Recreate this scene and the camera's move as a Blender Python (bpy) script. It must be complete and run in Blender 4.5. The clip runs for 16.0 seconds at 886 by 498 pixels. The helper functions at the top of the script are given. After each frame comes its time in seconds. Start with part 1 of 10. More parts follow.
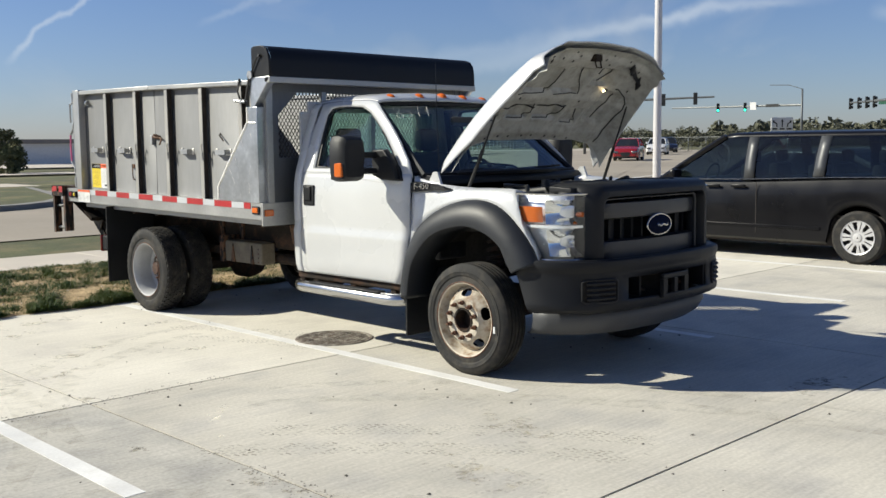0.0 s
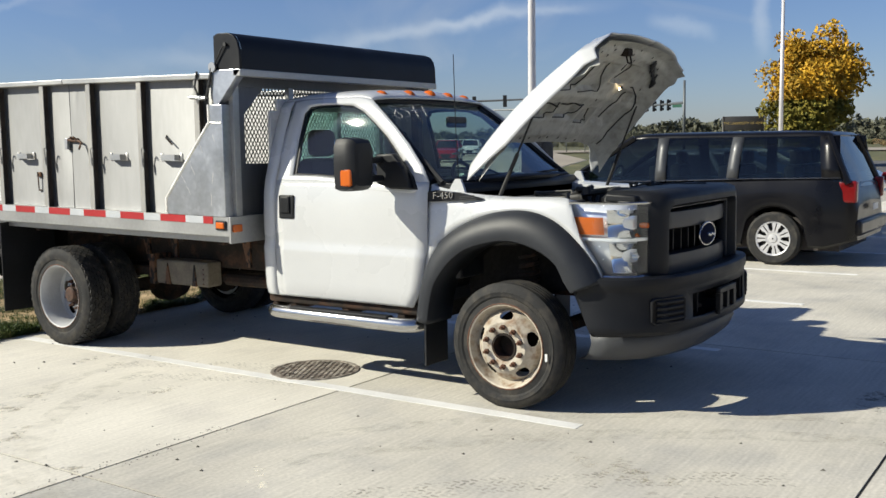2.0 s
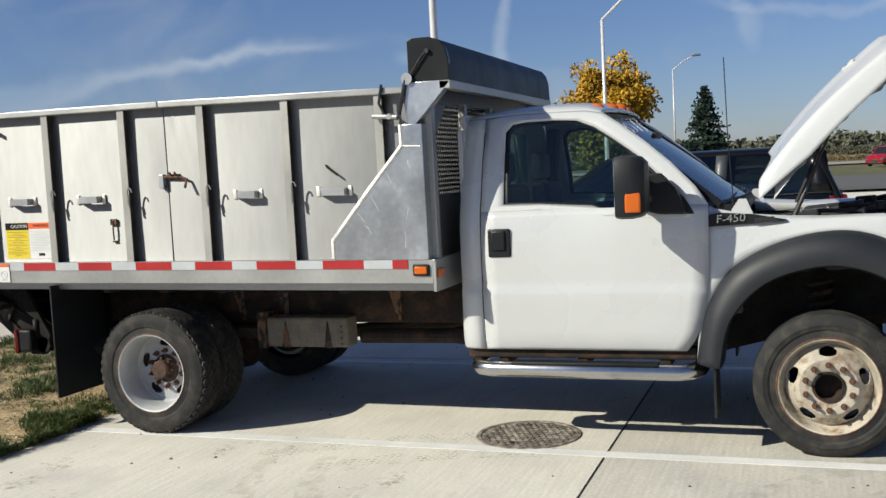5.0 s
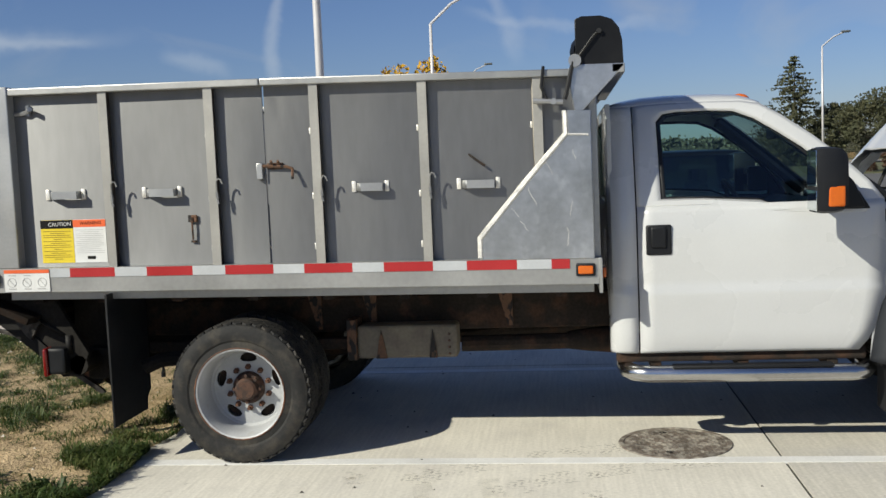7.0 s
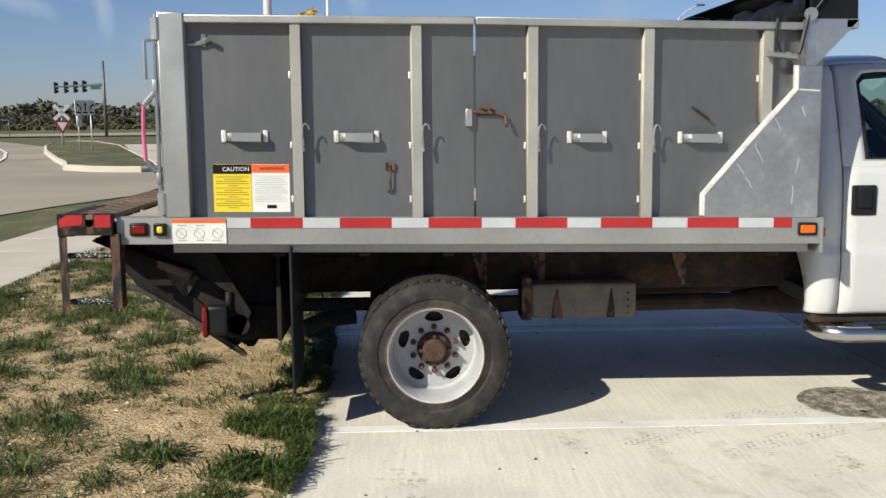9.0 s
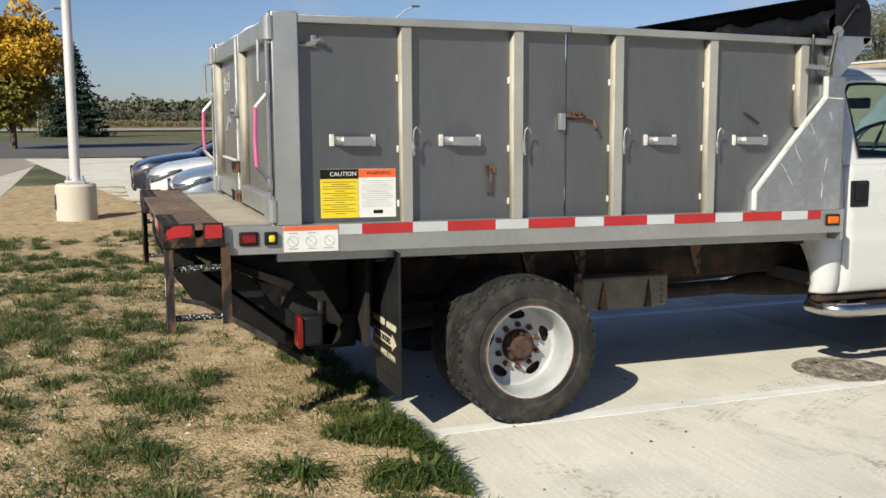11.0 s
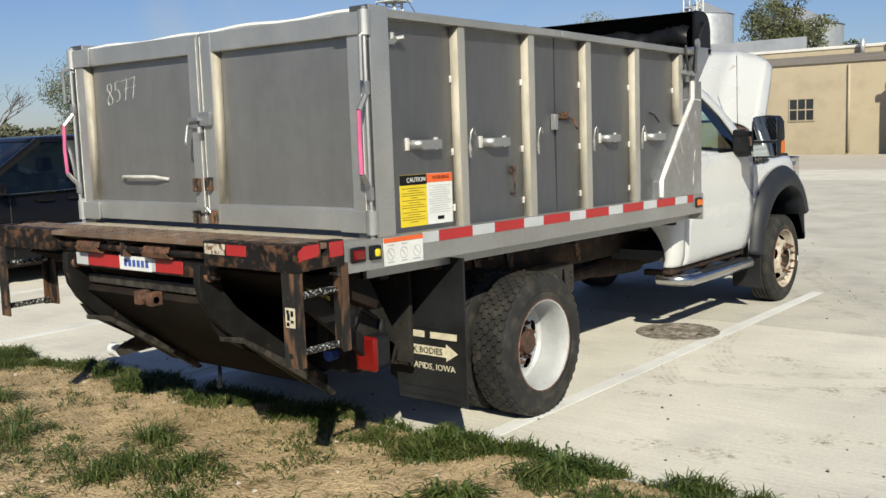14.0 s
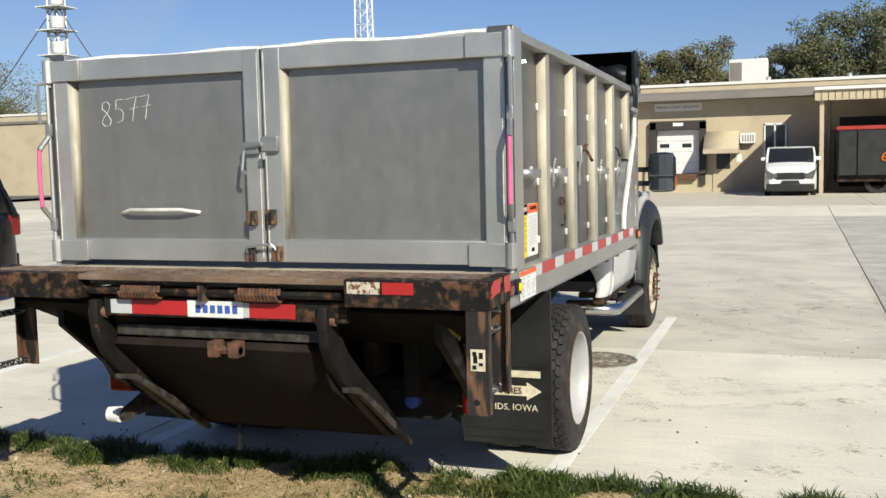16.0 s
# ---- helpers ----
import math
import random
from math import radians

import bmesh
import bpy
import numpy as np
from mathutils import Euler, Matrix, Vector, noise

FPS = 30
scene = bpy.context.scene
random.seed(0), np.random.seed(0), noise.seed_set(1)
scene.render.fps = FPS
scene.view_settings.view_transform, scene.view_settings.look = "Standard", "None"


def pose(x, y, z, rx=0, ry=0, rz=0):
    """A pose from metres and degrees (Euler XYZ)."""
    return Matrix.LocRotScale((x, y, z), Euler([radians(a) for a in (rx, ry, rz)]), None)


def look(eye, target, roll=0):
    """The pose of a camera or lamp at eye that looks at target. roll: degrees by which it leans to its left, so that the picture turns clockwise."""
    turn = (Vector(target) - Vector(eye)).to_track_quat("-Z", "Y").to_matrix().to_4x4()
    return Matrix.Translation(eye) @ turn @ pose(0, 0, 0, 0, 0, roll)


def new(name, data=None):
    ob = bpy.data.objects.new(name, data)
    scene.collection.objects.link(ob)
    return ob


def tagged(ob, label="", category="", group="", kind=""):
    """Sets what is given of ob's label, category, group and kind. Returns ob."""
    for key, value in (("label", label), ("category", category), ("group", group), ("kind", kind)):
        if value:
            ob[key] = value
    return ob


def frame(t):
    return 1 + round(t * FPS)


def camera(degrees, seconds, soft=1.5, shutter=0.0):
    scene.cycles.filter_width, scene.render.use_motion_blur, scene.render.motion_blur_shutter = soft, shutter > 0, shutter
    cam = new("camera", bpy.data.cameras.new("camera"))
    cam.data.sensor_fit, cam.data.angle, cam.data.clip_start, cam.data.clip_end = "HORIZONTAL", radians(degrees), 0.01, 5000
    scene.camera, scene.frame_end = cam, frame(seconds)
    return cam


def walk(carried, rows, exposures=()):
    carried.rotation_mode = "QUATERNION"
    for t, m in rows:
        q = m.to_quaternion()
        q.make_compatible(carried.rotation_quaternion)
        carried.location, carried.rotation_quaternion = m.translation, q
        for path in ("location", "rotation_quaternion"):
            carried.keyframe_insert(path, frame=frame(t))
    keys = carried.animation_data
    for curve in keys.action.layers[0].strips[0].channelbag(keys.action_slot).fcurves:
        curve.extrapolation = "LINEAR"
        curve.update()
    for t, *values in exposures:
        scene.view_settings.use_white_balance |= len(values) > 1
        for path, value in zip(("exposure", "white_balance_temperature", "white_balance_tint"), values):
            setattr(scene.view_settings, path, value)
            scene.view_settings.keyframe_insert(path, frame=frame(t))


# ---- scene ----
cam = camera(48.1, 16.0)
PATH = [
    (0, (-5.874, -4.724, 1.59), (-4.477, -3.308, 1.382), -0.6),
    (0.5, (-5.96, -4.359, 1.596), (-4.466, -3.049, 1.366), -1.5),
    (1, (-5.98, -3.939, 1.588), (-4.429, -2.701, 1.342), -1.6),
    (1.5, (-6.002, -3.474, 1.588), (-4.408, -2.286, 1.369), -1.5),
    (2, (-6.157, -3.017, 1.617), (-4.507, -1.907, 1.408), -0.8),
    (2.5, (-6.185, -2.533, 1.626), (-4.497, -1.478, 1.429), -0.9),
    (3, (-6.322, -2.02, 1.641), (-4.589, -1.036, 1.477), -1.6),
    (3.5, (-6.362, -1.526, 1.634), (-4.606, -0.587, 1.451), -2.2),
    (4, (-6.479, -1.039, 1.636), (-4.679, -0.183, 1.471), -2.6),
    (4.2, (-6.502, -0.839, 1.627), (-4.687, -0.011, 1.475), -2.8),
    (6.3, (-6.654, 1.593, 1.65), (-4.699, 1.966, 1.46), -2.7),
    (6.5, (-6.607, 1.773, 1.665), (-4.642, 2.097, 1.482), -2.8),
    (7, (-6.55, 2.311, 1.647), (-4.572, 2.557, 1.483), -2.4),
    (7.5, (-6.54, 2.823, 1.602), (-4.554, 2.993, 1.438), -2.3),
    (8, (-6.451, 3.236, 1.593), (-4.467, 3.364, 1.374), -2.6),
    (8.5, (-6.431, 3.765, 1.647), (-4.449, 3.816, 1.387), -1.3),
    (9, (-6.341, 4.322, 1.645), (-4.358, 4.25, 1.391), -0.5),
    (9.2, (-6.301, 4.486, 1.655), (-4.317, 4.395, 1.423), -0.7),
    (11.3, (-5.922, 6.67, 1.7), (-4.098, 5.903, 1.409), -0.5),
    (11.5, (-5.813, 6.841, 1.702), (-4.026, 5.998, 1.394), -0.7),
    (12, (-5.665, 7.307, 1.68), (-4.003, 6.242, 1.363), -0.5),
    (12.5, (-5.381, 7.687, 1.671), (-3.804, 6.494, 1.372), -1.6),
    (13, (-5.116, 8.151, 1.645), (-3.606, 6.863, 1.401), -2.5),
    (13.5, (-4.717, 8.526, 1.653), (-3.311, 7.125, 1.41), -2.1),
    (14, (-4.245, 8.827, 1.648), (-2.989, 7.289, 1.408), -1.95),
    (14.5, (-3.827, 9.145, 1.655), (-2.722, 7.496, 1.416), -2.0),
    (15, (-3.32, 9.316, 1.667), (-2.37, 7.573, 1.422), -1.85),
    (15.5, (-2.838, 9.503, 1.661), (-2.095, 7.658, 1.452), -2.1),
    (16, (-2.323, 9.617, 1.652), (-1.651, 7.742, 1.472), -1.3),
]
walk(cam, [(t, look(eye, target, roll)) for t, eye, target, roll in PATH], ((0, 0.57, 6550, 5), (2, 0.56, 6550, 5), (3, 0.42, 6500, 5), (3.5, 0.25, 6500, 5), (4, 0.37, 6500, 5), (7, 0.25, 6500, 5), (8, 0.31, 6550, 5), (9, 0.45, 6600, 5), (11.5, 0.41, 6700, 5), (12.5, 0.33, 6700, 5), (14, 0.37, 6700, 4), (15, 0.42, 6650, 4), (16, 0.52, 6650, 4)))

# ---- sun and sky ----
SUN_TO = Vector((-1.02, 1.15, 1.0)).normalized()
world = bpy.data.worlds.new("world")
scene.world = world
world.use_nodes = True
wn, wl = world.node_tree.nodes, world.node_tree.links
wn.clear()
sky = wn.new("ShaderNodeTexSky")
sky.sky_type, sky.sun_disc = "NISHITA", False
sky.sun_elevation, sky.sun_rotation = radians(33), radians(-41.6)
sky.air_density, sky.dust_density, sky.ozone_density = 1.0, 0.35, 4.0
w_bg, w_out = wn.new("ShaderNodeBackground"), wn.new("ShaderNodeOutputWorld")
w_bg.inputs["Strength"].default_value = 0.0535
# thin high cloud streaks
w_co, w_map, w_noise = wn.new("ShaderNodeTexCoord"), wn.new("ShaderNodeMapping"), wn.new("ShaderNodeTexNoise")
w_map.inputs["Scale"].default_value = (1.6, 5.0, 7.0)
w_map.inputs["Rotation"].default_value = (0.25, 0.3, 0.5)
w_noise.inputs["Scale"].default_value, w_noise.inputs["Detail"].default_value = 1.3, 6.0
w_noise.inputs["Distortion"].default_value = 0.7
w_ramp = wn.new("ShaderNodeValToRGB")
w_ramp.color_ramp.elements[0].position, w_ramp.color_ramp.elements[1].position = 0.53, 0.84
w_ramp.color_ramp.elements[1].color = (0.5, 0.5, 0.5, 1)
w_mix = wn.new("ShaderNodeMixRGB")
w_mix.inputs["Color2"].default_value = (7.0, 7.3, 8.0, 1)
wl.new(w_co.outputs["Generated"], w_map.inputs["Vector"])
wl.new(w_map.outputs["Vector"], w_noise.inputs["Vector"])
wl.new(w_noise.outputs["Fac"], w_ramp.inputs["Fac"])
wl.new(w_ramp.outputs["Color"], w_mix.inputs["Fac"])
w_tint = wn.new("ShaderNodeMixRGB")
w_tint.blend_type = "MULTIPLY"
w_tint.inputs["Fac"].default_value, w_tint.inputs["Color2"].default_value = 1.0, (0.95, 0.97, 1.26, 1)
wl.new(sky.outputs["Color"], w_tint.inputs["Color1"])
wl.new(w_tint.outputs["Color"], w_mix.inputs["Color1"])
# single streaks: an old aircraft trail, a long veil and a few puffs, each along an arc of the sky between two directions
w_last = w_mix
for a, b, wide, strength in (((0.432, 0.889, 0.152), (0.367, 0.926, 0.080), 0.0045, 0.30), ((0.620, 0.781, 0.071), (0.905, 0.402, 0.139), 0.014, 0.13), ((0.873, 0.470, 0.138), (0.700, 0.710, 0.071), 0.012, 0.16), ((0.601, 0.786, 0.143), (0.520, 0.846, 0.121), 0.006, 0.12),
                             ((0.952, 0.264, 0.172), (0.958, 0.280, 0.098), 0.011, 0.24), ((0.9308, 0.354, 0.110), (0.9308, 0.342, 0.104), 0.013, 0.20), ((0.986, 0.056, 0.165), (0.990, 0.044, 0.122), 0.012, 0.17), ((0.990, 0.084, 0.150), (0.9883, -0.0909, 0.1228), 0.008, 0.15), ((0.82, 0.562, 0.121), (0.89, 0.437, 0.131), 0.008, 0.16)):
    A, Z = Vector(a).normalized(), Vector(b).normalized()
    pole, half_way = A.cross(Z).normalized(), (A + Z).normalized()
    w_off, w_abs, w_on, w_near, w_end, w_all, w_cut, w_add = (wn.new(k) for k in ("ShaderNodeVectorMath", "ShaderNodeMath", "ShaderNodeVectorMath", "ShaderNodeMapRange", "ShaderNodeMapRange", "ShaderNodeMath", "ShaderNodeMath", "ShaderNodeMixRGB"))
    w_off.operation = w_on.operation = "DOT_PRODUCT"
    w_off.inputs[1].default_value, w_on.inputs[1].default_value = pole, half_way
    w_bend = wn.new("ShaderNodeVectorMath")
    w_bend.operation = "MULTIPLY_ADD"
    w_bend.inputs[1].default_value = (0.06, 0.06, 0.06)
    w_wisp = wn.new("ShaderNodeTexNoise")
    w_wisp.inputs["Scale"].default_value, w_wisp.inputs["Detail"].default_value = 11.0, 7.0
    wl.new(w_co.outputs["Generated"], w_wisp.inputs["Vector"])
    wl.new(w_wisp.outputs["Color"], w_bend.inputs[0])
    w_bend.inputs[2].default_value = (-0.03, -0.03, -0.03)
    w_sum = wn.new("ShaderNodeVectorMath")
    wl.new(w_bend.outputs["Vector"], w_sum.inputs[0])
    wl.new(w_co.outputs["Generated"], w_sum.inputs[1])
    wl.new(w_sum.outputs["Vector"], w_off.inputs[0])
    wl.new(w_co.outputs["Generated"], w_on.inputs[0])
    w_abs.operation = "ABSOLUTE"
    wl.new(w_off.outputs["Value"], w_abs.inputs[0])
    w_near.interpolation_type = w_end.interpolation_type = "SMOOTHSTEP"
    w_near.inputs["From Min"].default_value, w_near.inputs["From Max"].default_value = wide, 0.0
    reach = A.angle(Z) / 2
    w_end.inputs["From Min"].default_value, w_end.inputs["From Max"].default_value = math.cos(reach + wide * 2.5), math.cos(reach * 0.6)
    wl.new(w_abs.outputs[0], w_near.inputs["Value"])
    wl.new(w_on.outputs["Value"], w_end.inputs["Value"])
    w_all.operation = w_cut.operation = "MULTIPLY"
    wl.new(w_near.outputs["Result"], w_all.inputs[0])
    wl.new(w_end.outputs["Result"], w_all.inputs[1])
    wl.new(w_all.outputs[0], w_cut.inputs[0])
    w_cut.inputs[1].default_value = strength
    wl.new(w_cut.outputs[0], w_add.inputs["Fac"])
    w_add.inputs["Color2"].default_value = (10.5, 10.9, 11.6, 1)
    wl.new(w_last.outputs["Color"], w_add.inputs["Color1"])
    w_last = w_add
wl.new(w_last.outputs["Color"], w_bg.inputs["Color"])
wl.new(w_bg.outputs["Background"], w_out.inputs["Surface"])

sun = new("sun", bpy.data.lights.new("sun", "SUN"))
sun.data.energy, sun.data.angle, sun.data.color = 5.0, radians(0.55), (1.0, 0.935, 0.81)
sun.matrix_world = look(SUN_TO * 40, (0, 0, 0))


# ---- materials ----
# common tone of all painted, mineral and plant colours
TONE = 0.84


def mat(name, col, rough=0.5, metal=0.0, var=0.15, coarse=1.5, fine=40.0, bump=0.1, dist=0.002, col2=None, cut=(0.45, 0.6), stretch=(1, 1, 1), grain=0.5, each=0.0, coat=0.0, spec=0.5, streak=None):
    """A surface: a base colour that varies at two scales, a second colour in patches, fine relief, uneven gloss."""
    m = bpy.data.materials.new(name)
    m.use_nodes = True
    nt = m.node_tree
    n, l = nt.nodes, nt.links
    b = n["Principled BSDF"]
    co, mp = n.new("ShaderNodeTexCoord"), n.new("ShaderNodeMapping")
    mp.inputs["Scale"].default_value = stretch
    l.new(co.outputs["Object"], mp.inputs["Vector"])
    n1, n2 = n.new("ShaderNodeTexNoise"), n.new("ShaderNodeTexNoise")
    n1.inputs["Scale"].default_value, n1.inputs["Detail"].default_value = coarse, 5
    n2.inputs["Scale"].default_value, n2.inputs["Detail"].default_value = fine, 4
    l.new(mp.outputs["Vector"], n1.inputs["Vector"])
    l.new(mp.outputs["Vector"], n2.inputs["Vector"])
    r1 = n.new("ShaderNodeMapRange")
    r1.inputs["From Min"].default_value, r1.inputs["From Max"].default_value = 0.3, 0.7
    r1.inputs["To Min"].default_value, r1.inputs["To Max"].default_value = 1 - var, 1 + var
    l.new(n1.outputs["Fac"], r1.inputs["Value"])
    r2 = n.new("ShaderNodeMapRange")
    r2.inputs["From Min"].default_value, r2.inputs["From Max"].default_value = 0.3, 0.7
    r2.inputs["To Min"].default_value, r2.inputs["To Max"].default_value = 1 - var * grain, 1 + var * grain
    l.new(n2.outputs["Fac"], r2.inputs["Value"])
    mul = n.new("ShaderNodeMath")
    mul.operation = "MULTIPLY"
    l.new(r1.outputs["Result"], mul.inputs[0])
    l.new(r2.outputs["Result"], mul.inputs[1])
    factor = mul.outputs[0]
    if each:
        info, r3, mul2 = n.new("ShaderNodeObjectInfo"), n.new("ShaderNodeMapRange"), n.new("ShaderNodeMath")
        mul2.operation = "MULTIPLY"
        r3.inputs["To Min"].default_value, r3.inputs["To Max"].default_value = 1 - each, 1 + each
        l.new(info.outputs["Random"], r3.inputs["Value"])
        l.new(r3.outputs["Result"], mul2.inputs[0])
        l.new(factor, mul2.inputs[1])
        factor = mul2.outputs[0]
    if streak:
        sm, sn, sr, su = n.new("ShaderNodeMapping"), n.new("ShaderNodeTexNoise"), n.new("ShaderNodeMapRange"), n.new("ShaderNodeMath")
        sm.inputs["Scale"].default_value = streak[0]
        sn.inputs["Scale"].default_value, sn.inputs["Detail"].default_value = 1.0, 6
        sr.inputs["From Min"].default_value, sr.inputs["From Max"].default_value = 0.3, 0.7
        sr.inputs["To Min"].default_value, sr.inputs["To Max"].default_value = 1 - streak[1], 1 + streak[1]
        su.operation = "MULTIPLY"
        l.new(co.outputs["Object"], sm.inputs["Vector"])
        l.new(sm.outputs["Vector"], sn.inputs["Vector"])
        l.new(sn.outputs["Fac"], sr.inputs["Value"])
        l.new(sr.outputs["Result"], su.inputs[0])
        l.new(factor, su.inputs[1])
        factor = su.outputs[0]
    base = n.new("ShaderNodeRGB")
    base.outputs[0].default_value = (*(c * (TONE if metal < 0.3 else 1) for c in col), 1)
    source = base.outputs[0]
    if col2:
        n3, rp, mx = n.new("ShaderNodeTexNoise"), n.new("ShaderNodeMapRange"), n.new("ShaderNodeMixRGB")
        n3.inputs["Scale"].default_value, n3.inputs["Detail"].default_value = coarse * 2.3, 7
        l.new(mp.outputs["Vector"], n3.inputs["Vector"])
        rp.inputs["From Min"].default_value, rp.inputs["From Max"].default_value = cut
        l.new(n3.outputs["Fac"], rp.inputs["Value"])
        l.new(rp.outputs["Result"], mx.inputs["Fac"])
        l.new(source, mx.inputs["Color1"])
        mx.inputs["Color2"].default_value = (*(c * (TONE if metal < 0.3 else 1) for c in col2), 1)
        source = mx.outputs["Color"]
    vm = n.new("ShaderNodeVectorMath")
    vm.operation = "SCALE"
    l.new(source, vm.inputs[0])
    l.new(factor, vm.inputs["Scale"])
    l.new(vm.outputs["Vector"], b.inputs["Base Color"])
    rr = n.new("ShaderNodeMapRange")
    rr.inputs["From Min"].default_value, rr.inputs["From Max"].default_value = 0.3, 0.7
    rr.inputs["To Min"].default_value, rr.inputs["To Max"].default_value = max(0.02, rough * 0.85), min(1, rough * 1.15)
    l.new(n1.outputs["Fac"], rr.inputs["Value"])
    l.new(rr.outputs["Result"], b.inputs["Roughness"])
    b.inputs["Metallic"].default_value = metal
    b.inputs["Coat Weight"].default_value, b.inputs["Coat Roughness"].default_value = coat, 0.06
    b.inputs["Specular IOR Level"].default_value = spec
    if bump:
        bp = n.new("ShaderNodeBump")
        bp.inputs["Strength"].default_value, bp.inputs["Distance"].default_value = bump, dist
        l.new(n2.outputs["Fac"], bp.inputs["Height"])
        l.new(bp.outputs["Normal"], b.inputs["Normal"])
    return m


def pane(name, tint, shine=0.06):
    """Thin tinted glass: see-through, with a clear reflection."""
    m = bpy.data.materials.new(name)
    m.use_nodes = True
    n, l = m.node_tree.nodes, m.node_tree.links
    n.remove(n["Principled BSDF"])
    tr, gl, mx, fr = n.new("ShaderNodeBsdfTransparent"), n.new("ShaderNodeBsdfGlossy"), n.new("ShaderNodeMixShader"), n.new("ShaderNodeLayerWeight")
    pw, ad = n.new("ShaderNodeMath"), n.new("ShaderNodeMath")
    pw.operation, ad.operation = "POWER", "MULTIPLY_ADD"
    pw.inputs[1].default_value, ad.inputs[1].default_value, ad.inputs[2].default_value = 4.0, 0.9, shine
    fr.inputs["Blend"].default_value = 0.5
    tr.inputs["Color"].default_value = (*tint, 1)
    gl.inputs["Roughness"].default_value = 0.01
    l.new(fr.outputs["Facing"], pw.inputs[0])
    l.new(pw.outputs[0], ad.inputs[0])
    l.new(ad.outputs[0], mx.inputs["Fac"])
    l.new(tr.outputs["BSDF"], mx.inputs[1])
    l.new(gl.outputs["BSDF"], mx.inputs[2])
    l.new(mx.outputs["Shader"], n["Material Output"].inputs["Surface"])
    return m


def lit(name, col, strength):
    m = bpy.data.materials.new(name)
    m.use_nodes = True
    b = m.node_tree.nodes["Principled BSDF"]
    b.inputs["Base Color"].default_value = (*col, 1)
    b.inputs["Emission Color"].default_value, b.inputs["Emission Strength"].default_value = (*col, 1), strength
    return m


WHITE = mat("white_paint", (0.585, 0.595, 0.60), 0.28, var=0.03, coarse=2, fine=90, bump=0.0, coat=0.6)
INNER = mat("hood_underside_paint", (0.47, 0.47, 0.43), 0.5, var=0.13, coarse=7, col2=(0.33, 0.32, 0.285), cut=(0.48, 0.72))
ALU = mat("aluminium_sheet", (0.228, 0.231, 0.235), 0.55, 0.85, var=0.09, coarse=1.4, fine=25, bump=0.03, stretch=(1, 1, 0.25), each=0.04)
ALU_DULL = mat("aluminium_rail", (0.37, 0.37, 0.36), 0.45, 0.7, var=0.10, coarse=2.5, fine=35, bump=0.04)
ALU_BRIGHT = mat("aluminium_gusset", (0.44, 0.455, 0.48), 0.33, 0.9, var=0.16, coarse=4, fine=28, bump=0.05, col2=(0.54, 0.56, 0.58), cut=(0.55, 0.7))
ALU_CAST = mat("aluminium_frame", (0.36, 0.365, 0.37), 0.42, 0.75, var=0.08, coarse=3, fine=60, bump=0.05)
def rolled(m, amount, turn):
    """Rolling lines: the gloss stretches across the grain of the sheet."""
    n, l = m.node_tree.nodes, m.node_tree.links
    tg = n.new("ShaderNodeTangent")
    tg.direction_type, tg.uv_map = "UV_MAP", "grain"
    b = n["Principled BSDF"]
    b.inputs["Anisotropic"].default_value, b.inputs["Anisotropic Rotation"].default_value = amount, turn
    l.new(tg.outputs["Tangent"], b.inputs["Tangent"])


rolled(ALU, 0.8, 0.25)
# pale matte copy of the rib metal for faces turned to the sun
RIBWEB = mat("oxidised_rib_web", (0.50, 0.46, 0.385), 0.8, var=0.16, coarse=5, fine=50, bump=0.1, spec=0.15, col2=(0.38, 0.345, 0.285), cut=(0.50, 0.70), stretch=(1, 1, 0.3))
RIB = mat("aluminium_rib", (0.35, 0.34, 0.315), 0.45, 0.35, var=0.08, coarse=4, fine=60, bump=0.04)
ASPHALT = mat("dark_asphalt", (0.11, 0.108, 0.105), 0.92, var=0.12, coarse=0.3, fine=16, bump=0.2)
WELD = mat("weld_bead", (0.74, 0.72, 0.67), 0.4, 0.4, var=0.2, coarse=15, fine=120, bump=0.5)
CHROME = mat("polished_steel", (0.50, 0.50, 0.50), 0.22, 1.0, var=0.05, coarse=6, fine=50, bump=0.01)
PLASTIC = mat("black_plastic", (0.0105, 0.0115, 0.0140), 0.5, var=0.2, coarse=4, fine=200, bump=0.15, spec=0.26)
# near-black puts the shade of deep hollows into the colour; also dark underbody steel
WELLBLACK = mat("wheel_well_grime", (0.026, 0.024, 0.022), 0.9, var=0.4, coarse=6, fine=50, bump=0.3, spec=0.1)
# dust flecks; paler, less metallic than the sides so the sunlit gates read bright
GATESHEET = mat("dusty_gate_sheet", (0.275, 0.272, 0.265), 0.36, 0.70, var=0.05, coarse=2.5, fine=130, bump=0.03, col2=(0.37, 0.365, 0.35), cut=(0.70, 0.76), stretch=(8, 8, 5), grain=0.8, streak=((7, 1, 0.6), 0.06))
GATEFRAME = mat("pale_aluminium_gate_frame", (0.42, 0.422, 0.418), 0.36, 0.68, var=0.08, coarse=3, fine=70, bump=0.04, col2=(0.46, 0.455, 0.44), cut=(0.52, 0.72), streak=((6, 1, 1.5), 0.06))
FLARE = mat("faded_black_plastic", (0.019, 0.0215, 0.0265), 0.5, var=0.18, coarse=3, fine=220, bump=0.2, col2=(0.028, 0.031, 0.037), cut=(0.5, 0.8), spec=0.35)
GREYPL = mat("grey_valance_plastic", (0.06, 0.063, 0.069), 0.55, var=0.1, coarse=4, fine=120, bump=0.15)
BARGREY = mat("grille_bar_plastic", (0.042, 0.043, 0.046), 0.45, var=0.12, coarse=4, fine=160, bump=0.1)
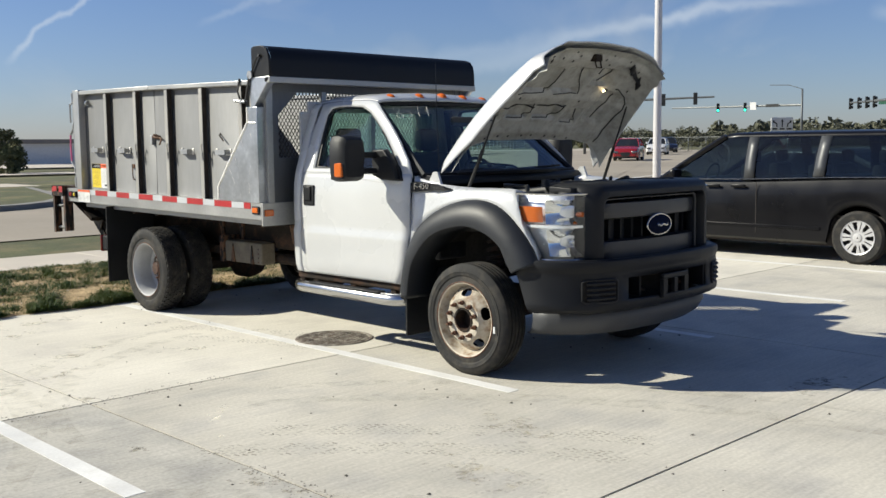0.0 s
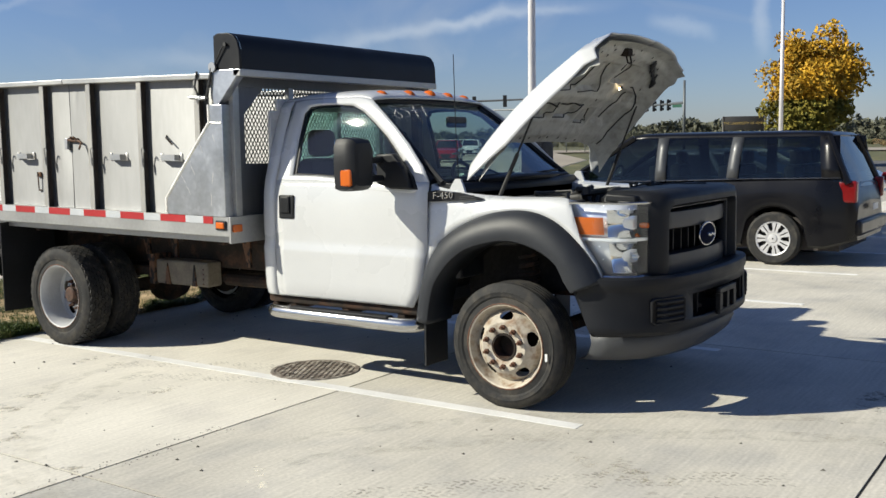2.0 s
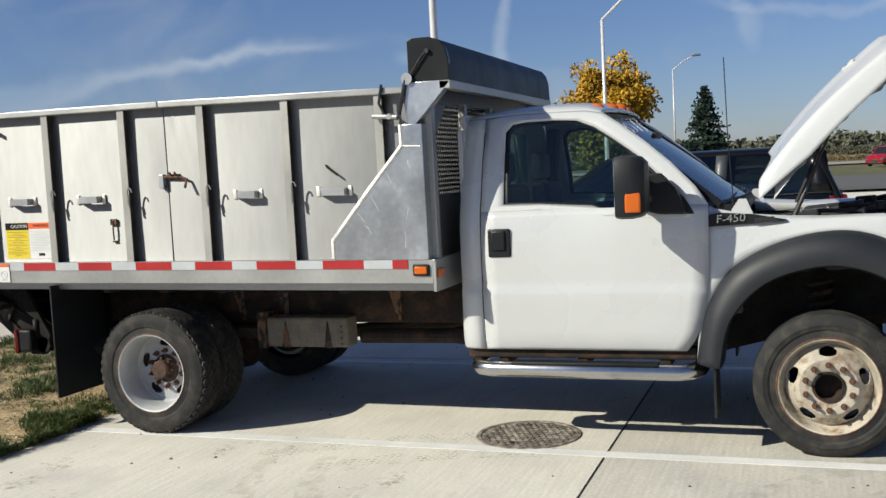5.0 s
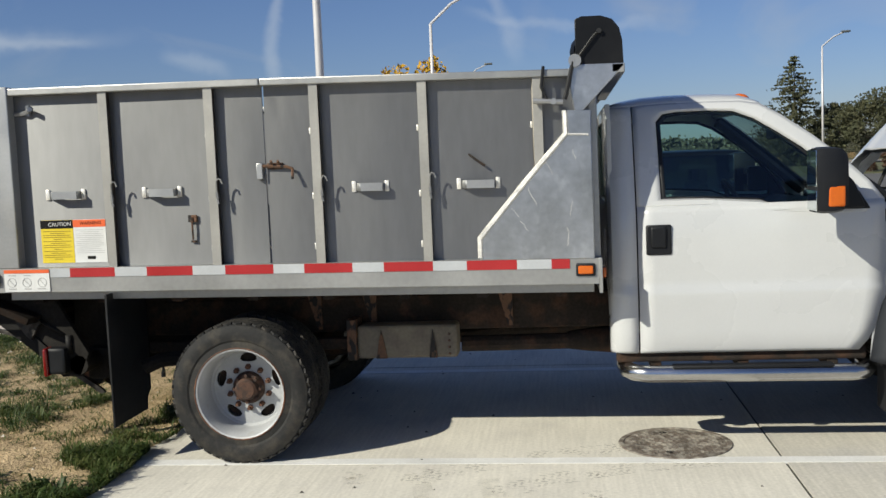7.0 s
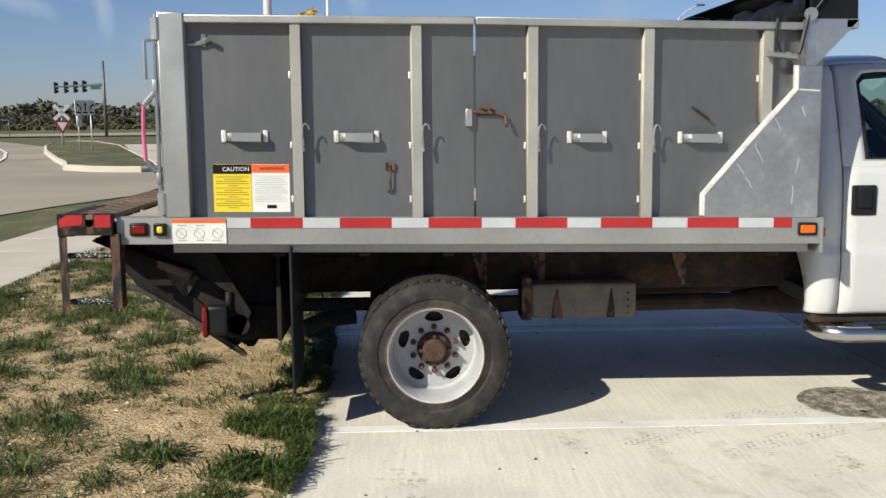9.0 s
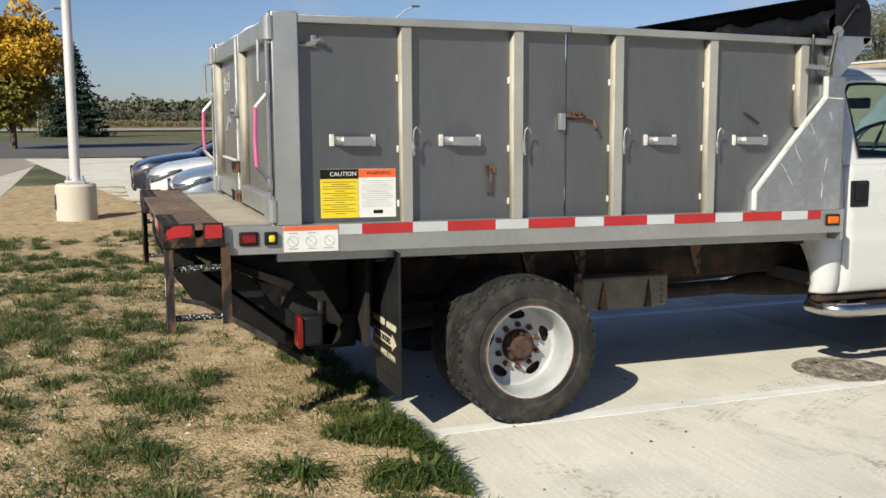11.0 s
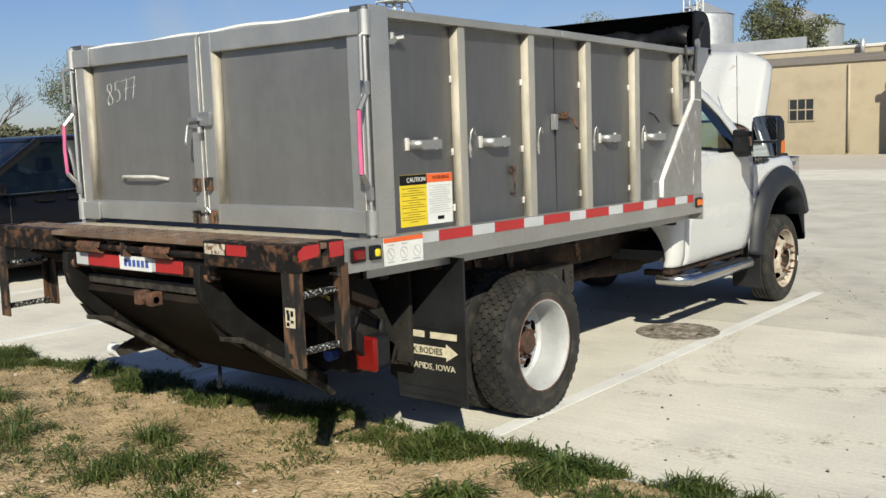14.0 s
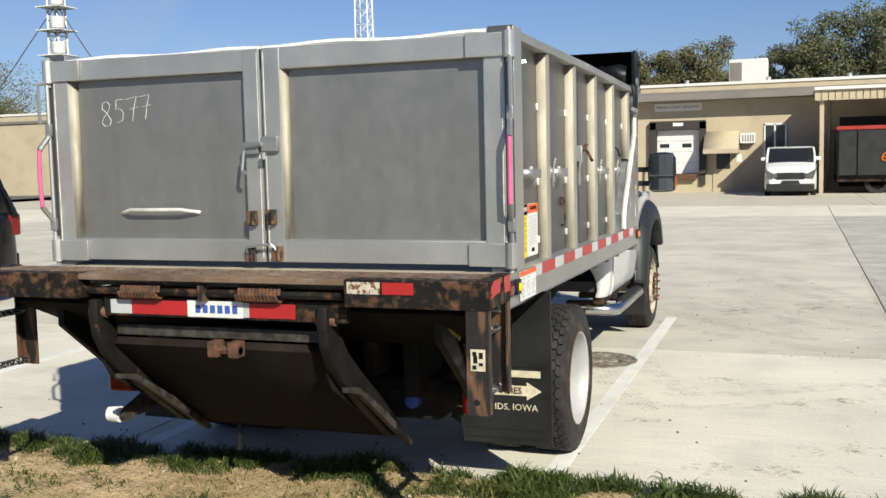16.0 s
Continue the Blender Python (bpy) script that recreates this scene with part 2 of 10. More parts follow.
RUBBER = mat("tyre_rubber", (0.0215, 0.0215, 0.0215), 0.75, var=0.3, coarse=6, fine=80, bump=0.25, spec=0.3, col2=(0.055, 0.049, 0.041), cut=(0.46, 0.72))
FLAPRUB = mat("mud_flap_rubber", (0.014, 0.0148, 0.0165), 0.6, var=0.35, coarse=4, fine=70, bump=0.3, spec=0.35)
RIMWHITE = mat("wheel_paint_worn", (0.47, 0.42, 0.34), 0.55, var=0.2, coarse=7, fine=70, bump=0.15, col2=(0.25, 0.165, 0.10), cut=(0.52, 0.68))
RIMSILVER = mat("wheel_paint_grey", (0.47, 0.48, 0.49), 0.45, 0.1, var=0.1, coarse=6, fine=80, bump=0.08, col2=(0.42, 0.41, 0.40), cut=(0.58, 0.75))
RUST = mat("rusted_steel", (0.14, 0.062, 0.034), 0.85, var=0.35, coarse=10, fine=90, bump=0.6, col2=(0.06, 0.035, 0.025), cut=(0.45, 0.65))
BLACKRUST = mat("worn_black_steel", (0.011, 0.010, 0.010), 0.65, var=0.3, coarse=11, fine=60, bump=0.3, spec=0.2, col2=(0.105, 0.054, 0.032), cut=(0.50, 0.66))
# dark tone for the shaded front side of the ribs
RIBSHADE = mat("grimy_rib_filler", (0.035, 0.029, 0.025), 0.7, var=0.3, coarse=6, fine=60, bump=0.2, spec=0.2, col2=(0.06, 0.048, 0.04), cut=(0.5, 0.7))
BLACKARM = mat("black_painted_steel", (0.010, 0.0095, 0.0095), 0.6, var=0.3, coarse=8, fine=60, bump=0.3, spec=0.25, col2=(0.10, 0.048, 0.028), cut=(0.68, 0.76))
RUSTHUB = mat("rusted_hub", (0.085, 0.04, 0.024), 0.85, var=0.35, coarse=14, fine=90, bump=0.6, col2=(0.035, 0.022, 0.017), cut=(0.42, 0.6))
RUSTBROWN = mat("brown_rusty_steel", (0.135, 0.07, 0.04), 0.75, 0.1, var=0.35, coarse=13, fine=90, bump=0.4, col2=(0.013, 0.012, 0.012), cut=(0.50, 0.56), stretch=(1, 1, 0.55))
LEGSTEEL = mat("black_leg_worn_to_rust", (0.014, 0.013, 0.012), 0.6, 0.1, var=0.35, coarse=9, fine=90, bump=0.4, col2=(0.15, 0.078, 0.044), cut=(0.47, 0.60), stretch=(1, 1, 0.25))
GRIPPED = mat("black_rung_with_worn_grip", (0.012, 0.012, 0.013), 0.5, var=0.3, coarse=40, fine=120, bump=0.3, col2=(0.55, 0.56, 0.56), cut=(0.56, 0.60))
WORNEDGE = mat("scuffed_steel_edge", (0.060, 0.054, 0.047), 0.6, 0.3, var=0.35, coarse=10, fine=90, bump=0.3, col2=(0.022, 0.019, 0.017), cut=(0.42, 0.62))
PLATE = mat("rusty_tread_plate", (0.16, 0.105, 0.07), 0.65, 0.15, var=0.3, coarse=3, fine=60, bump=0.3, col2=(0.2, 0.17, 0.15), cut=(0.5, 0.75))
CHASSIS = mat("dirty_chassis_steel", (0.032, 0.026, 0.022), 0.85, spec=0.15, var=0.4, coarse=4, fine=60, bump=0.4, col2=(0.065, 0.038, 0.026), cut=(0.5, 0.65))
TANK = mat("dusty_tank", (0.17, 0.15, 0.115), 0.7, 0.1, var=0.25, coarse=4, fine=50, bump=0.2, col2=(0.13, 0.11, 0.09), cut=(0.5, 0.7))
FOLDED = mat("dark_rusty_underside", (0.018, 0.015, 0.013), 0.9, var=0.4, coarse=6, fine=60, bump=0.3, spec=0.1, col2=(0.022, 0.014, 0.010), cut=(0.48, 0.66))
GALVHOOK = mat("dull_galvanised_wire", (0.30, 0.30, 0.29), 0.5, 0.6, var=0.2, coarse=20, fine=80, bump=0.1)
TARP = mat("black_vinyl", (0.007, 0.0075, 0.009), 0.45, var=0.2, coarse=4, fine=60, bump=0.15, spec=0.25)
DARK = mat("dark_interior", (0.032, 0.032, 0.035), 0.7, var=0.2, coarse=8, fine=80, bump=0.2)
SEATC = mat("grey_seat_cloth", (0.045, 0.045, 0.05), 0.9, var=0.2, coarse=5, fine=200, bump=0.4)
ENGINE = mat("engine_black", (0.03, 0.03, 0.03), 0.6, 0.1, var=0.4, coarse=10, fine=60, bump=0.3, col2=(0.10, 0.095, 0.085), cut=(0.6, 0.75))
HOSE = mat("black_hose", (0.012, 0.012, 0.012), 0.5, var=0.2, coarse=10, bump=0.1)
RED = mat("red_reflective_tape", (0.40, 0.021, 0.024), 0.35, var=0.10, coarse=6, fine=150, bump=0.15)
WTAPE = mat("white_reflective_tape", (0.50, 0.52, 0.54), 0.4, var=0.08, coarse=6, fine=150, bump=0.15)
REDLENS = mat("red_lens", (0.17, 0.006, 0.006), 0.15, var=0.1, coarse=8, bump=0.05)
AMBER = mat("amber_lens", (0.62, 0.13, 0.012), 0.15, var=0.1, coarse=8, fine=150, bump=0.1)
YELLOW = mat("yellow_sticker", (0.78, 0.60, 0.03), 0.5, var=0.05, coarse=8, bump=0.0)
STICKW = mat("white_sticker", (0.74, 0.75, 0.74), 0.5, var=0.05, coarse=8, bump=0.0)
ORANGE = mat("orange_sticker", (0.80, 0.13, 0.03), 0.5, var=0.05, coarse=8, bump=0.0)
INK = mat("black_ink", (0.013, 0.013, 0.013), 0.7, var=0.05, bump=0.0, spec=0.1)
OLIVEINK = mat("fine_dark_print", (0.26, 0.19, 0.02), 0.6, var=0.05, bump=0.0)
GREYINK = mat("grey_ink", (0.46, 0.46, 0.46), 0.6, var=0.05, bump=0.0)
NAVYINK = mat("emblem_navy", (0.006, 0.009, 0.026), 0.75, var=0.05, bump=0.0, spec=0.05)
BLUEINK = mat("blue_ink", (0.05, 0.10, 0.38), 0.5, var=0.05, bump=0.0)
CHALK = mat("chalk_marking", (0.66, 0.66, 0.64), 0.9, var=0.2, coarse=60, fine=300, bump=0.0)
CREAM = mat("cream_print", (0.62, 0.56, 0.42), 0.7, var=0.15, coarse=20, bump=0.0)
PINK = mat("pink_tape", (0.62, 0.13, 0.28), 0.5, var=0.12, coarse=10, bump=0.1)
BOWL = mat("mirror_bright_reflector", (0.88, 0.89, 0.90), 0.09, 1.0, var=0.03, coarse=30, fine=50, bump=0.0)
REFLECTOR = mat("lamp_reflector", (0.93, 0.94, 0.95), 0.24, 0.62, var=0.03, coarse=30, fine=50, bump=0.02)
LENS = pane("clear_lens", (0.92, 0.94, 0.95))
CABGLASS = pane("tinted_cab_glass", (0.64, 0.80, 0.78))
WINDSHIELD = pane("windshield_glass", (0.66, 0.76, 0.72))
MIRROR = mat("mirror_glass", (0.7, 0.75, 0.75), 0.02, 1.0, var=0.0, bump=0.0)
BULB = lit("lamp_bulb", (1.0, 0.75, 0.45), 14.0)
CONCRETE = mat("concrete_paving", (0.715, 0.682, 0.60), 0.95, spec=0.12, var=0.10, coarse=0.9, fine=48, bump=0.3, dist=0.003, col2=(0.625, 0.595, 0.535), cut=(0.50, 0.70), each=0.03, grain=0.8, streak=((2.2, 46, 1), 0.075))
CONCRETE_GREY = mat("weathered_concrete_paving", (0.515, 0.495, 0.445), 0.95, spec=0.12, var=0.14, coarse=1.1, fine=48, bump=0.3, dist=0.003, col2=(0.385, 0.375, 0.35), cut=(0.46, 0.70), each=0.03, grain=0.9, streak=((2.2, 46, 1), 0.085))
# a tone between the pale and the weathered slabs
CONCRETE_MID = mat("trodden_concrete_paving", (0.60, 0.57, 0.50), 0.95, spec=0.12, var=0.12, coarse=0.9, fine=48, bump=0.3, dist=0.003, col2=(0.50, 0.48, 0.44), cut=(0.48, 0.70), each=0.03, grain=0.85, streak=((2.2, 46, 1), 0.08))
CONCRETE_OLD = mat("old_concrete_paving", (0.25, 0.245, 0.23), 0.9, var=0.10, coarse=0.25, fine=20, bump=0.2, col2=(0.2, 0.195, 0.185), cut=(0.45, 0.7), stretch=(0.3, 1, 1))
CRETE_WALK = mat("sidewalk_concrete", (0.56, 0.505, 0.43), 0.9, var=0.08, coarse=0.8, fine=50, bump=0.2, each=0.03)
def faint(name, col, amount):
    """A thin uneven mark that lets most of the ground show."""
    m = mat(name, col, 0.9, var=0.2, coarse=6, fine=80, bump=0.0)
    n, l = m.node_tree.nodes, m.node_tree.links
    tr, mx, ns, rg, co = n.new("ShaderNodeBsdfTransparent"), n.new("ShaderNodeMixShader"), n.new("ShaderNodeTexNoise"), n.new("ShaderNodeMapRange"), n.new("ShaderNodeTexCoord")
    ns.inputs["Scale"].default_value, ns.inputs["Detail"].default_value = 9.0, 9
    rg.inputs["From Min"].default_value, rg.inputs["From Max"].default_value, rg.inputs["To Max"].default_value = 0.42, 0.72, amount
    l.new(co.outputs["Object"], ns.inputs["Vector"])
    l.new(ns.outputs["Fac"], rg.inputs["Value"])
    l.new(rg.outputs["Result"], mx.inputs["Fac"])
    l.new(tr.outputs["BSDF"], mx.inputs[1])
    l.new(n["Principled BSDF"].outputs["BSDF"], mx.inputs[2])
    l.new(mx.outputs["Shader"], n["Material Output"].inputs["Surface"])
    return m


TYREMARK = faint("tyre_mark_rubber", (0.12, 0.115, 0.10), 0.22)
CRUMBS = mat("crumbled_concrete", (0.17, 0.155, 0.135), 0.95, var=0.3, coarse=6, bump=0.0)
JOINT = mat("joint_filler", (0.075, 0.07, 0.06), 0.95, var=0.3, coarse=6, bump=0.3)
ROAD = mat("road_surface", (0.325, 0.285, 0.23), 0.92, var=0.10, coarse=0.12, fine=14, bump=0.15, col2=(0.385, 0.335, 0.27), cut=(0.45, 0.7))
ROADLINE = mat("white_road_paint", (0.80, 0.795, 0.77), 0.7, var=0.12, coarse=3, fine=60, bump=0.2, col2=(0.72, 0.71, 0.67), cut=(0.55, 0.75))
DIRT = mat("dry_soil_and_grass", (0.525, 0.395, 0.238), 0.97, var=0.22, coarse=3.4, fine=52, bump=1.0, dist=0.022, col2=(0.29, 0.215, 0.112), cut=(0.53, 0.70), grain=1.3, spec=0.1)
CLOD = mat("dry_soil_clods", (0.43, 0.32, 0.19), 0.97, var=0.25, coarse=9, fine=60, bump=0.3, spec=0.1)
LAWN = mat("dry_lawn", (0.088, 0.096, 0.037), 0.95, var=0.3, coarse=0.35, fine=12, bump=0.6, dist=0.05, col2=(0.19, 0.16, 0.075), cut=(0.46, 0.7))
def grassy(name, colours, coarse):
    """Grass: every blade has a shade of its own, from deep green to straw; thin enough to let some light through."""
    m = mat(name, (0.06, 0.09, 0.02), 0.55, var=0.3, coarse=coarse, fine=25, bump=0.0, spec=0.3)
    n, l = m.node_tree.nodes, m.node_tree.links
    geo, ramp, noi, add = n.new("ShaderNodeNewGeometry"), n.new("ShaderNodeValToRGB"), n.new("ShaderNodeTexNoise"), n.new("ShaderNodeMath")
    noi.inputs["Scale"].default_value, noi.inputs["Detail"].default_value = 1.9, 4
    co = n.new("ShaderNodeTexCoord")
    l.new(co.outputs["Object"], noi.inputs["Vector"])
    add.operation = "MULTIPLY_ADD"
    add.inputs[1].default_value = 0.62
    l.new(geo.outputs["Random Per Island"], add.inputs[0])
    sub = n.new("ShaderNodeMapRange")
    sub.inputs["From Min"].default_value, sub.inputs["From Max"].default_value, sub.inputs["To Max"].default_value = 0.32, 0.72, 0.38
    l.new(noi.outputs["Fac"], sub.inputs["Value"])
    l.new(sub.outputs["Result"], add.inputs[2])
    e = ramp.color_ramp.elements
    e[0].position, e[0].color = 0.0, (*colours[0], 1)
    e[1].position, e[1].color = 1.0, (*colours[-1], 1)
    for k, c in enumerate(colours[1:-1]):
        q = e.new((k + 1) / (len(colours) - 1))
        q.color = (*c, 1)
    l.new(add.outputs[0], ramp.inputs["Fac"])
    b = n["Principled BSDF"]
    l.new(ramp.outputs["Color"], b.inputs["Base Color"])
    tl, mx = n.new("ShaderNodeBsdfTranslucent"), n.new("ShaderNodeMixShader")
    l.new(ramp.outputs["Color"], tl.inputs["Color"])
    mx.inputs["Fac"].default_value = 0.22
    l.new(b.outputs["BSDF"], mx.inputs[1])
    l.new(tl.outputs["BSDF"], mx.inputs[2])
    l.new(mx.outputs["Shader"], n["Material Output"].inputs["Surface"])
    return m


BLADE = grassy("grass_blades", ((0.028, 0.054, 0.011), (0.044, 0.074, 0.017), (0.068, 0.096, 0.024), (0.11, 0.123, 0.038), (0.23, 0.19, 0.085)), 1.3)
STRAW = grassy("dry_grass_litter", ((0.29, 0.23, 0.11), (0.39, 0.31, 0.17), (0.17, 0.15, 0.063), (0.34, 0.28, 0.15)), 2.0)
IRON = mat("cast_iron_cover", (0.17, 0.14, 0.115), 0.8, 0.2, var=0.35, coarse=8, fine=70, bump=0.4, col2=(0.38, 0.35, 0.30), cut=(0.44, 0.62))


# ---- mesh helpers ----
def box(bm, x0, x1, y0, y1, z0, z1, bev=0.0, seg=2):
    vs = [bm.verts.new((x, y, z)) for x in (x0, x1) for y in (y0, y1) for z in (z0, z1)]
    fs = [bm.faces.new([vs[i] for i in f]) for f in ((0, 1, 3, 2), (4, 6, 7, 5), (0, 4, 5, 1), (2, 3, 7, 6), (0, 2, 6, 4), (1, 5, 7, 3))]
    if bev:
        es = list({e for f in fs for e in f.edges})
        bmesh.ops.bevel(bm, geom=es, offset=bev, segments=seg, profile=0.5, affect="EDGES")
    return bm


def prism(bm, poly, ax, a, b, bev=0.0):
    """A 2D outline pushed from a to b along an axis."""
    def p(u, v, w):
        return (w, u, v) if ax == "x" else (u, w, v) if ax == "y" else (u, v, w)
    lo, hi = [bm.verts.new(p(u, v, a)) for u, v in poly], [bm.verts.new(p(u, v, b)) for u, v in poly]
    n = len(poly)
    fs = [bm.faces.new(lo), bm.faces.new(hi[::-1])]
    fs += [bm.faces.new((lo[i], hi[i], hi[(i + 1) % n], lo[(i + 1) % n])) for i in range(n)]
    if bev:
        bmesh.ops.bevel(bm, geom=list({e for f in fs for e in f.edges}), offset=bev, segments=2, profile=0.5, affect="EDGES")
    bmesh.ops.recalc_face_normals(bm, faces=bm.faces)
    return bm


def rod(bm, pts, r, n=8, r2=None):
    """A round bar along a line of points."""
    pts = [Vector(p) for p in pts]
    side, rings = None, []
    for i, p in enumerate(pts):
        d = ((pts[min(i + 1, len(pts) - 1)] - p).normalized() + (p - pts[max(i - 1, 0)]).normalized()).normalized()
        if side is None:
            side = d.orthogonal().normalized()
        side = (side - d * side.dot(d)).normalized()
        up = d.cross(side)
        k = r if r2 is None else r + (r2 - r) * i / (len(pts) - 1)
        rings.append([bm.verts.new(p + side * (k * math.cos(2 * math.pi * j / n)) + up * (k * math.sin(2 * math.pi * j / n))) for j in range(n)])
    for a, b in zip(rings, rings[1:]):
        for j in range(n):
            bm.faces.new((a[j], a[(j + 1) % n], b[(j + 1) % n], b[j]))
    bm.faces.new(rings[0][::-1]), bm.faces.new(rings[-1])
    return bm


def lathe(bm, prof, c, n=32, ax="x", hole=None):
    """A turned form: pairs of distance along the axis and radius. hole(i, j) leaves a face out."""
    rings = []
    for a, r in prof:
        ring = []
        for j in range(n):
            u, v = r * math.cos(2 * math.pi * j / n), r * math.sin(2 * math.pi * j / n)
            ring.append(bm.verts.new((c[0] + a, c[1] + u, c[2] + v) if ax == "x" else (c[0] + u, c[1] + a, c[2] + v) if ax == "y" else (c[0] + u, c[1] + v, c[2] + a)))
        rings.append(ring)
    for i, (a, b) in enumerate(zip(rings, rings[1:])):
        for j in range(n):
            if not (hole and hole(i, j)):
                bm.faces.new((a[j], a[(j + 1) % n], b[(j + 1) % n], b[j]))
    return bm


def disc(bm, c, r, ax="x", n=20):
    pts = [(r * math.cos(2 * math.pi * j / n), r * math.sin(2 * math.pi * j / n)) for j in range(n)]
    bm.faces.new([bm.verts.new((c[0], c[1] + u, c[2] + v) if ax == "x" else (c[0] + u, c[1], c[2] + v) if ax == "y" else (c[0] + u, c[1] + v, c[2])) for u, v in pts])
    return bm


def sheet(bm, rows, closed=False):
    """Faces over rows of points."""
    vs = [[bm.verts.new(p) for p in row] for row in rows]
    for a, b in zip(vs, vs[1:]):
        m = len(a)
        for j in range(m if closed else m - 1):
            bm.faces.new((a[j], a[(j + 1) % m], b[(j + 1) % m], b[j]))
    return bm


ROOT = {}


def thing(name, label, category, at=(0, 0, 0), group="", kind=""):
    ob = new(name)
    ob.location = at
    ROOT[ob.name] = Matrix.Translation(at)
    return tagged(ob, label, category, group, kind)


def link(ob, parent):
    if parent is not None:
        ob.parent = parent
        if parent.name in ROOT:
            ob.matrix_parent_inverse = ROOT[parent.name].inverted()
    return ob


SHAPE = {"now": None}


def bed_shape(c):
    """The bed rises slightly to the rear; its front end stands a little back and low."""
    c.z += 0.0115 * (c.y - 2.1) - 0.018 * min(1, max(0, (c.z - 1.6) / 0.5)) * min(1, max(0, (3.4 - c.y) / 1.2))
    c.y += 0.045 * min(1, max(0, (4.0 - c.y) / 1.8))


def cab_shape(c):
    """The front end stands taller towards the lamps; the cab stands a little back."""
    k = min(1, max(0, (c.y + 0.30) / 0.85))
    front = float(np.interp(c.z, (0.8, 0.86, 1.0, 1.21, 1.5), (0.01, 0.045, 0.045, 0.07, 0.07)))
    rear = float(np.interp(c.z, (1.0, 1.2), (0.0, -0.02)))
    c.z += front * (1 - k) + rear * k
    c.x *= 0.966
    c.y += 0.045 * min(1, max(0, c.y / 0.6)) - 0.02 * min(1, max(0, (-0.8 - c.y) / 0.06))


def part(name, bm, material, parent=None, label="", thick=0.0, angle=35, rake=False, offset=-1.0):
    """Links a bmesh as one mesh object under a thing or a part."""
    if rake:
        for v in bm.verts:
            bed_shape(v.co)
    elif SHAPE["now"]:
        for v in bm.verts:
            SHAPE["now"](v.co)
    if thick == 0.0 and len(bm.faces) < 60000:
        bmesh.ops.recalc_face_normals(bm, faces=bm.faces)
    me = bpy.data.meshes.new(name)
    bm.to_mesh(me)
    bm.free()
    if angle:
        me.shade_smooth()
        me.set_sharp_from_angle(angle=radians(angle))
        if not thick:
            for p in me.polygons:
                if p.area > 0.0012 and max(abs(p.normal.x), abs(p.normal.y), abs(p.normal.z)) > 0.9997:
                    p.use_smooth = False
    if material.name.startswith(("aluminium", "dusty_gate")):
        uv = me.uv_layers.new(name="grain")
        for loop in me.loops:
            c = me.vertices[loop.vertex_index].co
            uv.data[loop.index].uv = (c.y + c.x, c.z)
    me.materials.append(material)
    ob = link(new(name, me), parent)
    if thick:
        s = ob.modifiers.new("thickness", "SOLIDIFY")
        s.thickness, s.offset = thick, offset
    if label:
        ob["label"] = label
    return ob


def again(ob, m, parent=None):
    """One more object on the same mesh, moved by m."""
    o = link(new(ob.name.split(".")[0], ob.data), parent if parent is not None else ob.parent)
    o.matrix_basis = m
    if parent is None:
        o.matrix_parent_inverse = ob.matrix_parent_inverse
    return o


def B():
    return bmesh.new()


def words(name, text, size, m, material, parent, deep=0.002, align="CENTER", label="", space=1.0):
    """Lettering as a mesh, in the built-in font, standing in the pose m."""
    cu = bpy.data.curves.new(name, "FONT")
    cu.body, cu.size, cu.extrude, cu.align_x, cu.align_y, cu.resolution_u, cu.space_character = text, size, deep, align, "CENTER", 2, space
    tmp = new("lettering", cu)
    bpy.context.view_layer.update()
    me = bpy.data.meshes.new_from_object(tmp.evaluated_get(bpy.context.evaluated_depsgraph_get()))
    bpy.data.objects.remove(tmp)
    me.transform(m)
    if SHAPE["now"]:
        for v in me.vertices:
            SHAPE["now"](v.co)
    me.materials.clear()
    me.materials.append(material)
    ob = link(new(name, me), parent)
    if label:
        ob["label"] = label
    return ob


def side_pose(y, z, x=-1.2):
    """Upright on the truck's kerb side, read from outside."""
    return Matrix(((0, 0, -1, x), (-1, 0, 0, y), (0, 1, 0, z), (0, 0, 0, 1)))


def rear_pose(x, z, y=6.1):
    return Matrix(((-1, 0, 0, x), (0, 0, 1, y), (0, 1, 0, z), (0, 0, 0, 1)))


DIGITS = {"8": [[(0.5, 0.52), (0.2, 0.72), (0.25, 0.95), (0.55, 1.0), (0.72, 0.85), (0.6, 0.62), (0.3, 0.42), (0.12, 0.2), (0.3, 0.0), (0.62, 0.05), (0.72, 0.25), (0.5, 0.52)]], "5": [[(0.75, 1.0), (0.3, 0.97), (0.25, 0.6), (0.55, 0.62), (0.72, 0.42), (0.62, 0.15), (0.25, 0.08)]], "7": [[(0.1, 0.92), (0.45, 0.95), (0.78, 1.0), (0.6, 0.6), (0.42, 0.05)], [(0.3, 0.52), (0.85, 0.58)]]}


def handwritten(name, m, size, material, parent, r):
    """The number 8577 written by hand, as thin strokes."""
    b = B()
    for k, c in enumerate("8577"):
        for stroke in DIGITS[c]:
            rod(b, [m @ Vector(((k * 0.62 - 1.3 + u * 0.75) * size, (v - 0.5 + 0.04 * k) * size, 0)) for u, v in stroke], r, 4)
    return part(name, b, material, parent)


